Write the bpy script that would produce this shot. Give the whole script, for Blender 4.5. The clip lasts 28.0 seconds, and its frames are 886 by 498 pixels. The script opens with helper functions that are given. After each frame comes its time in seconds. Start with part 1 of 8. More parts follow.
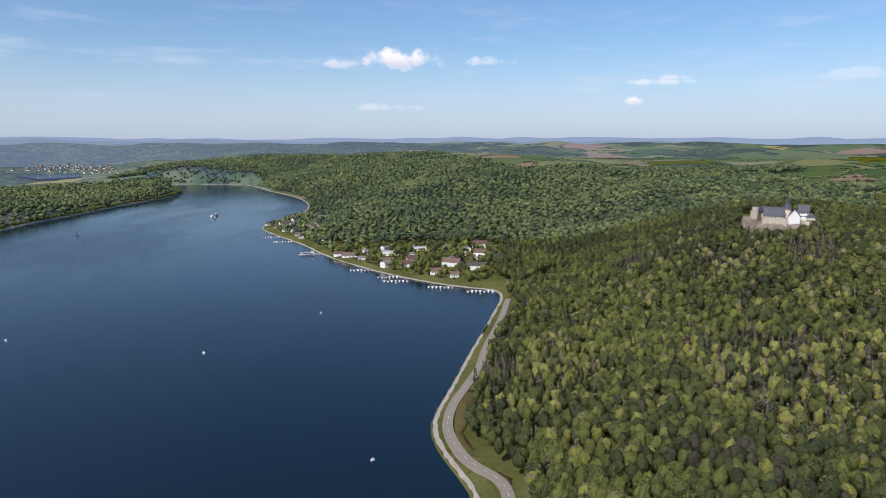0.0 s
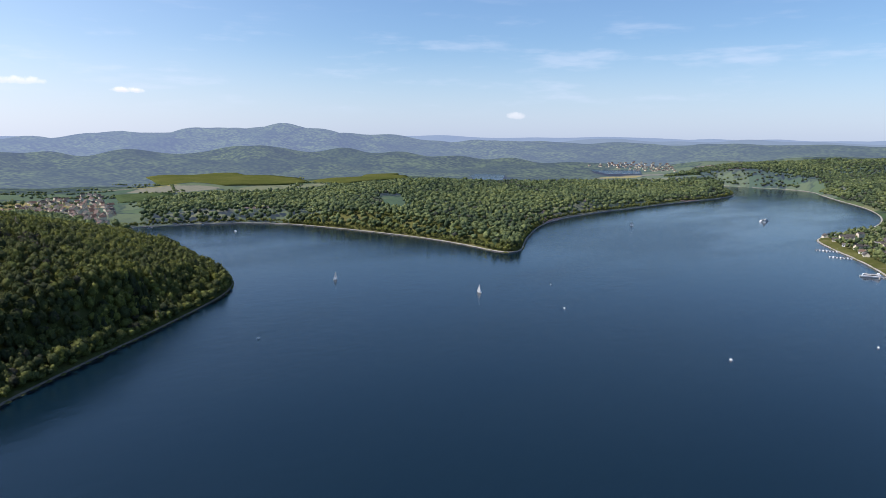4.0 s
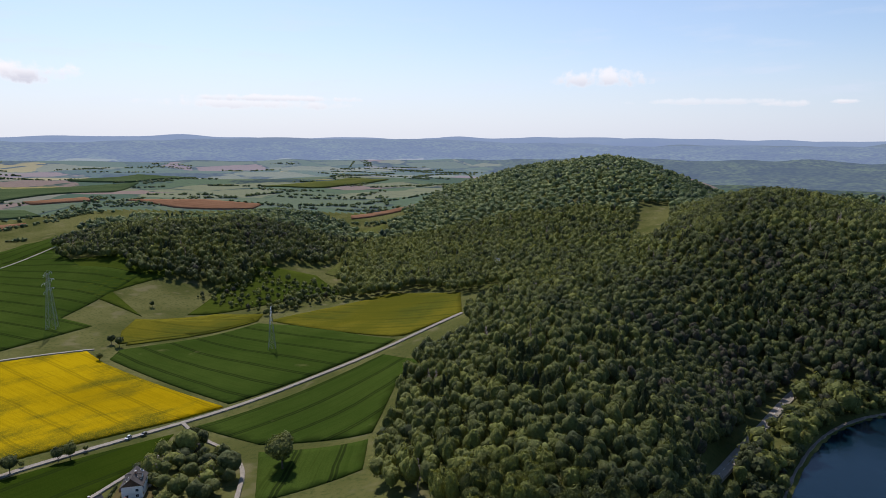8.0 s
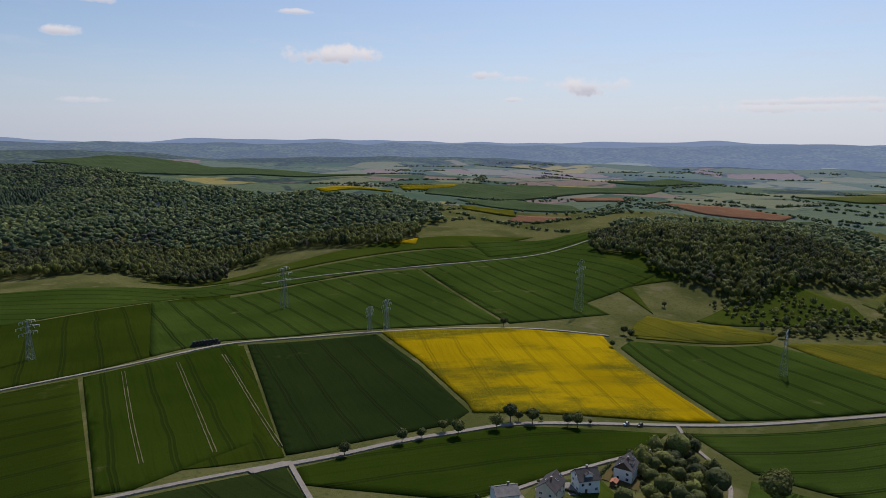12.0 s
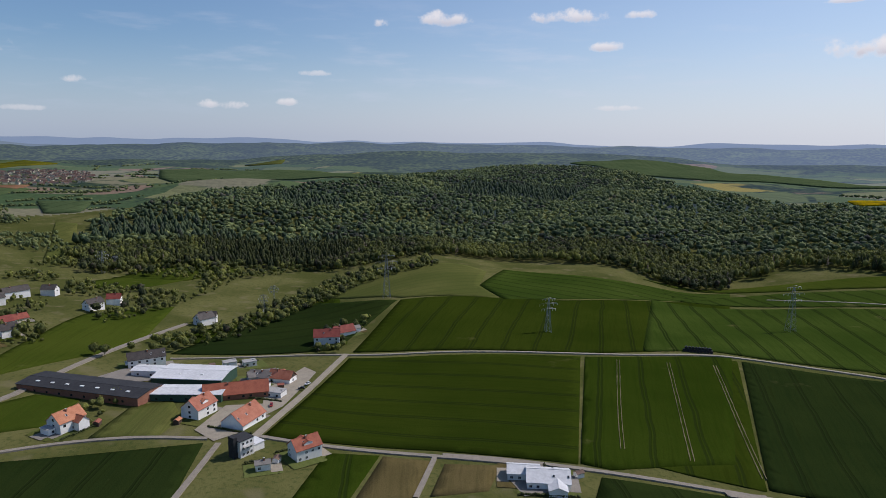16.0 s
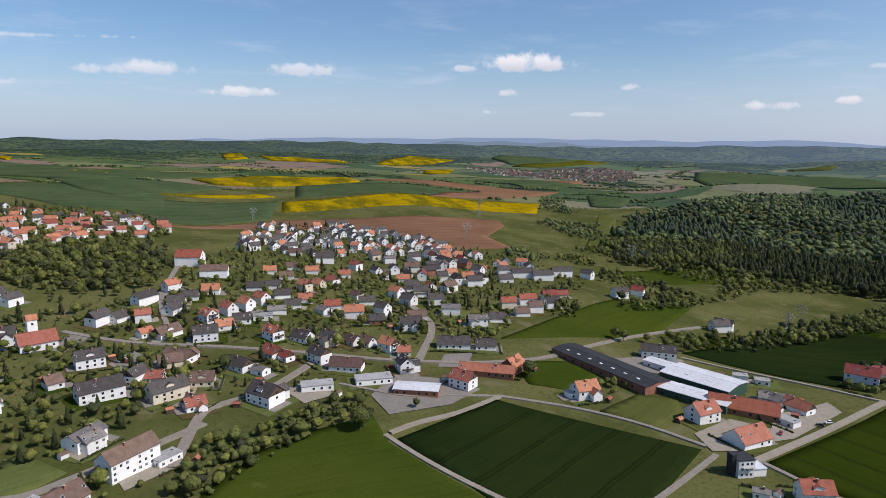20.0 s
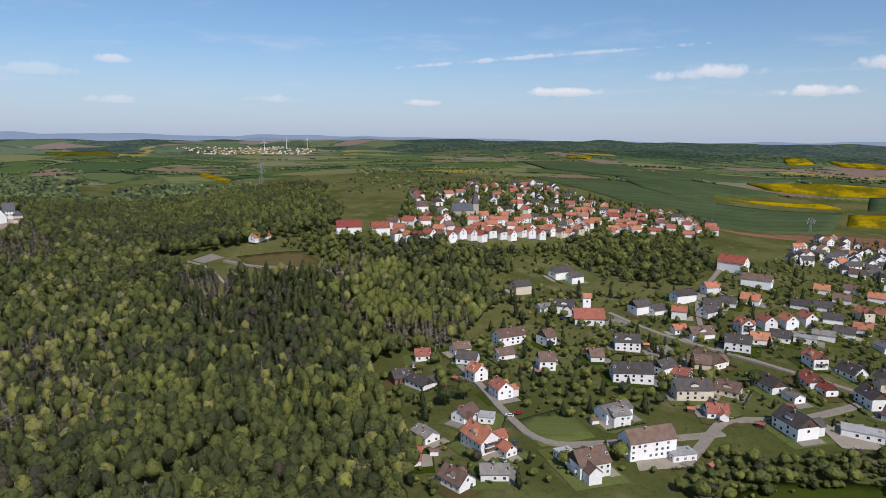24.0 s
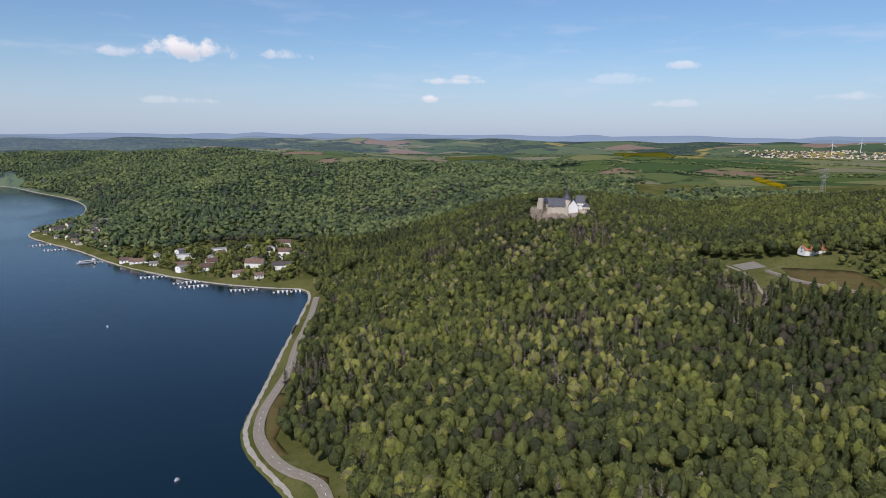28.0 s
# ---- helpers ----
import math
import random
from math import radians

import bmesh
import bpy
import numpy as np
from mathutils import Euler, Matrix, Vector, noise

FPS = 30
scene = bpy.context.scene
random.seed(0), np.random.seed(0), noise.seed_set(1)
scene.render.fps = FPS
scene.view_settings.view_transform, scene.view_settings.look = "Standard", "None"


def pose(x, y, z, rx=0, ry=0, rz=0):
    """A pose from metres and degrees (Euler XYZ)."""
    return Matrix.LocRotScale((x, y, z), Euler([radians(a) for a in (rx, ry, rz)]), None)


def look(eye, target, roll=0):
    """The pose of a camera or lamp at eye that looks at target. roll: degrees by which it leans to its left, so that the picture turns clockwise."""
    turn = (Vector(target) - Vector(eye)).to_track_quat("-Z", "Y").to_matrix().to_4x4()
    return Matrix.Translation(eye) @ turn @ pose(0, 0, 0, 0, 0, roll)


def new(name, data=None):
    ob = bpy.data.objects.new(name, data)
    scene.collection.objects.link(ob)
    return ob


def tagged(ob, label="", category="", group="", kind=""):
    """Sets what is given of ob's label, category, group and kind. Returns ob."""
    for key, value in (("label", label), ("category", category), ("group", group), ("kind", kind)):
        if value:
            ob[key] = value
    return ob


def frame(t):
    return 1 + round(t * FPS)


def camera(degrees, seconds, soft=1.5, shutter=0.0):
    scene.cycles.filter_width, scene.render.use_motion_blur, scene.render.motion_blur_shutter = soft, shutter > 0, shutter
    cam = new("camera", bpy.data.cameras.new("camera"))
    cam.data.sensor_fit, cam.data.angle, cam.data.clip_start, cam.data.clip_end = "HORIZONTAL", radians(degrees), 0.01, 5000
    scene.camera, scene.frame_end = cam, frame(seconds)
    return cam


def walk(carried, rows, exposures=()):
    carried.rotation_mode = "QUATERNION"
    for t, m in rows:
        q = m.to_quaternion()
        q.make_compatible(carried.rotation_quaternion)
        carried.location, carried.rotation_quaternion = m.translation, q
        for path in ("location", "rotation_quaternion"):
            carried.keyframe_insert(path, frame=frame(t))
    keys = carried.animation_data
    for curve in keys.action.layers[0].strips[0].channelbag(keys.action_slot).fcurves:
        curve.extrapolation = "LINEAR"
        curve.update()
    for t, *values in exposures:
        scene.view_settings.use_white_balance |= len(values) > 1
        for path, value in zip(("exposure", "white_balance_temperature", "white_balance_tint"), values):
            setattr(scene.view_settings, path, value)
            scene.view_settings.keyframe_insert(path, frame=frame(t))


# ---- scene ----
cam = camera(68.7, 28.0, soft=0.6)
ROWS = []
ROWS.append((0, pose(0, 0, 180, 80.40, -0.00, 0.00)))
ROWS.append((0.5, pose(0, 0, 180, 80.41, 0.01, 2.43)))
ROWS.append((1, pose(0, 0, 180, 80.37, -0.10, 7.22)))
ROWS.append((1.5, pose(0, 0, 180, 80.43, -0.10, 12.69)))
ROWS.append((2, pose(0, 0, 180, 80.37, -0.11, 18.26)))
ROWS.append((2.5, pose(0, 0, 180, 80.39, -0.17, 23.62)))
ROWS.append((4.5, pose(0, 0, 180, 80.22, -0.48, 54.73)))
ROWS.append((5, pose(0, 0, 180, 80.17, -0.52, 63.46)))
ROWS.append((5.5, pose(0, 0, 180, 80.16, -0.56, 72.36)))
ROWS.append((6, pose(0, 0, 180, 80.14, -0.51, 81.33)))
ROWS.append((6.5, pose(0, 0, 180, 80.05, -0.60, 90.89)))
ROWS.append((7, pose(0, 0, 180, 80.09, -0.47, 100.64)))
ROWS.append((7.5, pose(0, 0, 180, 80.12, -0.49, 110.01)))
ROWS.append((8, pose(0, 0, 180, 80.05, -0.49, 118.72)))
ROWS.append((8.5, pose(0, 0, 180, 80.14, -0.45, 124.98)))
ROWS.append((9, pose(0, 0, 180, 80.16, -0.50, 130.35)))
ROWS.append((9.5, pose(0, 0, 180, 80.15, -0.46, 136.04)))
ROWS.append((10, pose(0, 0, 180, 80.16, -0.46, 141.65)))
ROWS.append((10.5, pose(0, 0, 180, 80.19, -0.52, 147.16)))
ROWS.append((11, pose(0, 0, 180, 80.14, -0.49, 152.50)))
ROWS.append((11.5, pose(0, 0, 180, 80.20, -0.48, 157.74)))
ROWS.append((13.5, pose(0, 0, 180, 80.20, -0.39, 178.72)))
ROWS.append((14, pose(0, 0, 180, 80.27, -0.42, 184.29)))
ROWS.append((14.5, pose(0, 0, 180, 80.26, -0.36, 189.98)))
ROWS.append((15, pose(0, 0, 180, 80.26, -0.33, 195.35)))
ROWS.append((15.5, pose(0, 0, 180, 80.28, -0.40, 200.80)))
ROWS.append((16, pose(0, 0, 180, 80.34, -0.41, 206.06)))
ROWS.append((16.5, pose(0, 0, 180, 80.31, -0.39, 211.40)))
ROWS.append((17, pose(0, 0, 180, 80.30, -0.44, 216.83)))
ROWS.append((17.5, pose(0, 0, 180, 80.32, -0.35, 222.36)))
ROWS.append((18, pose(0, 0, 180, 80.34, -0.43, 228.05)))
ROWS.append((18.5, pose(0, 0, 180, 80.29, -0.44, 233.84)))
ROWS.append((19, pose(0, 0, 180, 80.30, -0.36, 239.52)))
ROWS.append((19.5, pose(0, 0, 180, 80.26, -0.41, 245.18)))
ROWS.append((20, pose(0, 0, 180, 80.29, -0.36, 250.73)))
ROWS.append((20.5, pose(0, 0, 180, 80.28, -0.43, 256.37)))
ROWS.append((21, pose(0, 0, 180, 80.30, -0.41, 262.30)))
ROWS.append((21.5, pose(0, 0, 180, 80.32, -0.39, 268.12)))
ROWS.append((23.5, pose(0, 0, 180, 80.23, -0.45, 291.06)))
ROWS.append((24, pose(0, 0, 180, 80.23, -0.45, 296.91)))
ROWS.append((24.5, pose(0, 0, 180, 80.19, -0.37, 302.67)))
ROWS.append((25, pose(0, 0, 180, 80.19, -0.40, 308.55)))
ROWS.append((25.5, pose(0, 0, 180, 80.16, -0.35, 314.34)))
ROWS.append((26, pose(0, 0, 180, 80.11, -0.34, 320.15)))
ROWS.append((26.5, pose(0, 0, 180, 80.12, -0.36, 325.98)))
ROWS.append((27, pose(0, 0, 180, 80.12, -0.41, 331.93)))
ROWS.append((27.5, pose(0, 0, 180, 80.10, -0.40, 337.88)))
ROWS.append((28, pose(0, 0, 180, 80.12, -0.33, 342.83)))
walk(cam, ROWS, exposures=[(0, 0.2, 6300, 17), (2.5, 0.3, 6300, 17), (5.0, 0.42, 6300, 17), (6.5, 0.3, 6300, 17), (8.0, 0.1, 6300, 17), (10.0, -0.25, 6300, 17), (14, -0.3, 6300, 17), (17.5, -0.02, 6300, 17), (20, 0.05, 6300, 17), (25, -0.03, 6300, 17), (28, 0.02, 6300, 17)])

# ---- sky and sun ----
SUN_YAW, SUN_UP = 141.0, 48.0
to_sun = Vector((-math.sin(radians(SUN_YAW)) * math.cos(radians(SUN_UP)), math.cos(radians(SUN_YAW)) * math.cos(radians(SUN_UP)), math.sin(radians(SUN_UP))))
sun = new("sun", bpy.data.lights.new("sun", "SUN"))
sun.data.energy, sun.data.angle, sun.data.color = 3.9, radians(0.53), (1.0, 0.95, 0.87)
sun.matrix_world = look((0, 0, 900), Vector((0, 0, 900)) - to_sun)

CLOUDS_A = [(3.3, 6.6, 3.2, 1.1, 1.0, 0), (8.7, 6.2, 1.4, 0.49, 0.5, 0), (355.9, 6.5, 2.5, 0.5, 0.5, 0), (342.1, 4.6, 2.8, 0.38, 0.6, 0), (343.9, 3.1, 1.0, 0.48, 0.8, 0), (4.6, 2.7, 3.0, 0.4, 0.3, 0), (87.3, 2.7, 1.1, 0.23, 0.7, 0), (78.6, 3.9, 1.9, 0.39, 0.6, 0), (71.7, 3.5, 1.4, 0.3, 0.8, 0), (91.3, 2.6, 2.2, 0.35, 0.5, 0), (39.8, 1.9, 0.9, 0.36, 0.4, 0), (150.9, 4.2, 3.6, 1.01, 0.9, 0), (105.4, 4.7, 3.8, 0.97, 0.8, 0), (134.6, 2.4, 7.7, 0.58, 0.6, 0), (97.1, 2.8, 6.9, 0.32, 0.4, 0), (171.9, 6.6, 4.5, 1.03, 1.0, 0)]
CLOUDS_B = [(159.5, 5.2, 1.7, 0.5, 0.7, 0), (156.4, 4.9, 1.6, 0.4, 0.7, 0), (150.3, 4.3, 2.9, 0.8, 0.9, 0), (133.0, 2.9, 7.0, 0.38, 0.7, 0), (156.9, 3.2, 1.0, 0.25, 0.6, 0), (175.3, 10.0, 1.8, 0.27, 0.8, 0), (243.4, 6.2, 4.7, 0.98, 0.9, 0), (248.9, 5.8, 1.3, 0.34, 0.5, 0), (244.9, 3.8, 1.2, 0.48, 0.7, 0), (206.2, 9.8, 2.5, 0.74, 0.9, 0), (211.4, 9.4, 1.1, 0.4, 0.8, 0), (195.5, 9.9, 3.0, 0.65, 0.9, 0), (192.7, 7.5, 1.5, 0.54, 0.9, 0), (189.8, 9.9, 1.3, 0.44, 0.8, 0), (234.9, 4.2, 1.0, 0.38, 0.7, 0), (224.3, 2.6, 2.2, 0.5, 0.7, 0)]
CLOUDS_C = [(219.0, 2.9, 1.1, 0.4, 0.7, 0), (216.8, 5.3, 1.5, 0.3, 0.5, 0), (191.3, 2.6, 2.0, 0.31, 0.5, 0), (246.8, 2.2, 0.9, 0.3, 0.6, 0), (238.4, 2.0, 1.4, 0.28, 0.4, 0), (274.4, 5.2, 3.8, 0.64, 0.6, 0), (262.4, 5.5, 3.0, 0.68, 0.6, 0), (267.5, 3.6, 3.6, 0.48, 0.7, 0), (323.4, 5.7, 1.5, 0.39, 0.5, 0), (287.2, 3.8, 4.2, 0.46, 0.7, 0), (277.4, 5.0, 3.0, 0.51, 0.5, 0), (341.0, 4.9, 1.5, 0.33, 0.5, 0), (328.5, 4.7, 2.8, 0.56, 0.25, 0), (311.2, 3.0, 2.5, 0.4, 0.3, 0), (298.4, 2.9, 1.7, 0.34, 0.5, 0), (323.5, 2.7, 2.4, 0.39, 0.3, 0)]
CLOUDS_D = [(289.5, 6.7, 12.5, 0.24, 0.45, 4)]
CLOUDS = CLOUDS_A + CLOUDS_B + CLOUDS_C + CLOUDS_D


class Nodes:
    """Short hand for a node tree."""

    def __init__(self, tree):
        self.tree = tree
        tree.nodes.clear()

    def add(self, kind, _in=None, **props):
        n = self.tree.nodes.new(kind)
        for k, v in props.items():
            setattr(n, k, v)
        for k, v in (_in or {}).items():
            if isinstance(v, bpy.types.NodeSocket):
                self.tree.links.new(v, n.inputs[k])
            else:
                n.inputs[k].default_value = v
        return n

    def math(self, op, a, b=0.0, c=0.0, clamp=False):
        return self.add("ShaderNodeMath", {0: a, 1: b, 2: c}, operation=op, use_clamp=clamp).outputs[0]

    def vec(self, op, a, b):
        n = self.add("ShaderNodeVectorMath", {0: a, 1: b}, operation=op)
        return n.outputs["Value"] if op in ("DOT_PRODUCT", "LENGTH") else n.outputs[0]

    def mix(self, f, a, b, blend="MIX"):
        return self.add("ShaderNodeMix", {0: f, 6: a, 7: b}, data_type="RGBA", blend_type=blend).outputs[2]

    def noise(self, vector, scale, detail=4.0, rough=0.55):
        return self.add("ShaderNodeTexNoise", {"Vector": vector, "Scale": scale, "Detail": detail, "Roughness": rough}).outputs["Fac"]

    def step(self, v, lo, hi, a=0.0, b=1.0):
        return self.add("ShaderNodeMapRange", {"Value": v, "From Min": lo, "From Max": hi, "To Min": a, "To Max": b}, interpolation_type="SMOOTHSTEP").outputs[0]


def build_sky():
    world = bpy.data.worlds.new("sky")
    world.use_nodes = True
    scene.world = world
    g = Nodes(world.node_tree)
    way = g.add("ShaderNodeTexCoord").outputs["Generated"]
    sky = g.add("ShaderNodeTexSky", sky_type="NISHITA", sun_disc=False, sun_elevation=radians(SUN_UP), sun_rotation=radians(-SUN_YAW), altitude=300.0, air_density=1.0, dust_density=1.2, ozone_density=3.0)
    up = g.add("ShaderNodeSeparateXYZ", {0: way}).outputs["Z"]
    fine = g.noise(way, 34.0, 6.0, 0.6)
    broad = g.noise(g.vec("MULTIPLY", way, (7.0, 7.0, 40.0)), 1.0, 4.0, 0.6)
    cover, under = None, None
    for yaw, el, a, b, dense, lean in CLOUDS:
        y, e = radians(yaw), radians(el)
        mid = Vector((-math.sin(y) * math.cos(e), math.cos(y) * math.cos(e), math.sin(e)))
        side, top = Vector((math.cos(y), math.sin(y), 0)), Vector((math.sin(y) * math.sin(e), -math.cos(y) * math.sin(e), math.cos(e)))
        k, q = math.cos(radians(lean)), math.sin(radians(lean))
        side, top = side * k + top * q, top * k - side * q
        off = g.vec("SUBTRACT", way, mid)
        u = g.math("MULTIPLY", g.vec("DOT_PRODUCT", off, side), 1 / radians(a))
        v = g.math("MULTIPLY", g.vec("DOT_PRODUCT", off, top), 1 / radians(b))
        low = g.math("MULTIPLY", g.math("MINIMUM", v, 0.0), 1.0)
        r2 = g.math("ADD", g.math("MULTIPLY", u, u), g.math("ADD", g.math("MULTIPLY", v, v), g.math("MULTIPLY", low, low)))
        front = g.math("GREATER_THAN", g.vec("DOT_PRODUCT", way, mid), 0.5)
        body = g.math("SUBTRACT", 1.0, r2)
        lump = g.math("MULTIPLY_ADD", g.math("SUBTRACT", fine, 0.5), 4.2, body)
        m = g.math("MULTIPLY", g.math("MULTIPLY", g.step(lump, 0.0, 1.1), front), 0.95 * dense)
        shade = g.math("MULTIPLY", m, g.step(v, 0.5, -0.7))
        cover = m if cover is None else g.math("MAXIMUM", cover, m)
        under = shade if under is None else g.math("MAXIMUM", under, shade)
    veil = g.math("MULTIPLY", g.step(broad, 0.5, 0.75, 0.0, 0.32), g.math("MULTIPLY", g.step(up, 0.02, 0.07), g.step(up, 0.24, 0.1)))
    toward = g.step(g.vec("DOT_PRODUCT", way, Vector((to_sun.x, to_sun.y, 0)).normalized()), -0.1, 1.0)
    low_haze = g.step(up, 0.15, -0.01, 0.0, 0.6)
    clear = g.mix(1.0, sky.outputs[0], (0.88, 1.04, 1.12, 1), "MULTIPLY")
    pale = g.mix(veil, clear, (6.4, 7.0, 8.0, 1))
    pale = g.mix(g.math("MULTIPLY", toward, g.step(up, 0.45, 0.0, 0.0, 0.46)), pale, (7.6, 8.4, 9.4, 1))
    hazy = g.mix(low_haze, pale, g.mix(toward, (5.4, 6.3, 7.9, 1), (7.6, 8.0, 8.6, 1)))
    white = g.mix(under, (9.2, 9.0, 8.8, 1), (5.6, 5.7, 6.3, 1))
    back = g.add("ShaderNodeBackground", {"Color": g.mix(cover, hazy, white), "Strength": 0.1})
    g.tree.links.new(back.outputs[0], g.add("ShaderNodeOutputWorld").inputs[0])


build_sky()


# ---- materials ----
def surface(name):
    m = bpy.data.materials.new(name)
    m.use_nodes = True
    g = Nodes(m.node_tree)
    g.place = g.add("ShaderNodeNewGeometry").outputs["Position"]
    return m, g


def finish(g, color, rough=0.9, height=None, strength=0.4, distance=0.2, metallic=0.0, glow=None, specular=0.3):
    ins = {"Base Color": color, "Roughness": rough, "Metallic": metallic, "Specular IOR Level": specular}
    if height is not None:
        ins["Normal"] = g.add("ShaderNodeBump", {"Height": height, "Strength": strength, "Distance": distance}).outputs[0]
    if glow:
        ins["Emission Color"], ins["Emission Strength"] = glow[0], glow[1]
    b = g.add("ShaderNodeBsdfPrincipled", ins)
    g.tree.links.new(b.outputs[0], g.add("ShaderNodeOutputMaterial").inputs[0])


def rgb(*c):
    return (*c, 1.0)


def plain(name, a, b, scale=2.0, rough=0.8, bump=0.2, metallic=0.0, vary=0.0, specular=0.3):
    """Two colours mixed by coarse and fine grain, with relief; vary shifts the value from object to object."""
    m, g = surface(name)
    n1, n2 = g.noise(g.place, scale, 5.0), g.noise(g.place, scale * 0.13, 3.0)
    f = g.step(g.math("ADD", g.math("MULTIPLY", n1, 0.6), g.math("MULTIPLY", n2, 0.4)), 0.3, 0.7)
    c = g.mix(f, rgb(*a), rgb(*b))
    if vary:
        rnd = g.add("ShaderNodeObjectInfo").outputs["Random"]
        c = g.add("ShaderNodeHueSaturation", {"Color": c, "Hue": 0.5, "Saturation": 1.0, "Value": g.math("MULTIPLY_ADD", rnd, vary * 2, 1 - vary)}).outputs[0]
    finish(g, c, rough, n1, 0.4, bump, metallic, specular=specular)
    return m


def crop(name, a, b, row_dir, pitch=0.0, tram=18.0, stains=0.35, dark=0.45):
    """A standing crop: two greens, drill rows along row_dir (degrees) and pairs of wheel tracks every tram metres."""
    m, g = surface(name)
    broad, fine = g.noise(g.place, 0.012, 4.0), g.noise(g.place, 1.3, 4.0)
    r = radians(row_dir)
    across = g.vec("DOT_PRODUCT", g.place, (math.cos(r), math.sin(r), 0))
    wob = g.math("MULTIPLY_ADD", g.noise(g.place, 0.02, 2.0), 5.0, across)
    length = g.vec("DOT_PRODUCT", g.place, (-math.sin(r), math.cos(r), 0))
    drill = g.add("ShaderNodeCombineXYZ", {0: g.math("MULTIPLY", wob, 0.42), 1: g.math("MULTIPLY", length, 0.012)}).outputs[0]
    along = g.noise(drill, 1.0, 4.0, 0.6)
    f = g.step(g.math("ADD", g.math("MULTIPLY", broad, 0.55), g.math("MULTIPLY", along, 0.45)), 0.38, 0.62)
    c = g.mix(f, rgb(*a), rgb(*b))
    c = g.mix(g.step(fine, 0.35, 0.7, 0.0, 0.3), c, rgb(*[v * 0.55 for v in a]))
    c = g.mix(g.step(along, 0.52, 0.7, 0.0, 0.4), c, rgb(*[v * 0.5 for v in a]))
    lane = g.math("PINGPONG", wob, tram / 2)
    pair = g.math("ABSOLUTE", g.math("SUBTRACT", lane, 1.1))
    track = g.math("MULTIPLY", g.step(pair, 0.95, 0.5), dark)
    c = g.mix(track, c, rgb(0.011, 0.017, 0.005))
    if name.startswith("rapeseed"):
        gap = g.step(g.noise(g.vec("MULTIPLY", g.place, (0.006, 0.016, 0.01)), 1.0, 6.0, 0.65), 0.43, 0.57, 0.0, 0.9)
        c = g.mix(g.math("MULTIPLY", gap, g.step(fine, 0.25, 0.55)), c, rgb(0.075, 0.075, 0.008))
    bare = g.step(g.noise(g.place, 0.03, 5.0), 0.66, 0.76, 0.0, stains)
    c = g.mix(bare, c, rgb(0.20, 0.17, 0.07))
    finish(g, c, 0.9, g.math("SUBTRACT", fine, g.math("MULTIPLY", track, 2.0)), 0.6, 0.25, specular=0.0)
    return m


def leafy(name, stops, through_light=0.25):
    """Foliage: the tone of each plant comes from its tint, with grain inside the crown."""
    m, g = surface(name)
    tint = g.add("ShaderNodeAttribute", attribute_name="tint").outputs["Fac"]
    island = g.add("ShaderNodeNewGeometry").outputs["Random Per Island"]
    ramp = g.add("ShaderNodeValToRGB", {0: tint})
    els = ramp.color_ramp.elements
    while len(els) < len(stops):
        els.new(0.5)
    for e, (p, c) in zip(els, stops):
        e.position, e.color = p, rgb(*c)
    n = g.noise(g.place, 0.9, 3.0)
    clump = g.noise(g.place, 0.55, 4.0, 0.65)
    relief = g.add("ShaderNodeBump", {"Height": clump, "Strength": 0.9, "Distance": 1.6}).outputs[0]
    val = g.math("ADD", g.math("MULTIPLY_ADD", n, 1.1, 0.28), g.math("MULTIPLY", island, 0.36))
    c = g.add("ShaderNodeHueSaturation", {"Color": ramp.outputs[0], "Value": val, "Saturation": 1.0, "Hue": 0.5}).outputs[0]
    d = g.add("ShaderNodeBsdfPrincipled", {"Base Color": c, "Roughness": 0.75, "Specular IOR Level": 0.12, "Normal": relief})
    t = g.add("ShaderNodeBsdfTranslucent", {"Color": g.add("ShaderNodeHueSaturation", {"Color": c, "Value": 1.9, "Saturation": 1.1, "Hue": 0.49}).outputs[0]})
    s = g.add("ShaderNodeMixShader", {0: through_light, 1: d.outputs[0], 2: t.outputs[0]})
    g.tree.links.new(s.outputs[0], g.add("ShaderNodeOutputMaterial").inputs[0])
    return m


M = {}
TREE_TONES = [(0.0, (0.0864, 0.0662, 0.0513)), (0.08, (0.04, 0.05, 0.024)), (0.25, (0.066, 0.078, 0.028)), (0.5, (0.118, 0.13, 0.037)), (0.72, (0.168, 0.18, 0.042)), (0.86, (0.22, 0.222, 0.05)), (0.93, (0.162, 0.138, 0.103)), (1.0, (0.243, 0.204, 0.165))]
M["leaf"] = leafy("tree_foliage", TREE_TONES, 0.15)
# paler, bluer leaf tones for far woods: distance haze put into the colour
FAR_HAZE_TONES = [(0.0, (0.0908, 0.0803, 0.0655)), (0.08, (0.0454, 0.0672, 0.0393)), (0.25, (0.0832, 0.1124, 0.0498)), (0.5, (0.1337, 0.1629, 0.0655)), (0.72, (0.1892, 0.2164, 0.0786)), (0.86, (0.2572, 0.2627, 0.0891)), (0.93, (0.227, 0.197, 0.1376)), (1.0, (0.3329, 0.2918, 0.2228))]
M["far_leaf"] = leafy("haze_paled_foliage", FAR_HAZE_TONES, 0.14)
M["bark"] = plain("bark", (0.07, 0.05, 0.035), (0.14, 0.11, 0.08), 6.0, 0.95, 0.05)
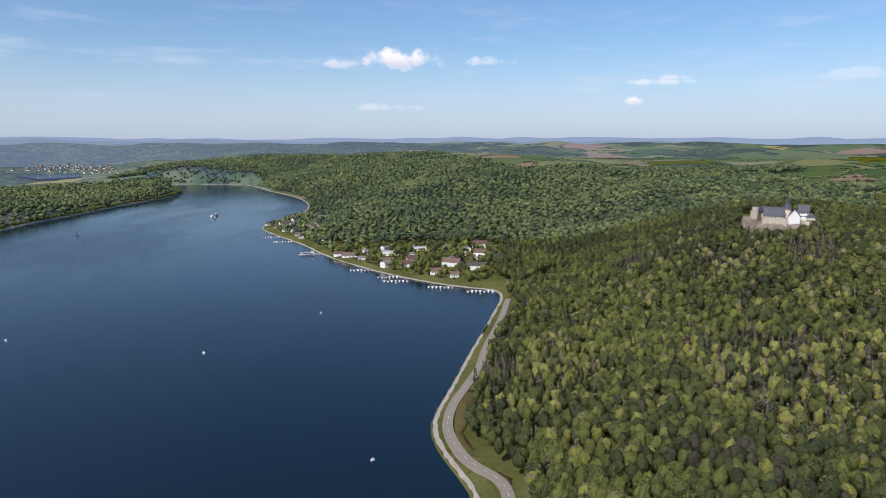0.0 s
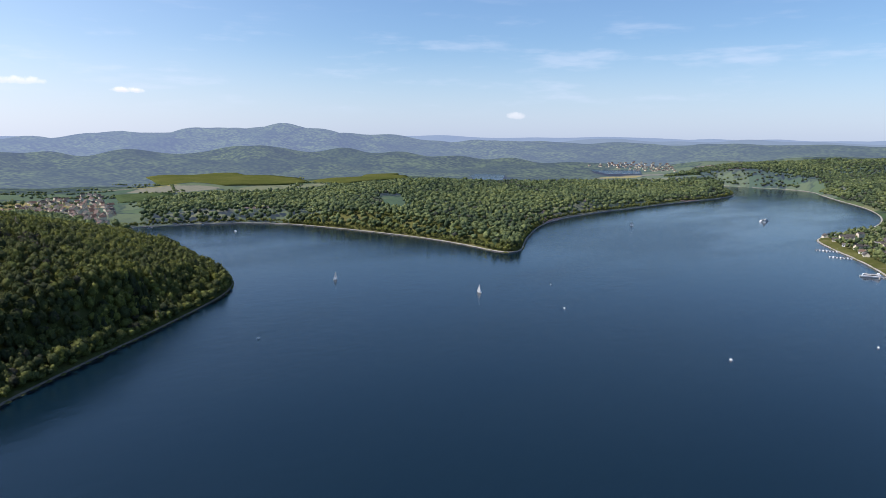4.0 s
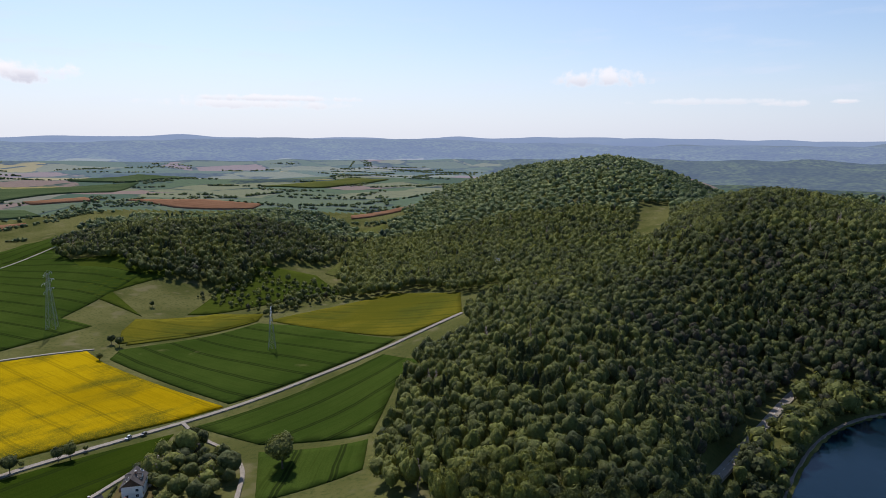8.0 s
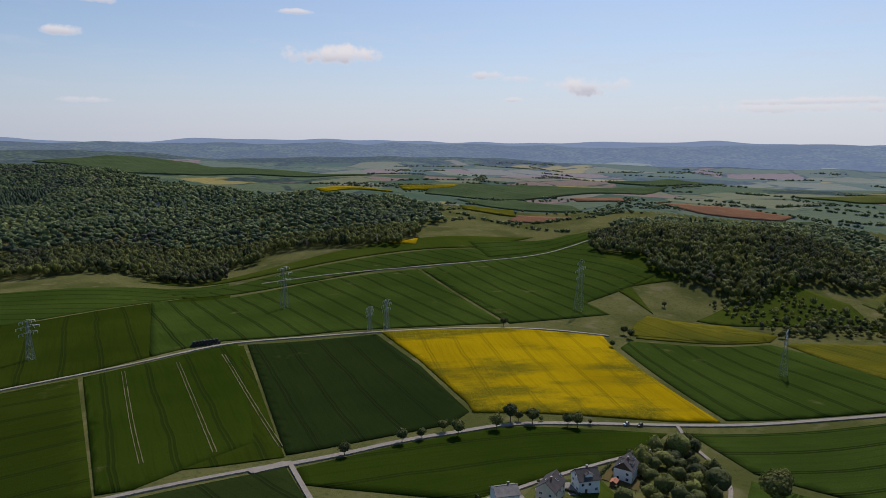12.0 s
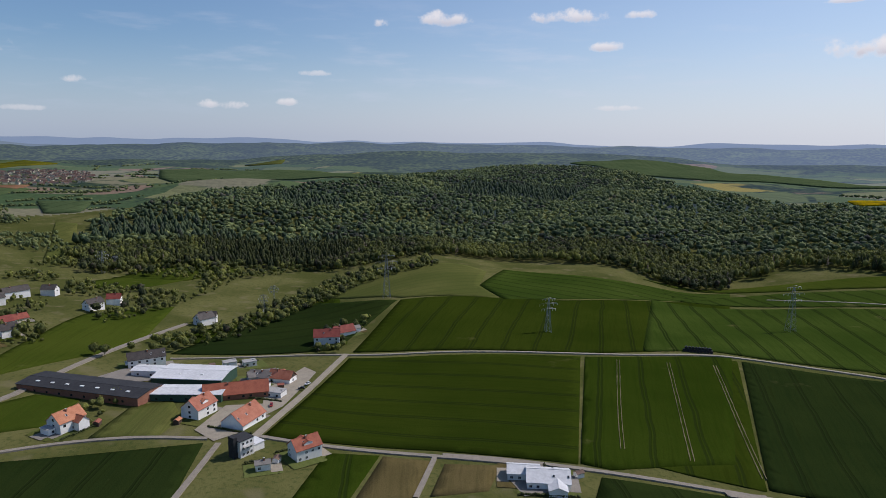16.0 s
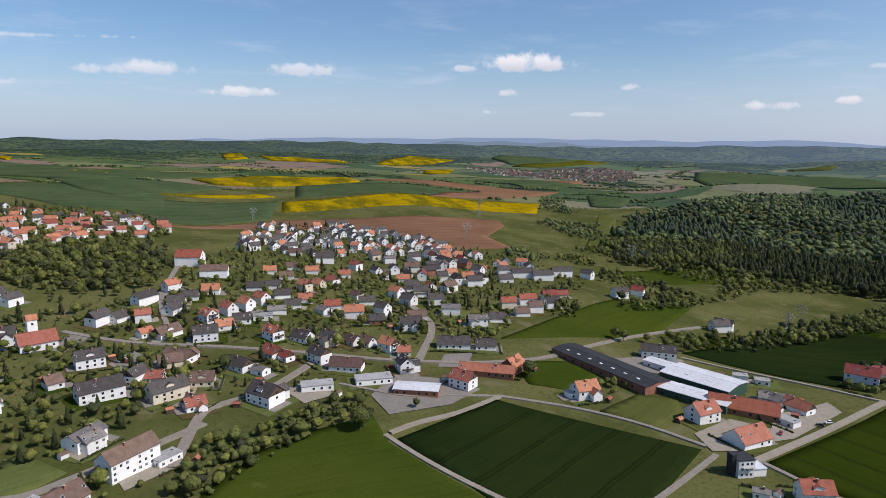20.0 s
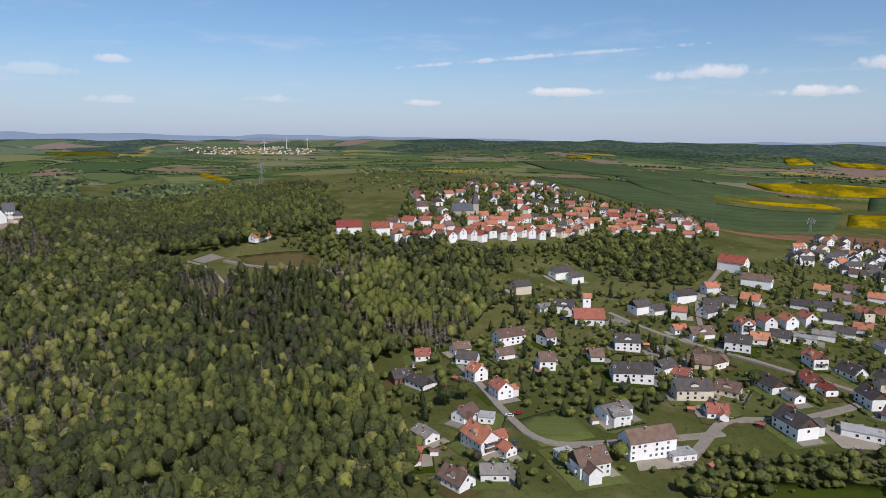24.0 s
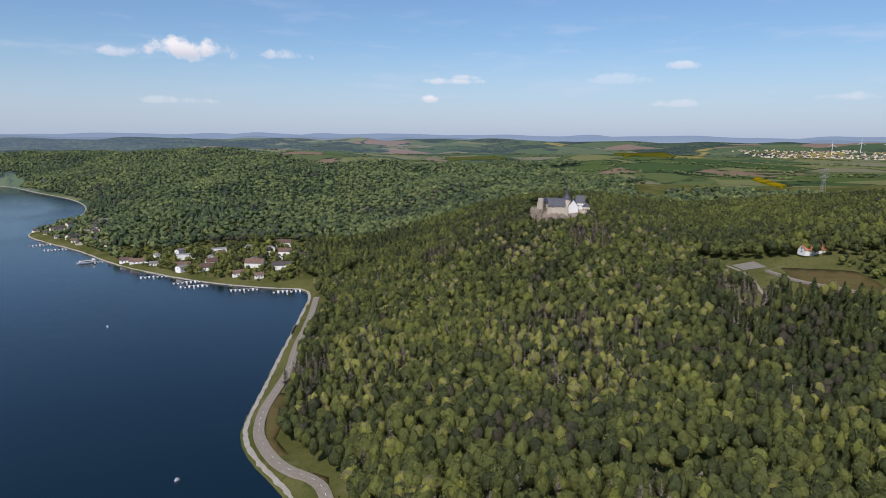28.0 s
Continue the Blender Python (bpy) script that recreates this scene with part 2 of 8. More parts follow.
CROPS = {
    "rape": ("rapeseed_in_bloom", (0.27, 0.18, 0.002), (0.4, 0.27, 0.003), 26, 0.0, 0.25),
    "rape_thin": ("rapeseed_fading", (0.0653, 0.074, 0.0113), (0.148, 0.126, 0.0122), 26, 0.2, 0.3),
    "wheat": ("wheat", (0.0209, 0.0339, 0.00348), (0.0322, 0.0461, 0.00522), 24, 0.2, 0.5),
    "green": ("young_barley", (0.02, 0.0357, 0.00348), (0.0305, 0.0478, 0.00522), 27, 0.3, 0.5),
    "barley": ("mid_green_barley", (0.029, 0.05, 0.008), (0.046, 0.07, 0.012), 24, 0.3, 0.7),
    # green of the distant fields, with haze greyed into the colour
    "far_hazed": ("grey_green_rye", (0.052, 0.078, 0.034), (0.078, 0.105, 0.046), 30, 0.3, 0.4),
    "dark": ("dark_wheat", (0.013, 0.0235, 0.00609), (0.0209, 0.0322, 0.00783), 24, 0.2, 0.6),
    "bright": ("meadow_grass", (0.0365, 0.0557, 0.00696), (0.0574, 0.074, 0.0104), 60, 0.3, 0.1),
    "pale": ("mown_meadow", (0.074, 0.087, 0.0226), (0.109, 0.113, 0.0331), 16, 0.5, 0.15),
    "dry": ("dry_grass", (0.087, 0.0696, 0.0278), (0.122, 0.0957, 0.04), 14, 0.5, 0.1),
    "lawn": ("lawn", (0.088, 0.108, 0.032), (0.125, 0.142, 0.045), 60, 0.5, 0.1),
    "soil": ("ploughed_soil", (0.17, 0.09, 0.052), (0.23, 0.125, 0.072), 20, 0.3, 0.2),
}


def crop_material(kind, row_dir):
    key = (kind, row_dir)
    if key not in M:
        cname, a, b, tram, stains, dark = CROPS[kind]
        M[key] = crop(cname, a, b, row_dir, tram=tram, stains=stains, dark=dark)
        if kind == "rape":
            M[key].name = cname
    return M[key]


M["asphalt"] = plain("asphalt", (0.18, 0.155, 0.122), (0.28, 0.243, 0.195), 3.0, 0.85, 0.02)
M["marking"] = plain("road_paint", (0.6, 0.6, 0.58), (0.75, 0.75, 0.73), 2.0, 0.8, 0.0)
M["gravel"] = plain("gravel", (0.22, 0.19, 0.145), (0.32, 0.28, 0.215), 1.5, 0.95, 0.05)
M["ruts"] = plain("wheel_ruts", (0.085, 0.078, 0.035), (0.15, 0.13, 0.06), 0.6, 0.95, 0.02)
M["bank"] = plain("stony_bank", (0.26, 0.235, 0.2), (0.42, 0.385, 0.335), 1.2, 0.95, 0.3)
M["rock"] = plain("rock", (0.15, 0.12, 0.095), (0.27, 0.22, 0.175), 0.5, 0.95, 0.6)


def ground_material():
    m, g = surface("meadow_ground")
    n1, n2, n3 = g.noise(g.place, 0.015, 5.0), g.noise(g.place, 0.4, 5.0), g.noise(g.place, 2.5, 3.0)
    c = g.mix(g.step(n1, 0.35, 0.65), rgb(0.07, 0.076, 0.022), rgb(0.122, 0.118, 0.042))
    c = g.mix(g.step(n2, 0.45, 0.75, 0.0, 0.6), c, rgb(0.03, 0.05, 0.014))
    c = g.mix(g.step(g.noise(g.place, 0.05, 5.0), 0.56, 0.7, 0.0, 0.55), c, rgb(0.17, 0.145, 0.08))
    finish(g, c, 0.95, g.math("ADD", n2, n3), 0.6, 0.3, specular=0.0)
    return m


def distance_material(name, scale, haze, amount, woods):
    """Farmland and woods far off: a patchwork of fields with hedges, air haze painted on as blue emission."""
    m, g = surface(name)
    warped = g.vec("ADD", g.place, g.vec("MULTIPLY", g.add("ShaderNodeTexNoise", {"Vector": g.place, "Scale": 0.004}).outputs["Color"], (120.0, 120.0, 0)))
    flat = g.vec("MULTIPLY", warped, (1.0, 1.0, 0.0))
    cell = g.add("ShaderNodeTexVoronoi", {"Vector": flat, "Scale": scale, "Randomness": 0.9})
    pick = g.add("ShaderNodeSeparateColor", {0: cell.outputs["Color"]})
    ramp = g.add("ShaderNodeValToRGB", {0: pick.outputs[0]})
    ramp.color_ramp.interpolation = "CONSTANT"
    stops = [(0.0, (0.065, 0.095, 0.024)), (0.2, (0.045, 0.075, 0.022)), (0.4, (0.085, 0.108, 0.034)), (0.6, (0.18, 0.125, 0.08)), (0.72, (0.14, 0.145, 0.056)), (0.9, (0.23, 0.185, 0.035)), (0.94, (0.16, 0.15, 0.085))]
    els = ramp.color_ramp.elements
    while len(els) < len(stops):
        els.new(0.5)
    for e, (p, c) in zip(els, stops):
        e.position, e.color = p, rgb(*c)
    lush = g.add("ShaderNodeAttribute", attribute_name="wooded").outputs["Fac"]
    wood = g.step(g.math("MULTIPLY_ADD", lush, 0.3, g.noise(g.place, 0.0016, 4.0, 0.6)), woods - 0.015, woods + 0.015)
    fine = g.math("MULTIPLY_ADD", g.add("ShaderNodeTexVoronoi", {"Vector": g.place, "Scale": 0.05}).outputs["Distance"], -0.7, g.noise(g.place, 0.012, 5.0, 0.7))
    # light crowns with near-black gaps: the canopy's own shade painted in
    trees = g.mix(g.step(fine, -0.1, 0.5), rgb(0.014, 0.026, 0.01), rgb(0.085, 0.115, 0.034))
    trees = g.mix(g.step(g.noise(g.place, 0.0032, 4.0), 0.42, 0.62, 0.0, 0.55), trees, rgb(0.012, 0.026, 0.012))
    edge = g.add("ShaderNodeTexVoronoi", {"Vector": flat, "Scale": scale, "Randomness": 0.9}, feature="DISTANCE_TO_EDGE").outputs[0]
    hedge = g.math("MULTIPLY", g.step(edge, 0.055, 0.03), g.step(g.noise(g.place, 0.01, 3.0), 0.45, 0.55))
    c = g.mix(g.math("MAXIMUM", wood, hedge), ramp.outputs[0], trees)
    # haze painted as a blue glow of the ground itself
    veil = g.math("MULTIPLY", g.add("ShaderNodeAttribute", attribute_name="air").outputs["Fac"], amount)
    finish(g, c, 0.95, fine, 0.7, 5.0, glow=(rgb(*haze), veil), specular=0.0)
    return m


M["ground"] = ground_material()
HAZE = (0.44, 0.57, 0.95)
# each farther band glows with more painted haze
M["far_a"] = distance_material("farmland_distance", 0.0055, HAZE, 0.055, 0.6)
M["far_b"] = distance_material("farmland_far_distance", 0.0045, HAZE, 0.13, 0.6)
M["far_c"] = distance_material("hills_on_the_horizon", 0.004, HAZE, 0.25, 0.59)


# green ridges that glow blue: distance haze put into the emission
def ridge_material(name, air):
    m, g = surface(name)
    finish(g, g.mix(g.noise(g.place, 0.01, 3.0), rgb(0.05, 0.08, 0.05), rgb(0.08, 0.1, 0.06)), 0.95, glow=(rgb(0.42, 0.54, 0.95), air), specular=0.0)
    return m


M["ridge"] = [ridge_material("ridges_haze_glow", 0.26), ridge_material("ridges_paler_haze_glow", 0.32), ridge_material("ridges_palest_haze_glow", 0.4)]


def water_material():
    m, g = surface("lake_water")
    ripple = g.math("ADD", g.math("MULTIPLY", g.noise(g.place, 0.7, 3.0), 0.4), g.noise(g.vec("MULTIPLY", g.place, (0.12, 0.05, 0.1)), 1.0, 4.0))
    calm = g.step(g.noise(g.vec("MULTIPLY", g.place, (0.004, 0.0016, 0)), 1.0, 4.0), 0.4, 0.65)
    bump = g.add("ShaderNodeBump", {"Height": ripple, "Strength": g.math("MULTIPLY_ADD", calm, 0.25, 0.3), "Distance": 0.5}).outputs[0]
    b = g.add("ShaderNodeBsdfPrincipled", {"Base Color": rgb(0.003, 0.013, 0.022), "Roughness": g.math("MULTIPLY_ADD", calm, 0.1, 0.12), "IOR": 1.33, "Normal": bump})
    g.tree.links.new(b.outputs[0], g.add("ShaderNodeOutputMaterial").inputs[0])
    return m


M["water"] = water_material()

# ---- relief: spot heights (x, y, z) of the plan, and the shore of the lake ----
SPOTS_A = [(387, 744, 80), (189, 402, 24), (91, 231, 32), (159, 235, 32), (267, 645, 40), (147, 767, 8), (229, 749, 40), (60, 370, 14), (19, 309, 4), (-1, 375, 4), (-162, 2235, 84), (-112, 1535, 30), (67, 1161, 14), (28, 881, 12), (-37, 959, 10), (-470, 2962, 110), (339, 1811, 84), (271, 1438, 26), (809, 1811, 84), (-674, 2738, 44), (-1107, 2953, 90), (-1036, 2038, 14), (-2165, 3945, 18), (-1979, 3361, 149), (-2143, 3259, 155), (-1679, 3520, 144), (-1045, 4274, 147), (2059, 3889, 180), (61, 4400, 180), (408, 449, 60), (434, 373, 66), (557, 292, 80)]
SPOTS_B = [(776, 294, 88), (1069, 407, 96), (355, 328, 30), (446, 232, 46), (210, 161, 30), (166, 222, 28), (198, 377, 22), (320, 133, 36), (484, 115, 42), (503, 47, 39), (268, 81, 34), (603, 177, 50), (721, 100, 58), (475, 686, 66), (738, 958, 76), (1087, 768, 104), (1757, 453, 104), (2058, 1898, 102), (4258, 1107, 126), (280, -22, 27), (274, -131, 26), (224, -243, 26), (404, -124, 30), (483, 36, 38), (496, 116, 42), (687, 26, 58), (628, -140, 36), (920, -206, 45), (1001, 27, 56), (1096, 70, 68), (1046, -282, 58), (1235, -334, 75)]
SPOTS_C = [(1380, 185, 96), (1684, -304, 84), (2484, -449, 92), (4330, -784, 127), (3818, -2187, 122), (2716, -2937, 122), (1842, 3996, 102), (4363, 569, 110), (611, -429, 20), (873, -557, 22), (1157, -474, 50), (886, -394, 40), (696, -519, 10), (529, -731, -4), (387, -1001, -6), (90, -867, -6), (1051, -1019, 55), (-376, -1192, 38), (730, -1214, 44), (297, -1149, 20), (1530, -3868, 110), (522, -2767, 60), (2097, -1457, 60), (2588, -3558, 132), (156, -265, 24), (232, -391, 20), (320, -537, 24), (359, -741, 22), (136, -963, 8), (34, -546, 20), (-20, -335, 21), (-218, -402, 12), (-378, -335, 8)]
SPOTS_D = [(-291, -215, 14), (-132, -242, 24), (41, -552, 18), (-187, -783, 15), (-452, -912, 13), (89, -957, -8), (-12, -1414, 30), (-235, -1478, 44), (-763, -887, 18), (-509, -586, 4), (-687, -531, 0), (-822, -1903, 22), (-2282, -1804, 12), (-3298, -2617, 36), (-374, -4384, 95), (-1797, -2295, 130), (-276, -86, 48), (-201, -82, 44), (-265, -179, 20), (-434, -138, 48), (-710, -134, 48), (-758, 19, 88), (-1347, -321, 112), (-1111, -425, 66), (-995, -182, 54), (-654, -423, 6), (-912, -659, 4), (-1930, -1770, 44), (-2749, -3436, 89), (-2485, -1054, 118), (-3059, -37, 100)]
SPOTS_E = [(-471, 41, 4), (-777, -57, 92), (-682, 44, 84), (-733, 164, 66), (-663, 259, 24), (-580, 10, 26), (-640, 1, 60), (-519, 16, 5), (-1295, 1164, 44), (-1476, 685, 24), (-822, 985, 12), (-1789, 497, 8), (-1974, 1133, 34), (-3992, 1850, 247), (-3540, 656, 113), (-2960, 1868, 125), (-2805, 886, 95), (-4390, 301, 117), (-3511, 2652, 152), (-2495, 3037, 64), (-1982, 3216, 40), (-2318, 3740, 138), (-868, 1386, 20), (-4369, -525, 138), (-3481, -2691, 114), (150, 0, 34), (106, 106, 34), (0, 150, 34), (-106, 106, 34), (-150, 0, 34), (-106, -106, 34), (0, -150, 34)]
SPOTS_F = [(106, -106, 34), (-999, -42, 100), (-845, 89, 90), (-1494, -131, 40), (-1600, 0, 25), (-1428, -252, 92), (-1413, -326, 118), (-700, -720, 47), (-640, -760, 45), (-560, -780, 42)]
SPOTS = SPOTS_A + SPOTS_B + SPOTS_C + SPOTS_D + SPOTS_E + SPOTS_F
LAKE = [(-239, 4), (-332, 5), (-412, 18), (-467, 39), (-507, 74), (-562, 148), (-620, 230), (-721, 355), (-827, 380), (-968, 389), (-1132, 398), (-1353, 406), (-1317, 543), (-1246, 688), (-1028, 758), (-809, 797), (-623, 768), (-738, 919), (-859, 1136), (-890, 1347), (-882, 1517), (-880, 1769), (-846, 2114), (-931, 2303), (-1257, 2657), (-1023, 2591), (-785, 2624), (-637, 2329), (-408, 1954), (-329, 1591), (-387, 1340), (-330, 1234), (-246, 1117), (-178, 986), (-97, 881), (-32, 816), (32, 774), (77, 759), (47, 627), (20, 510), (7, 449), (-6, 396), (-3, 361), (12, 322), (18, 304), (22, 228)]

def warp(p):
    """Plan coordinates in which near and far relief have the same grain."""
    p = np.asarray(p, float)
    d = np.hypot(p[..., 0], p[..., 1])[..., None] + 1e-6
    return p / d * np.log1p(d / 120.0)


def tps(d2):
    return 0.5 * d2 * np.log(d2 + 1e-9)


SP = np.array(SPOTS, float)
SW = warp(SP[:, :2])


def solve_relief():
    n = len(SP)
    d2 = ((SW[:, None] - SW[None]) ** 2).sum(-1)
    a = np.zeros((n + 3, n + 3))
    a[:n, :n] = tps(d2) + np.eye(n) * 0.004
    a[:n, n], a[:n, n + 1:] = 1, SW
    a[n:, :n] = a[:n, n:].T
    return np.linalg.solve(a, np.concatenate([SP[:, 2], np.zeros(3)]))


RELIEF = solve_relief()


def rounded(line, closed=True, times=2):
    """A line with its corners cut, so that it bends gently."""
    p = np.asarray(line, float)
    for _ in range(times):
        nxt = np.roll(p, -1, 0) if closed else p[1:]
        cur = p if closed else p[:-1]
        q = np.empty((2 * len(cur), 2))
        q[0::2], q[1::2] = cur * 0.75 + nxt * 0.25, cur * 0.25 + nxt * 0.75
        p = q if closed else np.concatenate([p[:1], q, p[-1:]])
    return p


LAKE_POLY = rounded(LAKE)


def inside(poly, x, y):
    poly = np.asarray(poly, float)
    res = np.zeros(np.shape(x), bool)
    for (x0, y0), (x1, y1) in zip(poly, np.roll(poly, -1, 0)):
        if y0 == y1:
            continue
        res ^= ((y0 > y) != (y1 > y)) & (x < (x1 - x0) * (y - y0) / (y1 - y0) + x0)
    return res


def edge_distance(line, x, y, closed=True):
    line = np.asarray(line, float)
    best = np.full(np.shape(x), 1e9)
    ends = np.roll(line, -1, 0) if closed else line[1:]
    for a, b in zip(line, ends):
        d = b - a
        k = np.clip(((x - a[0]) * d[0] + (y - a[1]) * d[1]) / (d @ d + 1e-9), 0, 1)
        best = np.minimum(best, np.hypot(x - a[0] - k * d[0], y - a[1] - k * d[1]))
    return best


def smooth(a):
    a = np.clip(a, 0, 1)
    return a * a * (3 - 2 * a)


# the far country by bearing, every 15 degrees from the first view to the left: where it starts, its plain, the foot and the crest of its hills
FAR_START = [2500, 2880, 2350, 2300, 2150, 1900, 1750, 1800, 1500, 1500, 1500, 1650, 1650, 1850, 1800, 1650, 1600, 1750, 1850, 1850, 2000, 2100, 2300, 2500]
FAR_PLAIN = [92, 86, 25, 15, 24, 15, 20, 15, 25, 25, 30, 45, 45, 72, 58, 45, 45, 50, 65, 95, 100, 95, 90, 88]
FAR_FOOT = [2900, 2900, 3000, 2500, 2500, 2300, 2200, 2400, 3000, 3000, 3000, 2700, 2900, 2000, 2300, 2900, 2900, 2500, 2600, 2600, 3300, 3300, 3300, 3300]
FAR_CREST = [156, 150, 150, 157, 205, 158, 122, 118, 145, 134, 122, 134, 128, 133, 145, 140, 122, 140, 152, 158, 160, 148, 150, 155]


def by_bearing(table, yaw):
    """A value of such a table at any bearing, eased between its entries."""
    t = np.asarray(table, float)
    k = np.floor(yaw / 15).astype(int) % 24
    f = smooth(yaw / 15 - np.floor(yaw / 15))
    return t[k] * (1 - f) + t[(k + 1) % 24] * f


def land(x, y):
    """Height of the ground at plan points (arrays)."""
    x, y = np.atleast_1d(np.asarray(x, float)), np.atleast_1d(np.asarray(y, float))
    z = np.empty_like(x)
    n = len(SP)
    for i in range(0, len(x), 4000):
        w = warp(np.stack([x[i:i + 4000], y[i:i + 4000]], -1))
        d2 = ((w[:, None] - SW[None]) ** 2).sum(-1)
        z[i:i + 4000] = tps(d2) @ RELIEF[:n] + RELIEF[n] + w @ RELIEF[n + 1:]
    r = np.hypot(x, y)
    roll = np.zeros_like(x)
    for k, (ang, wave, lag) in enumerate(((0.3, 620, 0.0), (1.4, 540, 1.7), (2.3, 410, 2.9), (0.9, 300, 0.6), (2.8, 240, 4.1), (1.9, 180, 5.2))):
        roll += wave / 620 * np.sin((x * math.cos(ang) + y * math.sin(ang)) * 6.283 / wave + lag + 1.5 * np.sin((x * math.sin(ang) - y * math.cos(ang)) * 4.0 / wave))
        broad = roll.copy() if k == 3 else (broad if k > 3 else None)
    yaw = np.degrees(np.arctan2(-x, y)) % 360
    start, base, foot, crest = by_bearing(FAR_START, yaw), by_bearing(FAR_PLAIN, yaw), by_bearing(FAR_FOOT, yaw), by_bearing(FAR_CREST, yaw)
    climb = smooth((r - foot) / (4350 - foot))
    steep = smooth((crest - base - 90) / 90) * smooth((yaw - 30) / 15) * smooth((118 - yaw) / 12)
    far = base + (crest - base) * climb + broad * (2.4 + 3.0 * climb + 30.0 * steep * climb * (1.2 - climb)) + 38 * np.exp(-((x + 3900) ** 2 + (y - 1850) ** 2) / 900.0 ** 2)
    far = far - 40 * smooth((r - 4450) / 300)
    wold = smooth((yaw - 160) / 12) * smooth((240 - yaw) / 12) * smooth((r - 950) / 250) + smooth((r - 1000) / 300) * np.where((yaw < 20) | (yaw > 320), 0.9, 0.0)
    z = z + roll * 4.2 * wold
    k = smooth((r - start) / 380)
    z = z * (1 - k) + far * k
    d = edge_distance(LAKE_POLY, x, y)
    wet = inside(LAKE_POLY, x, y)
    shore = 1.2 + 2.8 * smooth((d - 3) / 6)
    dry = shore + (np.maximum(z, 4.5) - 4.0) * smooth((d - 12) / 40)
    far = d > 52
    dry = np.where(far, z, np.where(z < 4.5, dry * 1.0, dry))
    return np.where(wet, 1.2 - 9 * smooth(d / 14), np.where(d < 3, 1.2, dry))

def height(x, y):
    return float(land(x, y)[0])


def mesh_object(name, verts, faces, material, parent=None, smooth_shade=False):
    me = bpy.data.meshes.new(name)
    me.from_pydata([tuple(v) for v in verts], [], [tuple(f) for f in faces])
    me.materials.append(material)
    if smooth_shade:
        me.polygons.foreach_set("use_smooth", [True] * len(me.polygons))
    ob = new(name, me)
    ob.parent = parent
    return ob


def tri_mesh(name, verts, tris, materials, tint=None):
    """A large mesh of triangles straight from arrays."""
    me = bpy.data.meshes.new(name)
    n, k = len(verts), len(tris)
    me.vertices.add(n)
    me.vertices.foreach_set("co", np.asarray(verts, np.float32).ravel())
    me.loops.add(3 * k)
    me.loops.foreach_set("vertex_index", np.asarray(tris, np.int32).ravel())
    me.polygons.add(k)
    me.polygons.foreach_set("loop_start", np.arange(0, 3 * k, 3, dtype=np.int32))
    if tint is not None:
        me.attributes.new("tint", "FLOAT", "POINT").data.foreach_set("value", np.asarray(tint, np.float32))
    for m in materials:
        me.materials.append(m)
    me.update(calc_edges=True)
    return me


def build_ground():
    na, nr = 660, 235
    a = np.linspace(0, 2 * np.pi, na, endpoint=False)
    r = np.concatenate([[0.01], np.geomspace(60, 4880, nr)])
    rr, aa = np.meshgrid(r, a, indexing="ij")
    x, y = rr.ravel() * np.cos(aa.ravel()), rr.ravel() * np.sin(aa.ravel())
    z = land(x, y)
    i, j = np.meshgrid(np.arange(nr), np.arange(na), indexing="ij")
    p, q = (i * na + j).ravel(), (i * na + (j + 1) % na).ravel()
    tris = np.concatenate([np.stack([p, p + na, q + na], 1), np.stack([p, q + na, q], 1)])
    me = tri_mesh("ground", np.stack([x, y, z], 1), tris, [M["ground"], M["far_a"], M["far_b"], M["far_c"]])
    yaw = np.degrees(np.arctan2(-x, y)) % 360
    wooded = np.zeros(len(x))
    far_off = np.hypot(x, y)
    foot = by_bearing(FAR_FOOT, yaw)
    hills = smooth((far_off - foot) / (4350 - foot) * 3.0 - 0.35)
    open_side = smooth((yaw - 295) / 10) * smooth((368 - yaw) / 10) + smooth((8 - yaw) / 8)
    mountain = smooth((yaw - 28) / 8) * smooth((118 - yaw) / 8) * smooth((far_off - 2150) / 150)
    wooded = np.maximum(hills * (1 - 0.75 * open_side), np.maximum(mountain, smooth((yaw - 187) / 8) * smooth((216 - yaw) / 8) * smooth((far_off - 1750) / 250)))
    me.attributes.new("wooded", "FLOAT", "POINT").data.foreach_set("value", wooded.astype(np.float32))
    # painted haze is stronger on the side towards the sun
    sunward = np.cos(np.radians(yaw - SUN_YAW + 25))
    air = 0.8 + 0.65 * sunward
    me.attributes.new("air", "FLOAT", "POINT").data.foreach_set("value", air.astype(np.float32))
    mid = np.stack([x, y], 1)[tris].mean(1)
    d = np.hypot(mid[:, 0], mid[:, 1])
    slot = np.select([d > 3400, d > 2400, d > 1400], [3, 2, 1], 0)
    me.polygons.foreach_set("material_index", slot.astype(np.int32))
    me.polygons.foreach_set("use_smooth", np.ones(len(slot), bool))
    tagged(new("ground", me), "rolling grassland and farmland, with painted haze towards the horizon", "ground", kind="structure")


build_ground()


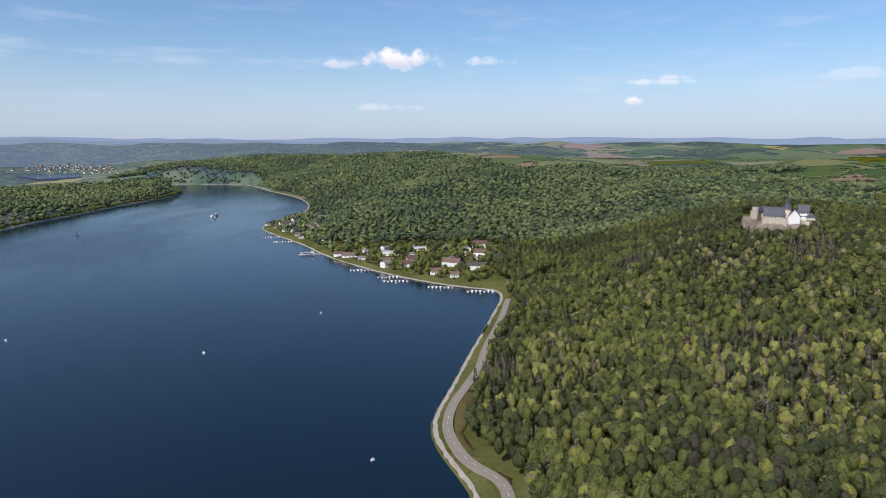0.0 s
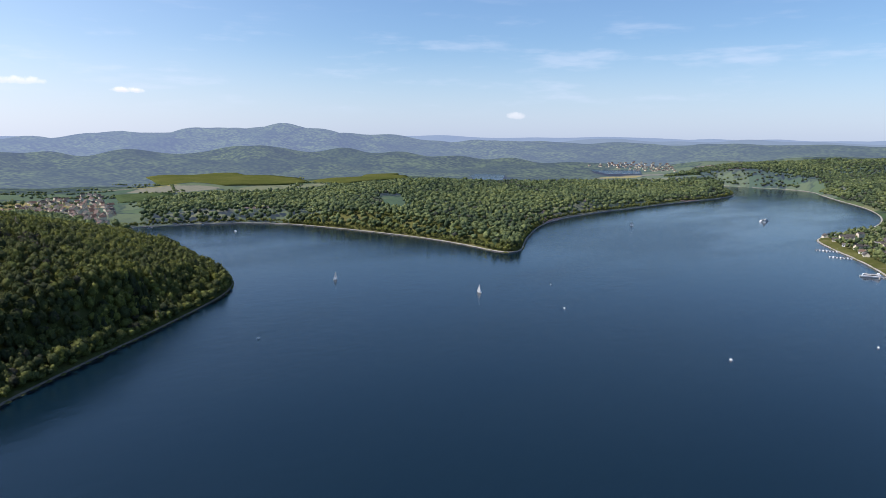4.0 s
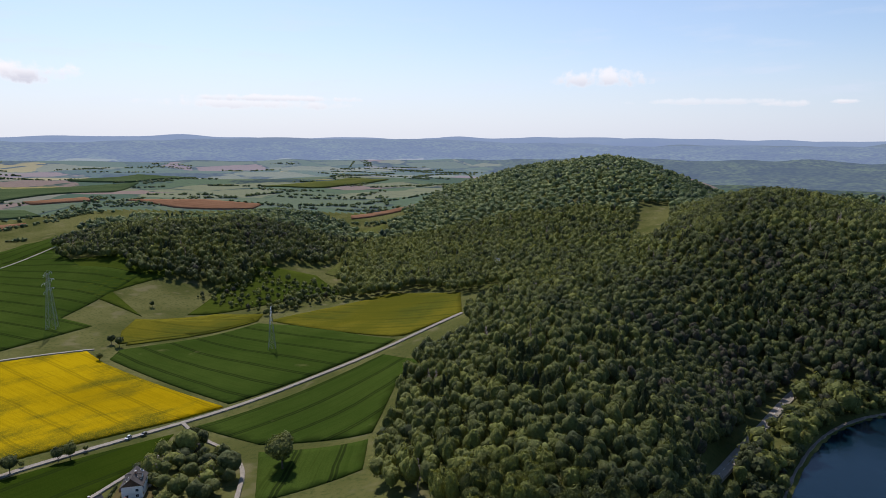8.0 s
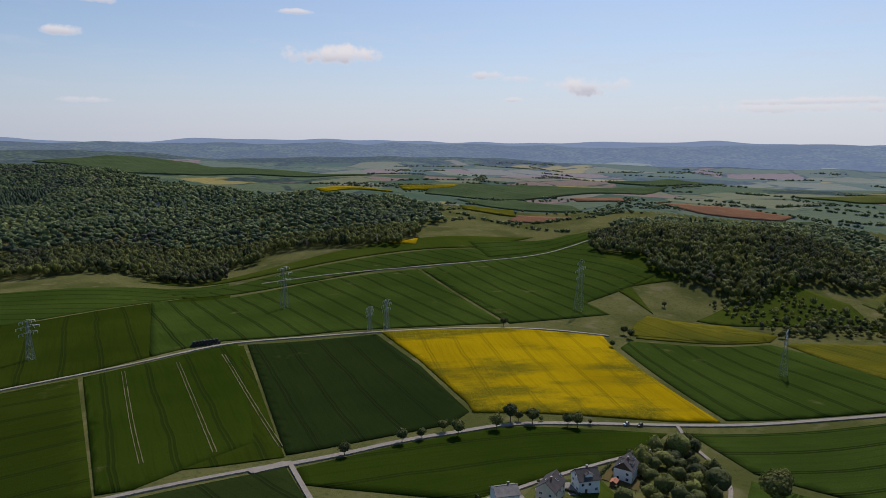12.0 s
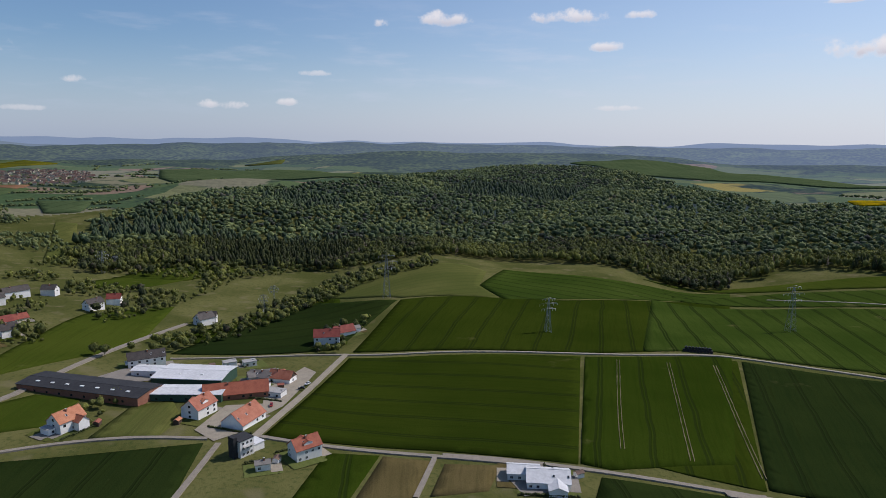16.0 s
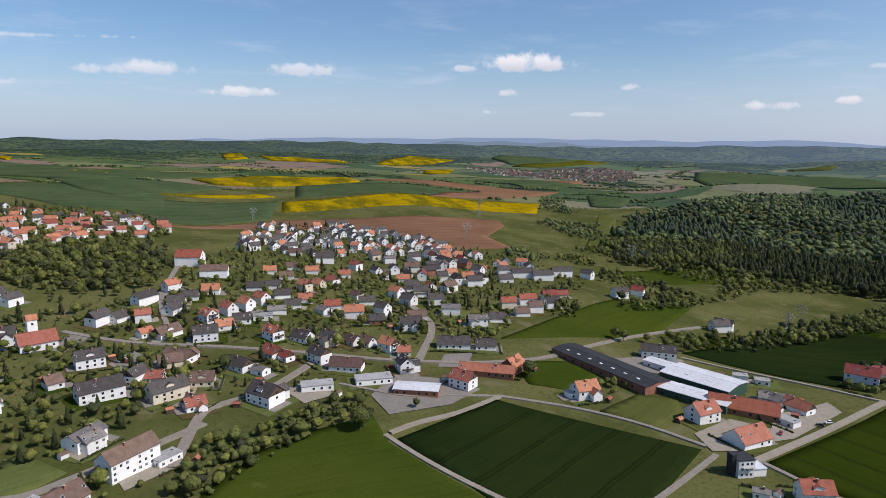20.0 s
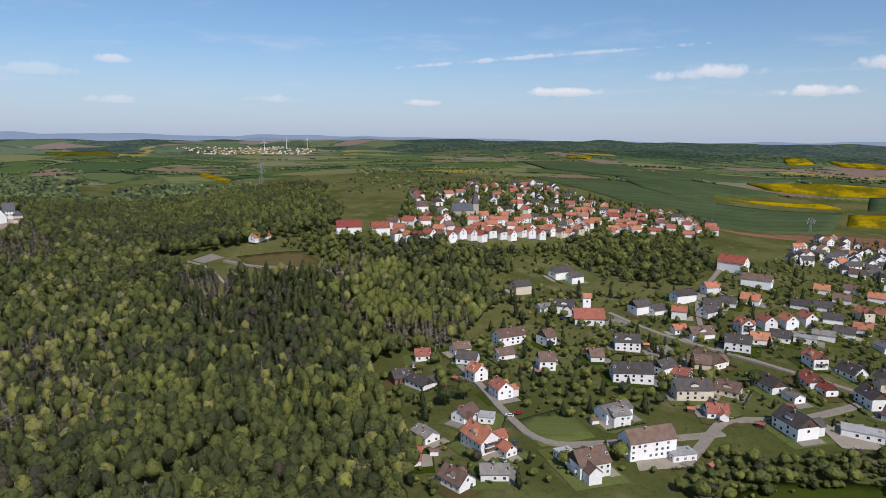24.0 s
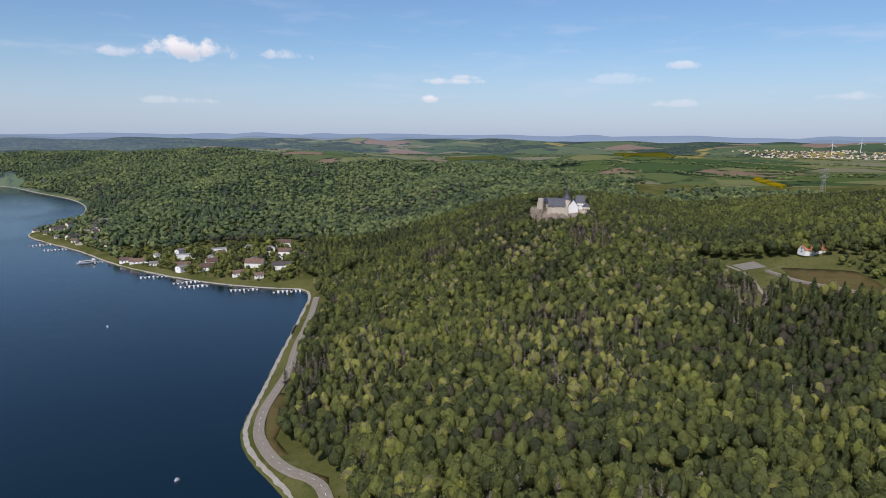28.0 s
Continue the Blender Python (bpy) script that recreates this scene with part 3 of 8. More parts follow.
def drape(poly, lift, step_size=11.0):
    """Triangles of a plan polygon laid on the ground, lift metres above it."""
    from mathutils.geometry import tessellate_polygon
    pts = [Vector((x, y, 0)) for x, y in poly]
    tris = np.array(tessellate_polygon([pts]), int)
    v = np.array([(x, y) for x, y in poly], float)[tris]
    dist = np.hypot(*v.reshape(-1, 2).mean(0))
    limit = max(step_size, dist * 0.02)
    out = []
    stack = list(v)
    while stack:
        t = stack.pop()
        e = [np.hypot(*(t[(i + 1) % 3] - t[i])) for i in range(3)]
        k = int(np.argmax(e))
        if e[k] < limit:
            out.append(t)
            continue
        m = (t[k] + t[(k + 1) % 3]) / 2
        stack.append(np.array([t[k], m, t[(k + 2) % 3]]))
        stack.append(np.array([m, t[(k + 1) % 3], t[(k + 2) % 3]]))
    out = np.array(out)
    cross = (out[:, 1, 0] - out[:, 0, 0]) * (out[:, 2, 1] - out[:, 0, 1]) - (out[:, 1, 1] - out[:, 0, 1]) * (out[:, 2, 0] - out[:, 0, 0])
    out[cross < 0] = out[cross < 0][:, ::-1]
    flat, idx = np.unique(np.round(out.reshape(-1, 2), 3), axis=0, return_inverse=True)
    z = land(flat[:, 0], flat[:, 1]) + lift
    return np.column_stack([flat, z]), idx.reshape(-1, 3)


# ---- plan of woods, fields and roads ----
WOOD_CASTLE_HILL = [(35, 304), (24, 329), (10, 369), (15, 427), (31, 496), (57, 621), (78, 720), (157, 818), (245, 801), (336, 819), (392, 756), (430, 752), (507, 732), (432, 509), (387, 426), (409, 406), (450, 322), (531, 321), (559, 257), (531, 217), (466, 189), (415, 188), (368, 190), (356, 212), (326, 215), (270, 170), (252, 149), (214, 129), (120, 85), (60, 150), (35, 235)]
WOOD_NORTH_RIDGE = [(77, 742), (62, 805), (86, 1013), (-22, 1043), (-172, 1055), (-248, 1203), (-288, 1466), (-386, 1875), (-698, 2438), (-620, 2700), (-380, 2750), (-56, 2706), (203, 2019), (531, 1939), (925, 2069), (959, 1662), (665, 1894), (797, 1738), (843, 1296), (660, 983), (844, 990), (786, 608), (577, 422), (523, 483), (439, 518), (483, 699), (420, 800), (330, 800), (230, 800), (120, 820)]
WOOD_NEAR_HILL = [(-209, -153), (-255, -177), (-376, -225), (-413, -204), (-479, -231), (-595, -249), (-580, -254), (-562, -423), (-710, -551), (-858, -655), (-958, -631), (-1047, -677), (-1451, -767), (-1636, -777), (-1500, -480), (-1750, 0), (-1500, 330), (-998, 299), (-885, 311), (-1021, 410), (-873, 406), (-792, 385), (-622, 218), (-564, 133), (-516, 76), (-504, 25), (-473, 13), (-412, -4), (-331, -13), (-230, 0), (-180, -60)]
WOOD_MOUND = [(-504, -859), (-460, -738), (-482, -651), (-504, -570), (-593, -551), (-769, -578), (-920, -695), (-1014, -816), (-890, -953), (-727, -1006), (-622, -980)]
WOOD_EAST_WOOD = [(743, -497), (652, -629), (516, -754), (411, -846), (262, -888), (114, -867), (24, -878), (-24, -1000), (-220, -918), (-330, -1080), (-376, -1192), (-315, -1364), (-226, -1432), (-125, -1545), (-1, -1650), (148, -1794), (383, -2200), (560, -2330), (860, -2280), (1000, -2062), (914, -1492), (988, -1258), (1081, -1040), (1083, -919), (1051, -815), (944, -657), (793, -523)]
WOOD_SADDLE = [(434, 752), (754, 885), (718, 555), (568, 400), (512, 381), (464, 429), (450, 462), (439, 518), (512, 739)]
WOOD_FAR_POINT = [(-1049, 320), (-1666, 587), (-1626, 1030), (-1511, 1313), (-1441, 1763), (-1330, 2080), (-1010, 2290), (-885, 2170), (-853, 2040), (-890, 1800), (-893, 1609), (-897, 1350), (-862, 1139), (-745, 927), (-650, 797), (-808, 795), (-1031, 760), (-1243, 686), (-1325, 546)]
WOOD_LAKE_END = [(-1217, 2330), (-990, 2560), (-760, 2634), (-690, 2440), (-640, 2400), (-560, 2500), (-425, 2666), (-509, 3210), (-837, 3192), (-1123, 2996), (-1320, 2860)]
WOODS = [WOOD_CASTLE_HILL, WOOD_NORTH_RIDGE, WOOD_NEAR_HILL, WOOD_MOUND, WOOD_EAST_WOOD, WOOD_SADDLE, WOOD_FAR_POINT, WOOD_LAKE_END]
OPEN_HILL_GLADE = [(-854, -191), (-1092, -229), (-1136, -183), (-877, -142), (-807, -153)]
OPEN_SADDLE_GLADE = [(425, 501), (425, 468), (401, 412), (397, 445)]
OPEN_ROCK_SLOPE = [(447, 443), (470, 390), (451, 320), (421, 389)]
OPEN_LAKE_VILLAGE = [(-156, 954), (-179, 1045), (-87, 1044), (-12, 1000), (41, 1000), (63, 1085), (95, 1016), (79, 880), (62, 805), (32, 782), (-32, 826), (-99, 897)]
OPEN_QUAY = [(-404, 1398), (-397, 1486), (-280, 1423), (-179, 1045), (-156, 954), (-240, 1113)]
OPEN_SLIP = [(35, 302), (29, 323), (14, 337), (5, 368), (9, 414), (17, 439), (25, 434), (20, 395), (12, 367), (20, 346), (30, 333)]
OPEN_FAR_SLIDE = [(-1275, 1004), (-1215, 1024), (-1028, 898), (-1060, 851)]
OPEN_CASTLE_ROCK = [(344, 742), (347, 707), (377, 693), (425, 731), (476, 827), (409, 886)]
OPEN_GLADE = [(712, 1069), (764, 1044), (668, 914), (638, 943)]
OPENINGS = [OPEN_HILL_GLADE, OPEN_SADDLE_GLADE, OPEN_ROCK_SLOPE, OPEN_LAKE_VILLAGE, OPEN_QUAY, OPEN_SLIP, OPEN_FAR_SLIDE, OPEN_CASTLE_ROCK, OPEN_GLADE]
DEAD_SPRUCE_PATCH = [(174, 434), (218, 467), (310, 438), (225, 309), (175, 296), (158, 362)]
DEAD_LAKE_SLOPE_PATCH = [(48, 501), (99, 508), (111, 426), (89, 365), (40, 371), (25, 407)]
DEAD_UPPER_PATCH = [(280, 709), (326, 703), (290, 597), (248, 597)]
DEAD_ROW_PATCH = [(207, 447), (277, 420), (237, 331), (185, 353)]
SPRUCE_STAND = [(359, 440), (412, 381), (438, 308), (391, 269), (348, 322), (323, 384)]
BRIGHTER_TINT_AREA = [(414, 325), (488, 294), (592, 251), (452, 186), (394, 209), (374, 274)]
DARKER_TINT_AREA = [(384, 460), (417, 351), (400, 272), (312, 212), (272, 275), (266, 325)]
DEAD_PATCHES = [DEAD_SPRUCE_PATCH, DEAD_LAKE_SLOPE_PATCH, DEAD_UPPER_PATCH, DEAD_ROW_PATCH]
FIELDS = []
FIELDS.append(("rapeseed_field", "rape", 1.2, 173, [(-108, -534), (-153, -528), (-223, -518), (-299, -487), (-290, -452), (-275, -309), (-247, -314), (-125, -341), (-127, -357), (-121, -448)]))
FIELDS.append(("crop_field", "barley", 0.5, 174, [(-319, -474), (-446, -447), (-452, -387), (-423, -274), (-412, -275), (-281, -310), (-299, -458)]))
FIELDS.append(("rapeseed_field", "rape_thin", 0.6, 78, [(-383, -534), (-452, -510), (-472, -465), (-452, -453), (-330, -482)]))
FIELDS.append(("crop_field", "rape_thin", 0.5, 3, [(-457, -442), (-583, -383), (-569, -290), (-486, -246), (-432, -271), (-431, -281)]))
FIELDS.append(("crop_field", "dark", 0.4, 8, [(2, -506), (-103, -525), (-118, -435), (-123, -343), (-106, -327), (-15, -312)]))
FIELDS.append(("crop_field", "wheat", 0.4, 13, [(67, -468), (5, -504), (-14, -310), (17, -306), (48, -306)]))
FIELDS.append(("crop_field", "barley", 0.4, 14, [(99, -736), (-74, -771), (-206, -775), (-225, -536), (-81, -543), (25, -518), (70, -490)]))
FIELDS.append(("crop_field", "barley", 0.4, 8, [(-211, -773), (-508, -883), (-453, -737), (-471, -648), (-338, -586), (-342, -546), (-230, -534)]))
FIELDS.append(("crop_field", "barley", 0.4, 110, [(-328, -934), (-576, -973), (-529, -904), (-324, -830)]))
FIELDS.append(("crop_field", "green", 0.4, 91, [(-19, -296), (-70, -308), (-136, -316), (-229, -298), (-204, -281), (-160, -263), (-88, -241), (-19, -279)]))
FIELDS.append(("crop_field", "barley", 0.4, 78, [(-243, -297), (-390, -264), (-373, -216), (-347, -222), (-277, -195), (-243, -246)]))
FIELDS.append(("meadow", "barley", 0.2, 119, [(-235, -239), (-269, -192), (-236, -172), (-191, -198)]))
FIELDS.append(("crop_field", "wheat", 0.4, 105, [(263, -382), (108, -452), (68, -290), (136, -274), (223, -244)]))
FIELDS.append(("crop_field", "wheat", 0.4, 12, [(268, -395), (305, -533), (181, -623), (22, -821), (10, -532), (112, -459)]))
FIELDS.append(("crop_field", "green", 0.5, 12, [(105, -453), (9, -510), (0, -330), (52, -292), (67, -291)]))
FIELDS.append(("crop_field", "dark", 0.4, 137, [(387, -329), (442, -541), (309, -532), (285, -395)]))
FIELDS.append(("crop_field", "barley", 0.6, 95, [(263, -630), (291, -777), (151, -800), (23, -854), (22, -827), (218, -587)]))
FIELDS.append(("crop_field", "pale", 0.5, 145, [(453, -568), (426, -713), (333, -752), (296, -731), (263, -629), (224, -588), (309, -541)]))
FIELDS.append(("crop_field", "dark", 0.4, 30, [(302, -81), (333, -151), (244, -224), (208, -169), (231, -106), (274, -93)]))
FIELDS.append(("meadow", "green", 0.2, 30, [(183, -245), (159, -256), (147, -211), (168, -198)]))
FIELDS.append(("meadow", "dry", 0.2, 30, [(157, -256), (134, -262), (124, -226), (144, -209)]))
FIELDS.append(("meadow", "dry", 0.2, 23, [(126, -262), (101, -272), (97, -247), (118, -231)]))
FIELDS.append(("meadow", "bright", 0.2, 32, [(436, -200), (521, -338), (534, -364), (521, -452), (436, -346), (425, -298), (430, -257)]))
FIELDS.append(("meadow", "bright", 0.2, 4, [(269, 15), (307, -9), (325, -44), (334, -76), (300, -77), (263, -92), (231, -106)]))
FIELDS.append(("ploughed_field", "soil", 0.15, 4, [(940, 82), (1014, -94), (1003, -449), (955, -441), (851, -366), (778, -373), (770, -282), (898, -242), (944, -26)]))
FIELDS.append(("rapeseed_field", "rape", 1.2, 30, [(1194, -112), (1246, -657), (1111, -580), (1087, -101)]))
FIELDS.append(("crop_field", "far_hazed", 0.4, 30, [(1157, 197), (1210, -106), (1022, -76), (962, 80)]))
FIELDS.append(("crop_field", "far_hazed", 0.4, 30, [(1295, 460), (1324, 309), (1257, 90), (1052, 72), (1029, 199)]))
FIELDS.append(("meadow", "bright", 0.3, 30, [(-470, -778), (-547, -636), (-415, -622), (-391, -544), (-396, -689)]))
FIELDS.append(("meadow", "bright", 0.3, 30, [(-579, -603), (-623, -521), (-574, -440), (-486, -491), (-430, -527)]))
FIELDS.append(("meadow", "pale", 0.3, 30, [(-899, -687), (-1033, -694), (-982, -647), (-854, -641)]))
FIELDS.append(("meadow", "pale", 0.3, 30, [(-642, -523), (-727, -561), (-645, -498)]))
FIELDS.append(("rapeseed_field", "rape_thin", 0.8, 30, [(-351, -517), (-381, -539), (-465, -478), (-452, -457), (-328, -489)]))
FIELDS.append(("rapeseed_field", "rape", 1, 30, [(-202, -944), (-255, -957), (-240, -916)]))
FIELDS.append(("meadow", "bright", 0.2, 30, [(695, -515), (649, -653), (614, -648), (622, -560)]))
FIELDS.append(("meadow", "bright", 0.2, 30, [(676, -457), (713, -590), (657, -654), (626, -562), (621, -451)]))
FIELDS.append(("crop_field", "wheat", 0.3, 30, [(422, -354), (440, -553), (416, -587), (318, -454), (317, -388)]))
FIELDS.append(("meadow", "bright", 0.2, 30, [(390, -187), (382, -225), (353, -234), (336, -199), (350, -181)]))
FIELDS.append(("meadow", "pale", 0.2, 30, [(302, -202), (319, -241), (308, -261), (281, -244), (271, -217)]))
FIELDS.append(("crop_field", "dark", 0.3, 30, [(55, -282), (-14, -298), (-21, -260), (52, -250)]))
FIELDS.append(("crop_field", "bright", 0.4, 30, [(126, -848), (-108, -926), (-319, -970), (-462, -984), (-325, -894), (-26, -863)]))
FIELDS.append(("crop_field", "barley", 0.4, 30, [(97, -798), (-25, -848), (-322, -886), (-521, -974), (-565, -957), (-524, -885), (-302, -809), (-92, -779), (73, -767)]))
FIELDS.append(("meadow", "dry", 0.2, 30, [(445, 441), (468, 388), (452, 324), (422, 390)]))
FIELDS.append(("meadow", "pale", 0.2, 30, [(423, 497), (422, 464), (399, 411), (396, 442)]))
FIELDS.append(("earth_bank", "dry", 0.2, 30, [(9, 411), (18, 439), (25, 434), (19, 395), (12, 369), (18, 347), (12, 347), (7, 371)]))
FIELDS.append(("earth_bank", "dry", 0.2, 30, [(29, 323), (36, 315), (35, 302), (31, 310)]))
FIELDS.append(("meadow", "pale", 0.2, 30, [(1095, -709), (1051, -719), (905, -614), (781, -513), (809, -502)]))
FIELDS.append(("meadow", "far_hazed", 0.2, 30, [(1382, -858), (1307, -935), (1161, -802), (1204, -758)]))
FIELDS.append(("lawn", "lawn", 0.15, 30, [(299, 109), (328, 91), (304, 68), (280, 88)]))
FIELDS.append(("rapeseed_field", "rape", 1, 20, [(1697, 313), (1633, 222), (1544, 216), (1601, 289)]))
FIELDS.append(("rapeseed_field", "rape", 1, 20, [(1530, 49), (1673, -104), (1564, -304), (1448, -308), (1427, -138), (1442, -3)]))
FIELDS.append(("rapeseed_field", "rape", 1, 20, [(1242, 103), (1296, -80), (1256, -105), (1244, 30)]))
FIELDS.append(("crop_field", "far_hazed", 0.4, 20, [(2256, 884), (2391, 603), (1703, 293), (1675, 96), (1789, -111), (1570, 37), (1382, 239), (1585, 513)]))
FIELDS.append(("crop_field", "far_hazed", 0.4, 20, [(1401, 299), (1443, 83), (1391, -26), (1271, 73), (1164, 145), (1222, 212)]))
FIELDS.append(("ploughed_field", "soil", 0.2, 20, [(1630, 174), (1727, 40), (1589, 51), (1530, 151)]))
FIELDS.append(("crop_field", "far_hazed", 0.4, 20, [(1412, -162), (1400, -336), (1358, -541), (1226, -408), (1250, -143)]))
FIELDS.append(("ploughed_field", "soil", 0.2, 20, [(1490, -330), (1534, -509), (1444, -814), (1340, -677), (1208, -391), (1294, -455), (1381, -577)]))
FIELDS.append(("crop_field", "far_hazed", 0.4, 20, [(1954, -795), (1555, -769), (1503, -832), (1649, -1011), (1918, -947)]))
FIELDS.append(("ploughed_field", "soil", 0.2, 20, [(1824, -936), (1766, -1082), (1648, -977)]))
FIELDS.append(("rapeseed_field", "rape", 1, 20, [(3307, -36), (3325, -121), (3107, -145), (3052, -46)]))
FIELDS.append(("rapeseed_field", "rape", 1, 20, [(3251, -202), (3031, -534), (2859, -555), (3055, -243)]))
FIELDS.append(("rapeseed_field", "rape", 1, 20, [(3035, -780), (3114, -914), (3000, -1103), (2826, -935), (2838, -679)]))
FIELDS.append(("rapeseed_field", "rape", 1, 20, [(2502, -794), (2508, -924), (2168, -779), (2226, -707)]))
FIELDS.append(("crop_field", "rape_thin", 0.6, 20, [(2783, -1316), (2902, -1569), (2951, -1798), (2746, -1812), (2710, -1413)]))
FIELDS.append(("meadow", "far_hazed", 0.3, 20, [(3083, -1337), (3246, -1469), (2951, -1798), (2831, -1338)]))
FIELDS.append(("rapeseed_field", "rape", 1, 20, [(1145, 1232), (1003, 1000), (956, 962), (1076, 1169)]))
FIELDS.append(("rapeseed_field", "rape", 1, 20, [(2910, 845), (2858, 718), (2510, 639), (2808, 819)]))
FIELDS.append(("crop_field", "rape_thin", 0.6, 20, [(1828, 2947), (2088, 2890), (1839, 2462), (1169, 1823)]))
FIELDS.append(("meadow", "pale", 0.3, 20, [(787, 2521), (1133, 2856), (1051, 2506), (749, 2352)]))
FIELDS.append(("crop_field", "far_hazed", 0.4, 20, [(-501, -1771), (-818, -1895), (-1272, -1736), (-1040, -1525), (-679, -1500), (-432, -1557)]))
FIELDS.append(("rapeseed_field", "rape", 0.8, 20, [(-179, -1708), (-308, -1755), (-365, -1683), (-349, -1550), (-192, -1601)]))
FIELDS.append(("rapeseed_field", "rape", 0.8, 20, [(-420, -1792), (-598, -1794), (-566, -1746), (-409, -1685)]))
FIELDS.append(("rapeseed_field", "rape_thin", 0.8, 20, [(-447, -1326), (-558, -1292), (-523, -1197), (-430, -1257)]))
FIELDS.append(("ploughed_field", "soil", 0.2, 20, [(-538, -1217), (-628, -1163), (-542, -1118), (-480, -1139)]))
FIELDS.append(("ploughed_field", "soil", 0.2, 20, [(-880, -1243), (-1013, -1161), (-1056, -1028), (-987, -991), (-898, -1120)]))
FIELDS.append(("ploughed_field", "soil", 0.2, 20, [(-781, -1448), (-863, -1364), (-842, -1281), (-763, -1386)]))
FIELDS.append(("meadow", "far_hazed", 0.3, 20, [(-487, -1464), (-650, -1505), (-712, -1320), (-683, -1215), (-504, -1358)]))
FIELDS.append(("ploughed_field", "soil", 0.2, 20, [(-1083, -810), (-1212, -761), (-1170, -734), (-1051, -785)]))
FIELDS.append(("meadow", "far_hazed", 0.3, 20, [(-840, -1046), (-922, -987), (-1043, -967), (-959, -888), (-841, -961)]))
FIELDS.append(("crop_field", "far_hazed", 0.4, 20, [(-1184, -1947), (-1550, -2116), (-1600, -1871), (-1267, -1760)]))
FIELDS.append(("crop_field", "pale", 0.4, 20, [(-1400, -1367), (-1824, -1377), (-1866, -1234), (-1483, -1259)]))
FIELDS.append(("crop_field", "far_hazed", 0.4, 20, [(2174, -1854), (1792, -2122), (919, -1678), (1013, -1623), (1414, -1557), (1272, -1209), (1760, -1498)]))
FIELDS.append(("crop_field", "pale", 0.4, 20, [(2112, -2270), (2075, -2444), (2051, -2477), (1994, -2383)]))
FIELDS.append(("crop_field", "far_hazed", 0.4, 20, [(714, -2656), (446, -3114), (205, -3091), (-44, -2764), (-431, -2244), (-264, -2240), (192, -2326), (430, -2300)]))
FIELDS.append(("meadow", "pale", 0.3, 20, [(-2510, 886), (-2495, 1237), (-2124, 1293), (-1839, 1164), (-1865, 885), (-2218, 826)]))
FIELDS.append(("meadow", "pale", 0.3, 20, [(-1857, 1175), (-2135, 1620), (-2101, 1765), (-1632, 1419), (-1692, 1197)]))
FIELDS.append(("meadow", "far_hazed", 0.3, 20, [(-1911, 584), (-1812, 692), (-1641, 676), (-1745, 549)]))
ROADS = []
ROADS.append(("lakeside_road", 6.5, "asphalt", [(33, 288), (32, 313), (14, 332), (6, 356), (2, 380), (6, 410), (15, 439), (29, 483), (35, 527), (56, 613), (73, 704)]))
ROADS.append(("lakeside_road", 6, "asphalt", [(-314, -25), (-390, -13), (-474, 5), (-515, 17)]))
ROADS.append(("lane", 4, "asphalt", [(-16, -302), (-23, -258)]))
ROADS.append(("country_road", 5, "asphalt", [(-14, -303), (11, -293), (-14, -301), (-42, -305), (-77, -313), (-109, -315), (-138, -320), (-186, -314), (-244, -309), (-332, -292), (-413, -267), (-484, -245)]))
ROADS.append(("field_track", 4, "gravel", [(68, -480), (3, -518), (-93, -534), (-221, -525), (-306, -488)]))
ROADS.append(("field_track", 4, "gravel", [(-17, -813), (-207, -778), (-354, -822), (-516, -889)]))
ROADS.append(("lane", 3.5, "asphalt", [(-243, -308), (-237, -292), (-214, -282), (-164, -264), (-92, -239)]))
ROADS.append(("lane", 3.5, "asphalt", [(-234, -288), (-225, -237), (-184, -203)]))
ROADS.append(("lane", 4.5, "asphalt", [(205, -160), (222, -197), (237, -227)]))
ROADS.append(("lane", 4.5, "asphalt", [(338, -154), (312, -189), (282, -214), (246, -229)]))
ROADS.append(("lane", 4.5, "asphalt", [(224, -243), (193, -249), (135, -268), (60, -285), (145, -266), (109, -277), (62, -286), (-17, -303)]))
ROADS.append(("field_track", 3.5, "gravel", [(271, -386), (111, -456), (9, -513)]))
ROADS.append(("lane", 4, "asphalt", [(134, -268), (123, -227)]))
ROADS.append(("farm_track", 5, "gravel", [(226, -241), (246, -307), (265, -368), (270, -389)]))
ROADS.append(("field_track", 3.5, "gravel", [(377, -320), (319, -367), (272, -387)]))
ROADS.append(("country_road", 6.5, "asphalt", [(509, 108), (484, 73), (457, -1), (434, -60), (408, -109), (390, -164), (389, -211), (398, -234), (422, -299), (455, -406)]))
ROADS.append(("street", 5.5, "asphalt", [(404, -124), (473, -160), (511, -160), (581, -156)]))
ROADS.append(("street", 5, "asphalt", [(427, -63), (382, -25), (373, -9), (363, 13), (334, 19), (300, 25)]))
ROADS.append(("street", 4.5, "asphalt", [(359, 169), (333, 142), (306, 118), (280, 88), (300, 62), (345, 12)]))
ROADS.append(("street", 4, "asphalt", [(495, 37), (572, 50), (648, 40), (721, 32)]))
ROADS.append(("street", 4, "asphalt", [(433, 444), (429, 396), (451, 323)]))
ROADS.append(("lane", 4, "gravel", [(425, 501), (421, 456), (397, 408)]))
ROADS.append(("forest_track", 3, "gravel", [(167, 221), (186, 230), (206, 234), (223, 237), (240, 239)]))
ROADS.append(("farm_track", 4.5, "gravel", [(310, -80), (318, -98), (321, -119), (329, -139), (337, -155)]))
ROADS.append(("lane", 4, "asphalt", [(337, -155), (346, -128), (350, -101), (368, -81), (380, -66)]))
ROADS.append(("farm_track", 3.5, "gravel", [(309, -77), (274, -90), (230, -111)]))
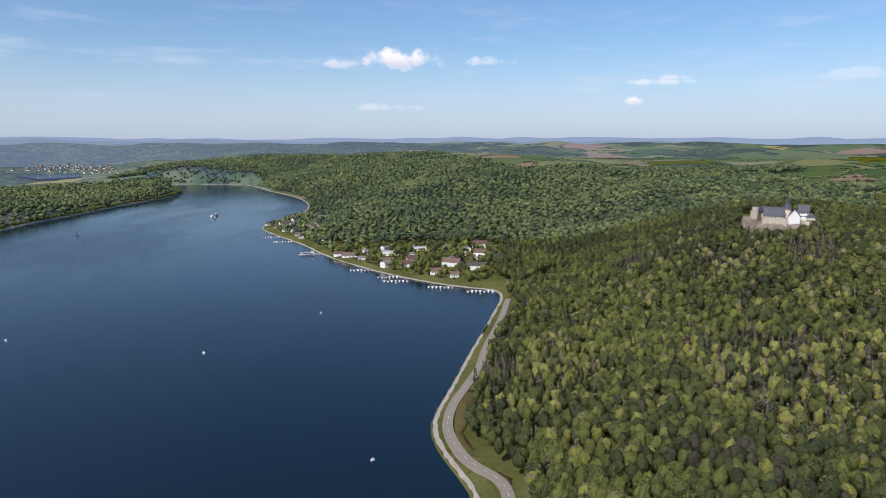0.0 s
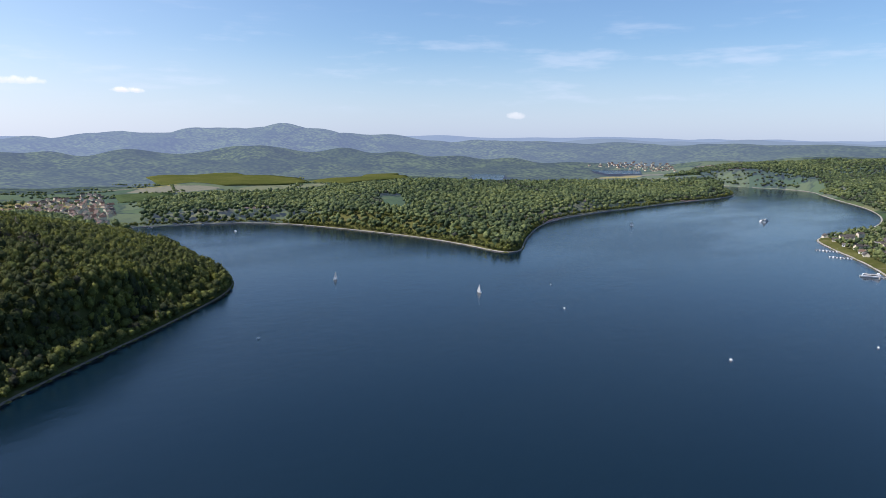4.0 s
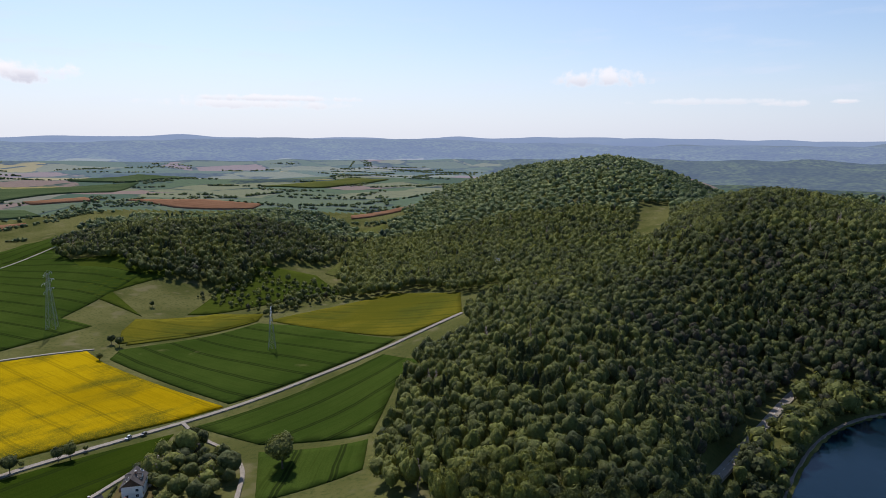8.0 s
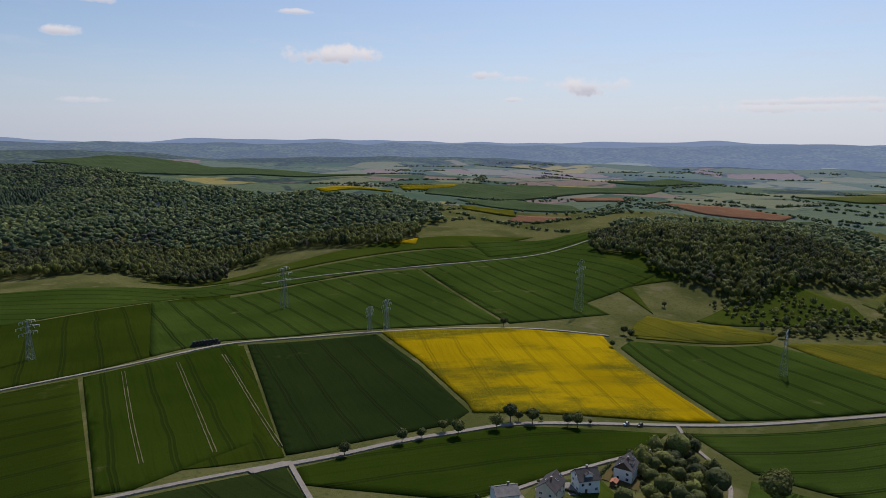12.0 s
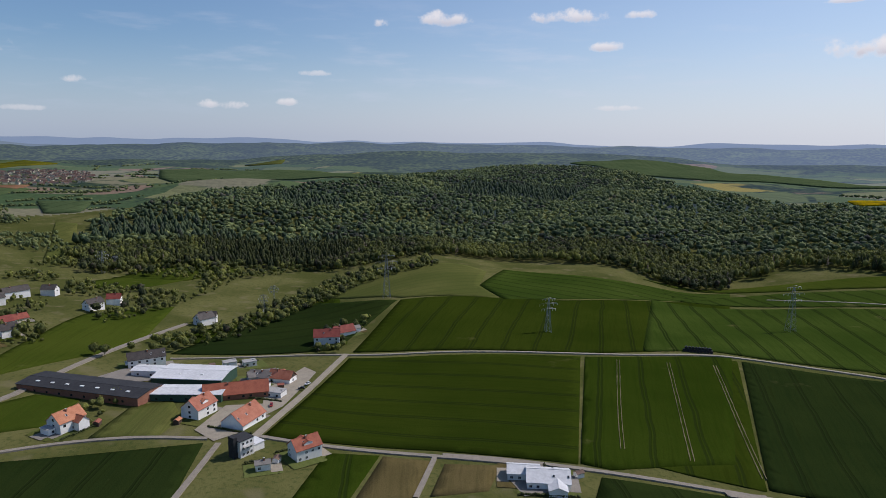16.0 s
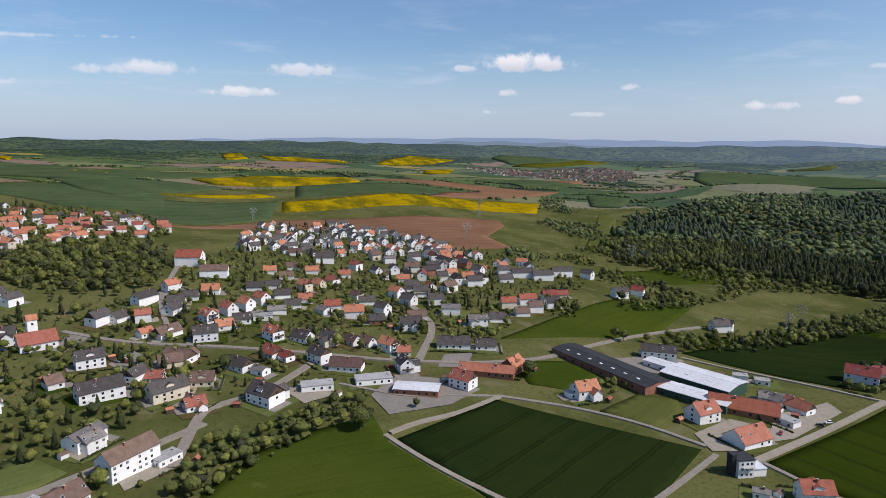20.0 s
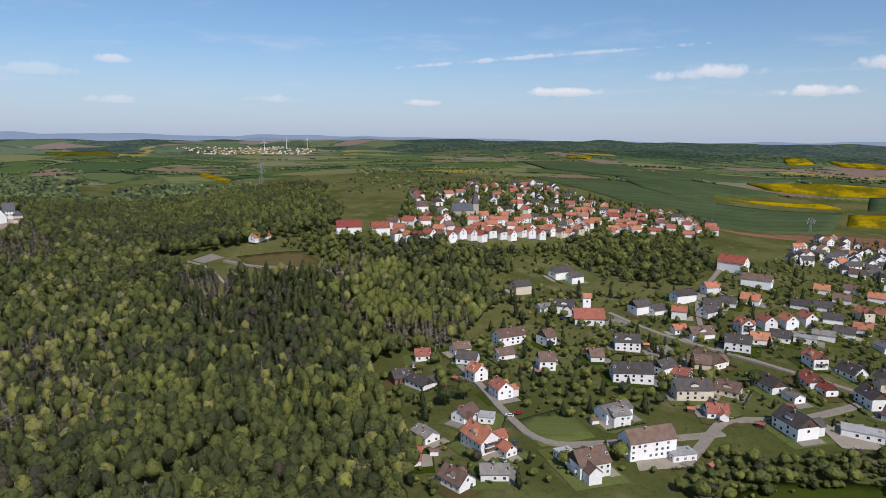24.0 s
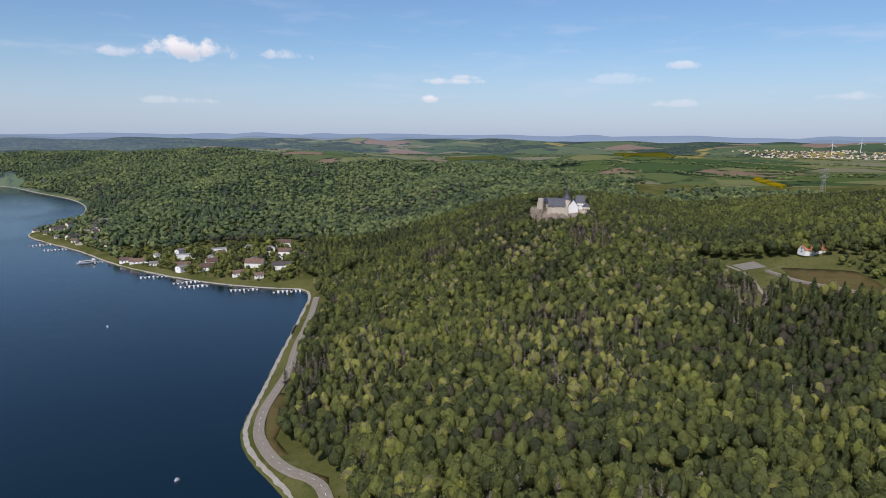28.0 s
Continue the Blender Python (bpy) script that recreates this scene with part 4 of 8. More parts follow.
YARDS = [("paving", [(428, 482), (446, 474), (440, 452), (424, 462)]), ("paving", [(359, -81), (385, -103), (370, -133), (350, -148), (334, -123), (331, -85)]), ("gravel", [(261, -234), (273, -269), (255, -283), (237, -242), (241, -228)]), ("paving", [(379, -241), (382, -286), (361, -303), (348, -278), (358, -264)]), ("paving", [(391, -134), (412, -146), (411, -167), (385, -153)]), ("gravel", [(273, -303), (281, -353), (266, -347), (243, -284), (242, -264)]), ("paving", [(93, -261), (98, -280), (83, -281), (69, -261), (81, -249)]), ("gravel", [(302, 50), (317, 27), (300, 24), (283, 43)]), ("paving", [(473, 112), (505, 101), (495, 88), (464, 99)]), ("gravel", [(380, -32), (392, -54), (365, -60), (358, -42)]), ("paving", [(441, 70), (464, 58), (450, 48), (427, 61)])]
PONDS = [[(-1886, 1967), (-1902, 2108), (-1797, 2101), (-1587, 1835), (-1515, 1632)], [(-1246, 1742), (-1329, 1883), (-1334, 2016), (-1271, 1949), (-1226, 1790)], [(-1736, 2632), (-1703, 2769), (-1593, 2848), (-1416, 2537), (-1507, 2421)]]

FIELD_WORDS = {"rape": ("rapeseed field in full yellow bloom", "field"), "rape_thin": ("rapeseed field with thin fading yellow bloom", "field"), "wheat": ("green wheat field with wheel tracks", "field"), "green": ("bright green barley field with tramlines", "field"), "barley": ("mid-green barley field with wheel tracks", "field"), "far_hazed": ("distant green field greyed by haze in its colour", "field"), "dark": ("dark green field of dense young wheat", "field"), "bright": ("green grass meadow on the slope", "meadow"), "pale": ("pale mown meadow with dry streaks", "meadow"), "dry": ("strip of dry brownish grass beside the lane", "meadow"), "lawn": ("mown lawn between houses", "lawn"), "soil": ("bare reddish brown ploughed field", "field")}
def skirted(v, f, drop):
    """The same triangles with their outer edges closed down to the ground."""
    f = np.asarray(f)
    e = np.concatenate([f[:, [0, 1]], f[:, [1, 2]], f[:, [2, 0]]])
    key = np.sort(e, 1)
    _, first, count = np.unique(key, axis=0, return_index=True, return_counts=True)
    rim = e[first[count == 1]]
    n = len(v)
    low = v - (0, 0, drop)
    walls = np.concatenate([np.stack([rim[:, 0], rim[:, 0] + n, rim[:, 1] + n], 1), np.stack([rim[:, 0], rim[:, 1] + n, rim[:, 1]], 1)])
    return np.concatenate([v, low]), np.concatenate([f, walls])


for fname, kind, crop_height, row_dir, poly in FIELDS:
    d = math.hypot(*np.mean(poly, 0))
    lift = 0.12 + crop_height * 0.4 + d * (0.0005 if d < 1250 else 0.0014)
    v, f = drape(poly, lift)
    v, f = skirted(v, f, lift + 1.0)
    me = tri_mesh(fname, v, f, [crop_material(kind, row_dir)])
    me.polygons.foreach_set("use_smooth", np.ones(len(f), bool))
    tagged(new(fname, me), FIELD_WORDS[kind][0], FIELD_WORDS[kind][1], kind="structure")


def ribbon(line, width, lift, step_size=6.0, ragged=0.0):
    p = rounded(line, False)
    seg = np.hypot(*np.diff(p, axis=0).T)
    s = np.concatenate([[0], np.cumsum(seg)])
    n = max(2, int(s[-1] / step_size))
    k = np.linspace(0, s[-1], n + 1)
    p = np.column_stack([np.interp(k, s, p[:, 0]), np.interp(k, s, p[:, 1])])
    d = np.gradient(p, axis=0)
    d /= np.hypot(d[:, 0], d[:, 1])[:, None] + 1e-9
    side = np.column_stack([-d[:, 1], d[:, 0]])
    wob = np.random.default_rng(len(p)).uniform(-ragged, ragged, (2, len(p), 1))
    left, right = p + side * (width / 2 + wob[0]), p - side * (width / 2 + wob[1])
    z = np.maximum(land(p[:, 0], p[:, 1]), np.maximum(land(left[:, 0], left[:, 1]), land(right[:, 0], right[:, 1]))) + lift
    top = np.concatenate([np.column_stack([left, z]), np.column_stack([right, z])])
    skirt = np.concatenate([np.column_stack([left + side * 0.3, z - lift - 0.8]), np.column_stack([right - side * 0.3, z - lift - 0.8])])
    m = n + 1
    faces = []
    for i in range(n):
        faces.append((i, m + i, m + i + 1, i + 1))
        faces.append((2 * m + i, i, i + 1, 2 * m + i + 1))
        faces.append((m + i, 3 * m + i, 3 * m + i + 1, m + i + 1))
    return np.concatenate([top, skirt]), faces


TRACKS = [[(82, -458), (65, -373), (52, -316)], [(49, -469), (32, -385), (19, -321)], [(19, -481), (1, -389), (-13, -322)]]
for line in TRACKS:
    (x0, y0), (x1, y1) = line[0], line[-1]
    n = math.hypot(x1 - x0, y1 - y0)
    for off in (-0.95, 0.95):
        v, f = ribbon([(x + (y1 - y0) / n * off, y - (x1 - x0) / n * off) for x, y in line], 0.4, 0.75, 6.0, 0.12)
        tagged(mesh_object("wheel_track", v, f, M["ruts"]), "pale wheel track through the crop", "wheel track", kind="structure")

ROAD_WORDS = {"lakeside_road": "grey asphalt road along the lake shore", "country_road": "grey asphalt country road between fields", "field_track": "pale gravel track between fields", "lane": "narrow asphalt lane at the village edge", "forest_track": "pale eroded dirt track through the forest", "farm_track": "dusty gravel farm track", "street": "asphalt village street between gardens"}
for rname, width, kind, line in ROADS:
    d = math.hypot(*np.mean(line, 0))
    width = width * {"country_road": 0.66, "lane": 0.6, "field_track": 0.62, "farm_track": 0.8}.get(rname, 1.0)
    v, f = ribbon(line, width, 0.5 + d * 0.0007)
    road = tagged(mesh_object(rname, v, f, M[kind]), ROAD_WORDS[rname], "road", kind="structure")
    if rname == "lakeside_road":
        v, f = ribbon(line, width, 0.5 + d * 0.0007, 3.0)
        m = len(v) // 4
        mid = (v[:m] + v[m:2 * m]) / 2 + (0, 0, 0.03)
        quads, faces = [], []
        for i in range(0, m - 2, 3):
            a, b = mid[i], mid[i] + (mid[i + 1] - mid[i]) * 0.9
            w = np.cross(b - a, (0, 0, 1.0))
            w = w / np.linalg.norm(w) * 0.12
            n = len(quads)
            quads += [a - w, a + w, b + w, b - w]
            faces.append((n, n + 1, n + 2, n + 3))
        dash = mesh_object("lane_marking", quads, faces, M["marking"], road)
        tagged(dash, "white dashed centre line", kind="stuff")


def build_water():
    v, f = drape(LAKE_POLY, 0.0, 60.0)
    v[:, 2] = 0.0
    me = tri_mesh("water", v, f, [M["water"]])
    tagged(new("water", me), "deep blue rippled lake water", "lake", kind="structure")


build_water()
for poly in PONDS:
    v, f = drape(poly, 0.0, 80.0)
    v[:, 2] = land(*np.array(poly, float).T).mean() + 3.5
    tagged(new("water", tri_mesh("water", v, f, [M["water"]])), "distant arm of the lake", "lake", kind="structure")


def build_banks():
    """Pale stony strip between water and grass, narrow under the wooded headland."""
    shore = LAKE_POLY
    n = len(shore)
    for a, b, width in ((0, 28, 1.4), (27, 88, 2.4), (87, n - 32, 2.6), (n - 33, n - 1, 2.6)):
        line = shore[a:b + 1]
        v, f = ribbon(line, width, 0.12, 4.0, width * 0.2)
        tagged(mesh_object("bank", v, f, M["rock" if width < 2 else "bank"]), "pale stony strip along the lake shore", "shore", kind="structure")


build_banks()


def build_ridges():
    """Ridges along the horizon, far behind everything, their blue haze painted as glow."""
    n = 900
    a = np.linspace(0, 2 * np.pi, n, endpoint=False)
    rng = np.random.default_rng(4)
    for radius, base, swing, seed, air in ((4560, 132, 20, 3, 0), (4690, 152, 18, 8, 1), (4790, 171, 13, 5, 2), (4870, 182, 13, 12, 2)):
        bearing = np.degrees(np.arctan2(-np.cos(a), np.sin(a))) % 360
        low = smooth((bearing - 140) / 8) * smooth((198 - bearing) / 8) + smooth((bearing - 248) / 8) * smooth((300 - bearing) / 8)
        h = base - 7 - 22 * low + 14 * (0.342 * np.cos(a) + 0.94 * np.sin(a))
        rng = np.random.default_rng(seed)
        for k in range(3, 90):
            h += swing * 1.6 / k ** 0.8 * math.sin(rng.random() * 6) * np.cos(k * a + rng.random() * 6.28)
        x, y = radius * np.cos(a), radius * np.sin(a)
        v = np.concatenate([np.column_stack([x * 0.985, y * 0.985, np.full(n, 60.0)]), np.column_stack([x, y, h]), np.column_stack([x * 1.01, y * 1.01, h - 60])])
        f = [(i + o, (i + 1) % n + o, (i + 1) % n + n + o, i + n + o) for o in (0, n) for i in range(n)]
        tagged(mesh_object("backdrop", v, f, M["ridge"][air], smooth_shade=True), "ridges along the horizon, blue with painted haze glow", "hills", kind="structure")


build_ridges()


# ---- woods ----
def unit_ball(sub):
    bm = bmesh.new()
    bmesh.ops.create_icosphere(bm, subdivisions=sub, radius=1.0)
    bm.verts.index_update()
    v = np.array([p.co[:] for p in bm.verts])
    f = np.array([[p.index for p in t.verts] for t in bm.faces])
    bm.free()
    return v, f


BALLS = {s: unit_ball(s) for s in (1, 2, 3, 4)}


def crown_shape(seed, sub, leaves, leaf_size, form="broad"):
    """A crown about 1 wide and 1 high standing on z = 0: a lumpy heart with leaf sprays all over it. Gives points, triangles and a tone per point."""
    rng = np.random.default_rng(seed)
    v, f = BALLS[sub]
    lumps = rng.normal(size=(11, 3))
    lumps[:, 2] = np.abs(lumps[:, 2]) * 0.9 - 0.2
    lumps /= np.linalg.norm(lumps, axis=1)[:, None]

    def reach(d):
        r = 0.58 + 0.42 * np.exp(-9.0 * (1 - (d @ lumps.T))).max(1)
        if form != "broad":
            r = 0.98 + 0.0 * r
        return r

    def place(d, k=1.0):
        p = d * (reach(d) * k)[:, None]
        if form == "broad":
            return p * (0.5, 0.5, 0.46) + (0, 0, 0.5)
        up = (d[:, 2] + 1) / 2
        w = (1.04 - up) ** 0.9 * (0.62 + 0.14 * np.sin(up * 40 + d[:, 0] * 3))
        ang = np.arctan2(d[:, 1], d[:, 0])
        return np.column_stack([np.cos(ang) * w * k * 0.7, np.sin(ang) * w * k * 0.7, up])

    # heart toned darker than the sprays: shade inside the crown put into colour
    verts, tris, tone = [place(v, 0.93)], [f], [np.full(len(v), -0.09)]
    if leaves:
        d = rng.normal(size=(leaves, 3))
        d[:, 2] += 0.35
        d /= np.linalg.norm(d, axis=1)[:, None]
        c = place(d, 1.0 + rng.uniform(-0.08, 0.10, leaves)[0])
        c = c + rng.normal(size=(leaves, 3)) * 0.018
        t1 = np.cross(d, rng.normal(size=(leaves, 3)))
        t1 /= np.linalg.norm(t1, axis=1)[:, None] + 1e-9
        t2 = np.cross(d, t1) + d * rng.uniform(-0.7, 0.7, leaves)[:, None]
        s = leaf_size * rng.uniform(0.6, 1.3, leaves)[:, None]
        tri = np.stack([c - t1 * s * 0.6 - t2 * s * 0.4, c + t1 * s * 0.6 - t2 * s * 0.3, c + t2 * s * 0.75 + t1 * s * rng.uniform(-0.3, 0.3, leaves)[:, None]], 1)
        verts.append(tri.reshape(-1, 3))
        tris.append(np.arange(3 * leaves).reshape(-1, 3) + len(v))
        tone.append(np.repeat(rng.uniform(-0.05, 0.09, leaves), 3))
    return np.concatenate(verts), np.concatenate(tris), np.concatenate(tone)


def bare_shape(seed, twigs=46):
    """A dead tree: a thin pole with ragged bare branches."""
    rng = np.random.default_rng(seed)
    verts = [[(0.03, 0, 0), (-0.02, 0.03, 0), (-0.02, -0.03, 0), (0, 0, 1.0)]]
    tris = [[(0, 1, 3), (1, 2, 3), (2, 0, 3)]]
    n = 4
    for _ in range(twigs):
        h, a = rng.uniform(0.25, 0.98), rng.uniform(0, 6.283)
        w = (1.05 - h) * rng.uniform(0.25, 0.5)
        d = np.array([math.cos(a), math.sin(a), rng.uniform(0.1, 0.6)])
        p = np.array([0, 0, h * 0.93])
        q = np.array([-math.sin(a), math.cos(a), 0.4]) * 0.05
        verts.append([p + q, p - q, p + d * w])
        tris.append([(n, n + 1, n + 2)])
        n += 3
    return np.concatenate([np.array(v, float) for v in verts]), np.concatenate([np.array(t) for t in tris]), np.zeros(n)


LOD = {
    0: [crown_shape(10 + i, 2, 560, 0.07) for i in range(5)],
    1: [crown_shape(20 + i, 2, 80, 0.085) for i in range(6)],
    2: [crown_shape(30 + i, 1, 44, 0.13) for i in range(5)],
    3: [crown_shape(40 + i, 1, 4, 0.3) for i in range(5)],
}
CONE = {1: [crown_shape(50 + i, 1, 110, 0.12, "cone") for i in range(3)], 2: [crown_shape(60 + i, 1, 20, 0.16, "cone") for i in range(2)], 3: [crown_shape(70, 1, 0, 0.2, "cone")]}
BARE = [bare_shape(80 + i) for i in range(3)]


def scatter(poly, spacing, rng, ragged=0.0):
    """Jittered rows of plan points inside a polygon."""
    p = np.array(poly, float)
    lo, hi = p.min(0), p.max(0)
    gx, gy = np.meshgrid(np.arange(lo[0], hi[0], spacing), np.arange(lo[1], hi[1], spacing))
    q = np.stack([gx.ravel(), gy.ravel()], 1) + rng.uniform(-0.46, 0.46, (gx.size, 2)) * spacing
    w = q
    if ragged:
        w = q + ragged * np.column_stack([np.sin(q[:, 1] / 23.0 + np.sin(q[:, 0] / 41.0) * 2), np.sin(q[:, 0] / 27.0 + np.sin(q[:, 1] / 37.0) * 2)])
    return q[inside(p, w[:, 0], w[:, 1])]


def plant(shapes, pos, high, wide, tint, rng):
    """Points, triangles and tones of many plants joined: shapes picked at random, each turned and sized."""
    vs, ts, cs, n = [], [], [], 0
    pick = rng.integers(0, len(shapes), len(pos))
    for k, (v, f, tone) in enumerate(shapes):
        i = np.nonzero(pick == k)[0]
        if not len(i):
            continue
        a = rng.uniform(0, 6.283, len(i))
        ca, sa = np.cos(a)[:, None], np.sin(a)[:, None]
        x = (v[None, :, 0] * ca - v[None, :, 1] * sa) * wide[i][:, None] + pos[i, 0][:, None]
        y = (v[None, :, 0] * sa + v[None, :, 1] * ca) * wide[i][:, None] + pos[i, 1][:, None]
        z = v[None, :, 2] * high[i][:, None] + pos[i, 2][:, None]
        vs.append(np.stack([x, y, z], -1).reshape(-1, 3))
        ts.append((f[None] + (np.arange(len(i)) * len(v))[:, None, None]).reshape(-1, 3) + n)
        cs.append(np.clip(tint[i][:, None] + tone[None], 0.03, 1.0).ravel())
        n += len(i) * len(v)
    return vs, ts, cs, n


def join(parts):
    """Joins results of plant()."""
    vs, ts, cs, n = [], [], [], 0
    for v, t, c, k, *_ in parts:
        vs += v
        ts += [q + n for q in t]
        cs += c
        n += k
    return np.concatenate(vs), np.concatenate(ts), np.concatenate(cs)


def field_noise(x, y, scale, seed=0):
    return np.array([noise.noise(Vector((a * scale + seed * 7.7, b * scale, seed * 3.1))) for a, b in zip(x, y)])


def blocked(x, y, glades=True):
    bad = np.zeros(len(x), bool)
    for poly in OPENINGS if glades else []:
        bad |= inside(poly, x, y)
    for rname, width, _, line in ROADS:
        bad |= edge_distance(line, x, y, False) < width / 2 + (4.0 if rname == "lakeside_road" else 3.0)
    wet = inside(LAKE_POLY, x, y) | (edge_distance(LAKE_POLY, x, y) < 5)
    return bad | wet


NEAR_TREES = []
# mean tint of each wood; the headland's is low for its shaded lake slope
WOOD_TONE = [0.41, 0.4, 0.34, 0.47, 0.36, 0.44, 0.44, 0.38]
WOOD_WORDS = ["dense mixed forest on the castle hill with dead grey trees", "broad forested ridge behind the bay", "dense dark green broadleaf forest on the steep headland", "wooded knoll among the fields", "large mixed forest on the far side of the valley", "wood on the saddle behind the castle hill", "forest on the point across the lake", "wooded hill at the head of the lake"]
for wi, poly in enumerate(WOODS):
    rng = np.random.default_rng(100 + wi)
    parts, taken = [], np.zeros((0, 2))
    for lod, (r0, r1, space, wmin, wmax) in {1: (205, 560, 6.5, 6.4, 10.4), 2: (560, 1050, 8.0, 8.4, 12.6), 3: (1050, 3300, 13.0, 12.5, 18.0)}.items():
        q = scatter(poly, space, rng, 5.0 if lod == 1 else 14.0)
        d = np.hypot(q[:, 0], q[:, 1])
        if lod < 3:
            extra = scatter(poly, space * 0.95, rng)
            e = 6.0
            steep = np.hypot(land(extra[:, 0] + e, extra[:, 1]) - land(extra[:, 0] - e, extra[:, 1]), land(extra[:, 0], extra[:, 1] + e) - land(extra[:, 0], extra[:, 1] - e)) / (2 * e)
            q = np.concatenate([q, extra[steep > 0.42]])
            d = np.hypot(q[:, 0], q[:, 1])
        q = q[(d >= r0) & (d < r1)]
        if not len(q):
            continue
        q = q[~blocked(q[:, 0], q[:, 1])]
        if not len(q):
            continue
        d = np.hypot(q[:, 0], q[:, 1])
        z = land(q[:, 0], q[:, 1])
        n1, n2 = field_noise(q[:, 0], q[:, 1], 0.012, wi), field_noise(q[:, 0], q[:, 1], 0.03, wi + 20)
        n0 = field_noise(q[:, 0], q[:, 1], 0.0045, wi + 40)
        tint_shift = np.zeros(len(q))
        if wi == 0:
            # tint raised in one area of the castle wood, lowered in another
            tint_shift = 0.17 * inside(BRIGHTER_TINT_AREA, q[:, 0], q[:, 1]) - 0.19 * inside(DARKER_TINT_AREA, q[:, 0], q[:, 1])
        elif wi == 2:
            # sunlit look of the southwest slope put into lighter tints
            tint_shift = 0.2 * smooth((q[:, 1] / np.minimum(q[:, 0], -1.0) - 0.08) / 0.2)
        # headland trees beyond 620 m also tinted lighter, as a lit hilltop
        tint = np.clip(WOOD_TONE[wi] + tint_shift + 0.22 * n0 + 0.14 * ((wi == 2) & (d > 620)) + 0.1 * ((wi == 4) & (q[:, 0] < 420)) + 0.24 * n1 + 0.2 * n2 + rng.normal(0, 0.13, len(q)), 0.1, 0.74)
        high = rng.uniform(11.5, 17, len(q)) * (1 + 0.12 * n1)
        wide = rng.uniform(wmin, wmax, len(q))
        cone = (n2 + 0.6 * n1 + rng.normal(0, 0.1, len(q))) > 0.62
        if wi in (1, 4):
            cone |= ((field_noise(q[:, 0], q[:, 1], 0.0038, wi + 60) + rng.normal(0, 0.05, len(q))) > (0.28 if wi == 4 else 0.5)) & ((q[:, 0] > 420) | (wi == 1))
        dead = (n1 - 0.4 * n2 + rng.normal(0, 0.15, len(q)) > 0.5) & (lod < 3) & ~cone
        if wi > 0:
            dead &= rng.random(len(q)) < 0.12
        else:
            patch = np.zeros(len(q), bool)
            for dp in DEAD_PATCHES:
                patch |= inside(dp, q[:, 0], q[:, 1])
            roll = rng.random(len(q))
            dead |= patch & (roll < 0.2)
            cone = (cone | (patch & (roll > 0.9)) | (inside(SPRUCE_STAND, q[:, 0], q[:, 1]) & (roll > 0.5))) & ~dead
            grey = ((roll > 0.2) & (roll < 0.45) & patch) | (rng.random(len(q)) < 0.09)
            tint[grey] = rng.uniform(0.915, 0.945, grey.sum())
        tint[cone] = rng.uniform(0.14, 0.32, cone.sum())
        pos = np.column_stack([q, z + np.where(cone | dead, 1.0, high * 0.12)])
        broad = ~cone & ~dead
        keep = broad.copy()
        if lod == 1:
            for i in np.nonzero(broad & (d < 300))[0]:
                NEAR_TREES.append((d[i], q[i, 0], q[i, 1], z[i], high[i], wide[i], tint[i]))
            keep &= d >= 300
        parts.append((*plant(LOD[lod], pos[keep], high[keep], wide[keep], tint[keep], rng), lod < 3))
        if cone.any():
            parts.append((*plant(CONE[lod], pos[cone], high[cone] * 1.02, wide[cone] * 1.0, tint[cone], rng), lod < 3))
        if dead.any():
            parts.append((*plant(BARE, pos[dead], high[dead] * 1.15, wide[dead] * 1.3, rng.uniform(0.93, 1.0, dead.sum()), rng), lod < 3))
    parts = [p for p in parts if p[3]]
    near_parts = [p for p in parts if p[4]]
    far_parts = [p for p in parts if not p[4]]
    if far_parts:
        v, t, c = join(far_parts)
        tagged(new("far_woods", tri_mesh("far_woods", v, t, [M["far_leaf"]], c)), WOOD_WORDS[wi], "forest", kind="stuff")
    if not near_parts:
        continue
    v, t, c = join(near_parts)
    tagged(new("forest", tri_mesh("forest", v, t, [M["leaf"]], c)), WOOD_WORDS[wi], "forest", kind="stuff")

# ---- single trees close to the flight path ----
def part(name, verts, faces, material, parent, label="", smooth_shade=False):
    ob = mesh_object(name, verts, faces, material, parent, smooth_shade)
    return tagged(ob, label) if label else ob


def share(name, me, parent, m=None):
    """A part on a mesh that alike parts use too."""
    ob = new(name, me)
    ob.parent = parent
    if m is not None:
        ob.matrix_local = m
    return ob


def tube(p, q, r0, r1, n=6):
    """Points and faces of a tapered stick from p to q."""
    p, q = Vector(p), Vector(q)
    turn = (q - p).to_track_quat("Z", "Y").to_matrix()
    v = []
    for c, r in ((p, r0), (q, r1)):
        for i in range(n):
            a = 2 * math.pi * i / n
            v.append(tuple(c + turn @ Vector((math.cos(a) * r, math.sin(a) * r, 0))))
    f = [(i, (i + 1) % n, n + (i + 1) % n, n + i) for i in range(n)]
    return v, f + [tuple(range(n))[::-1], tuple(range(n, 2 * n))]


def merged(pieces):
    v, f = [], []
    for pv, pf in pieces:
        n = len(v)
        v += [tuple(p) for p in pv]
        f += [tuple(i + n for i in face) for face in pf]
    return v, f


def box(x0, y0, z0, x1, y1, z1):
    v = [(x0, y0, z0), (x1, y0, z0), (x1, y1, z0), (x0, y1, z0), (x0, y0, z1), (x1, y0, z1), (x1, y1, z1), (x0, y1, z1)]
    return v, [(3, 2, 1, 0), (4, 5, 6, 7), (0, 1, 5, 4), (1, 2, 6, 5), (2, 3, 7, 6), (3, 0, 4, 7)]


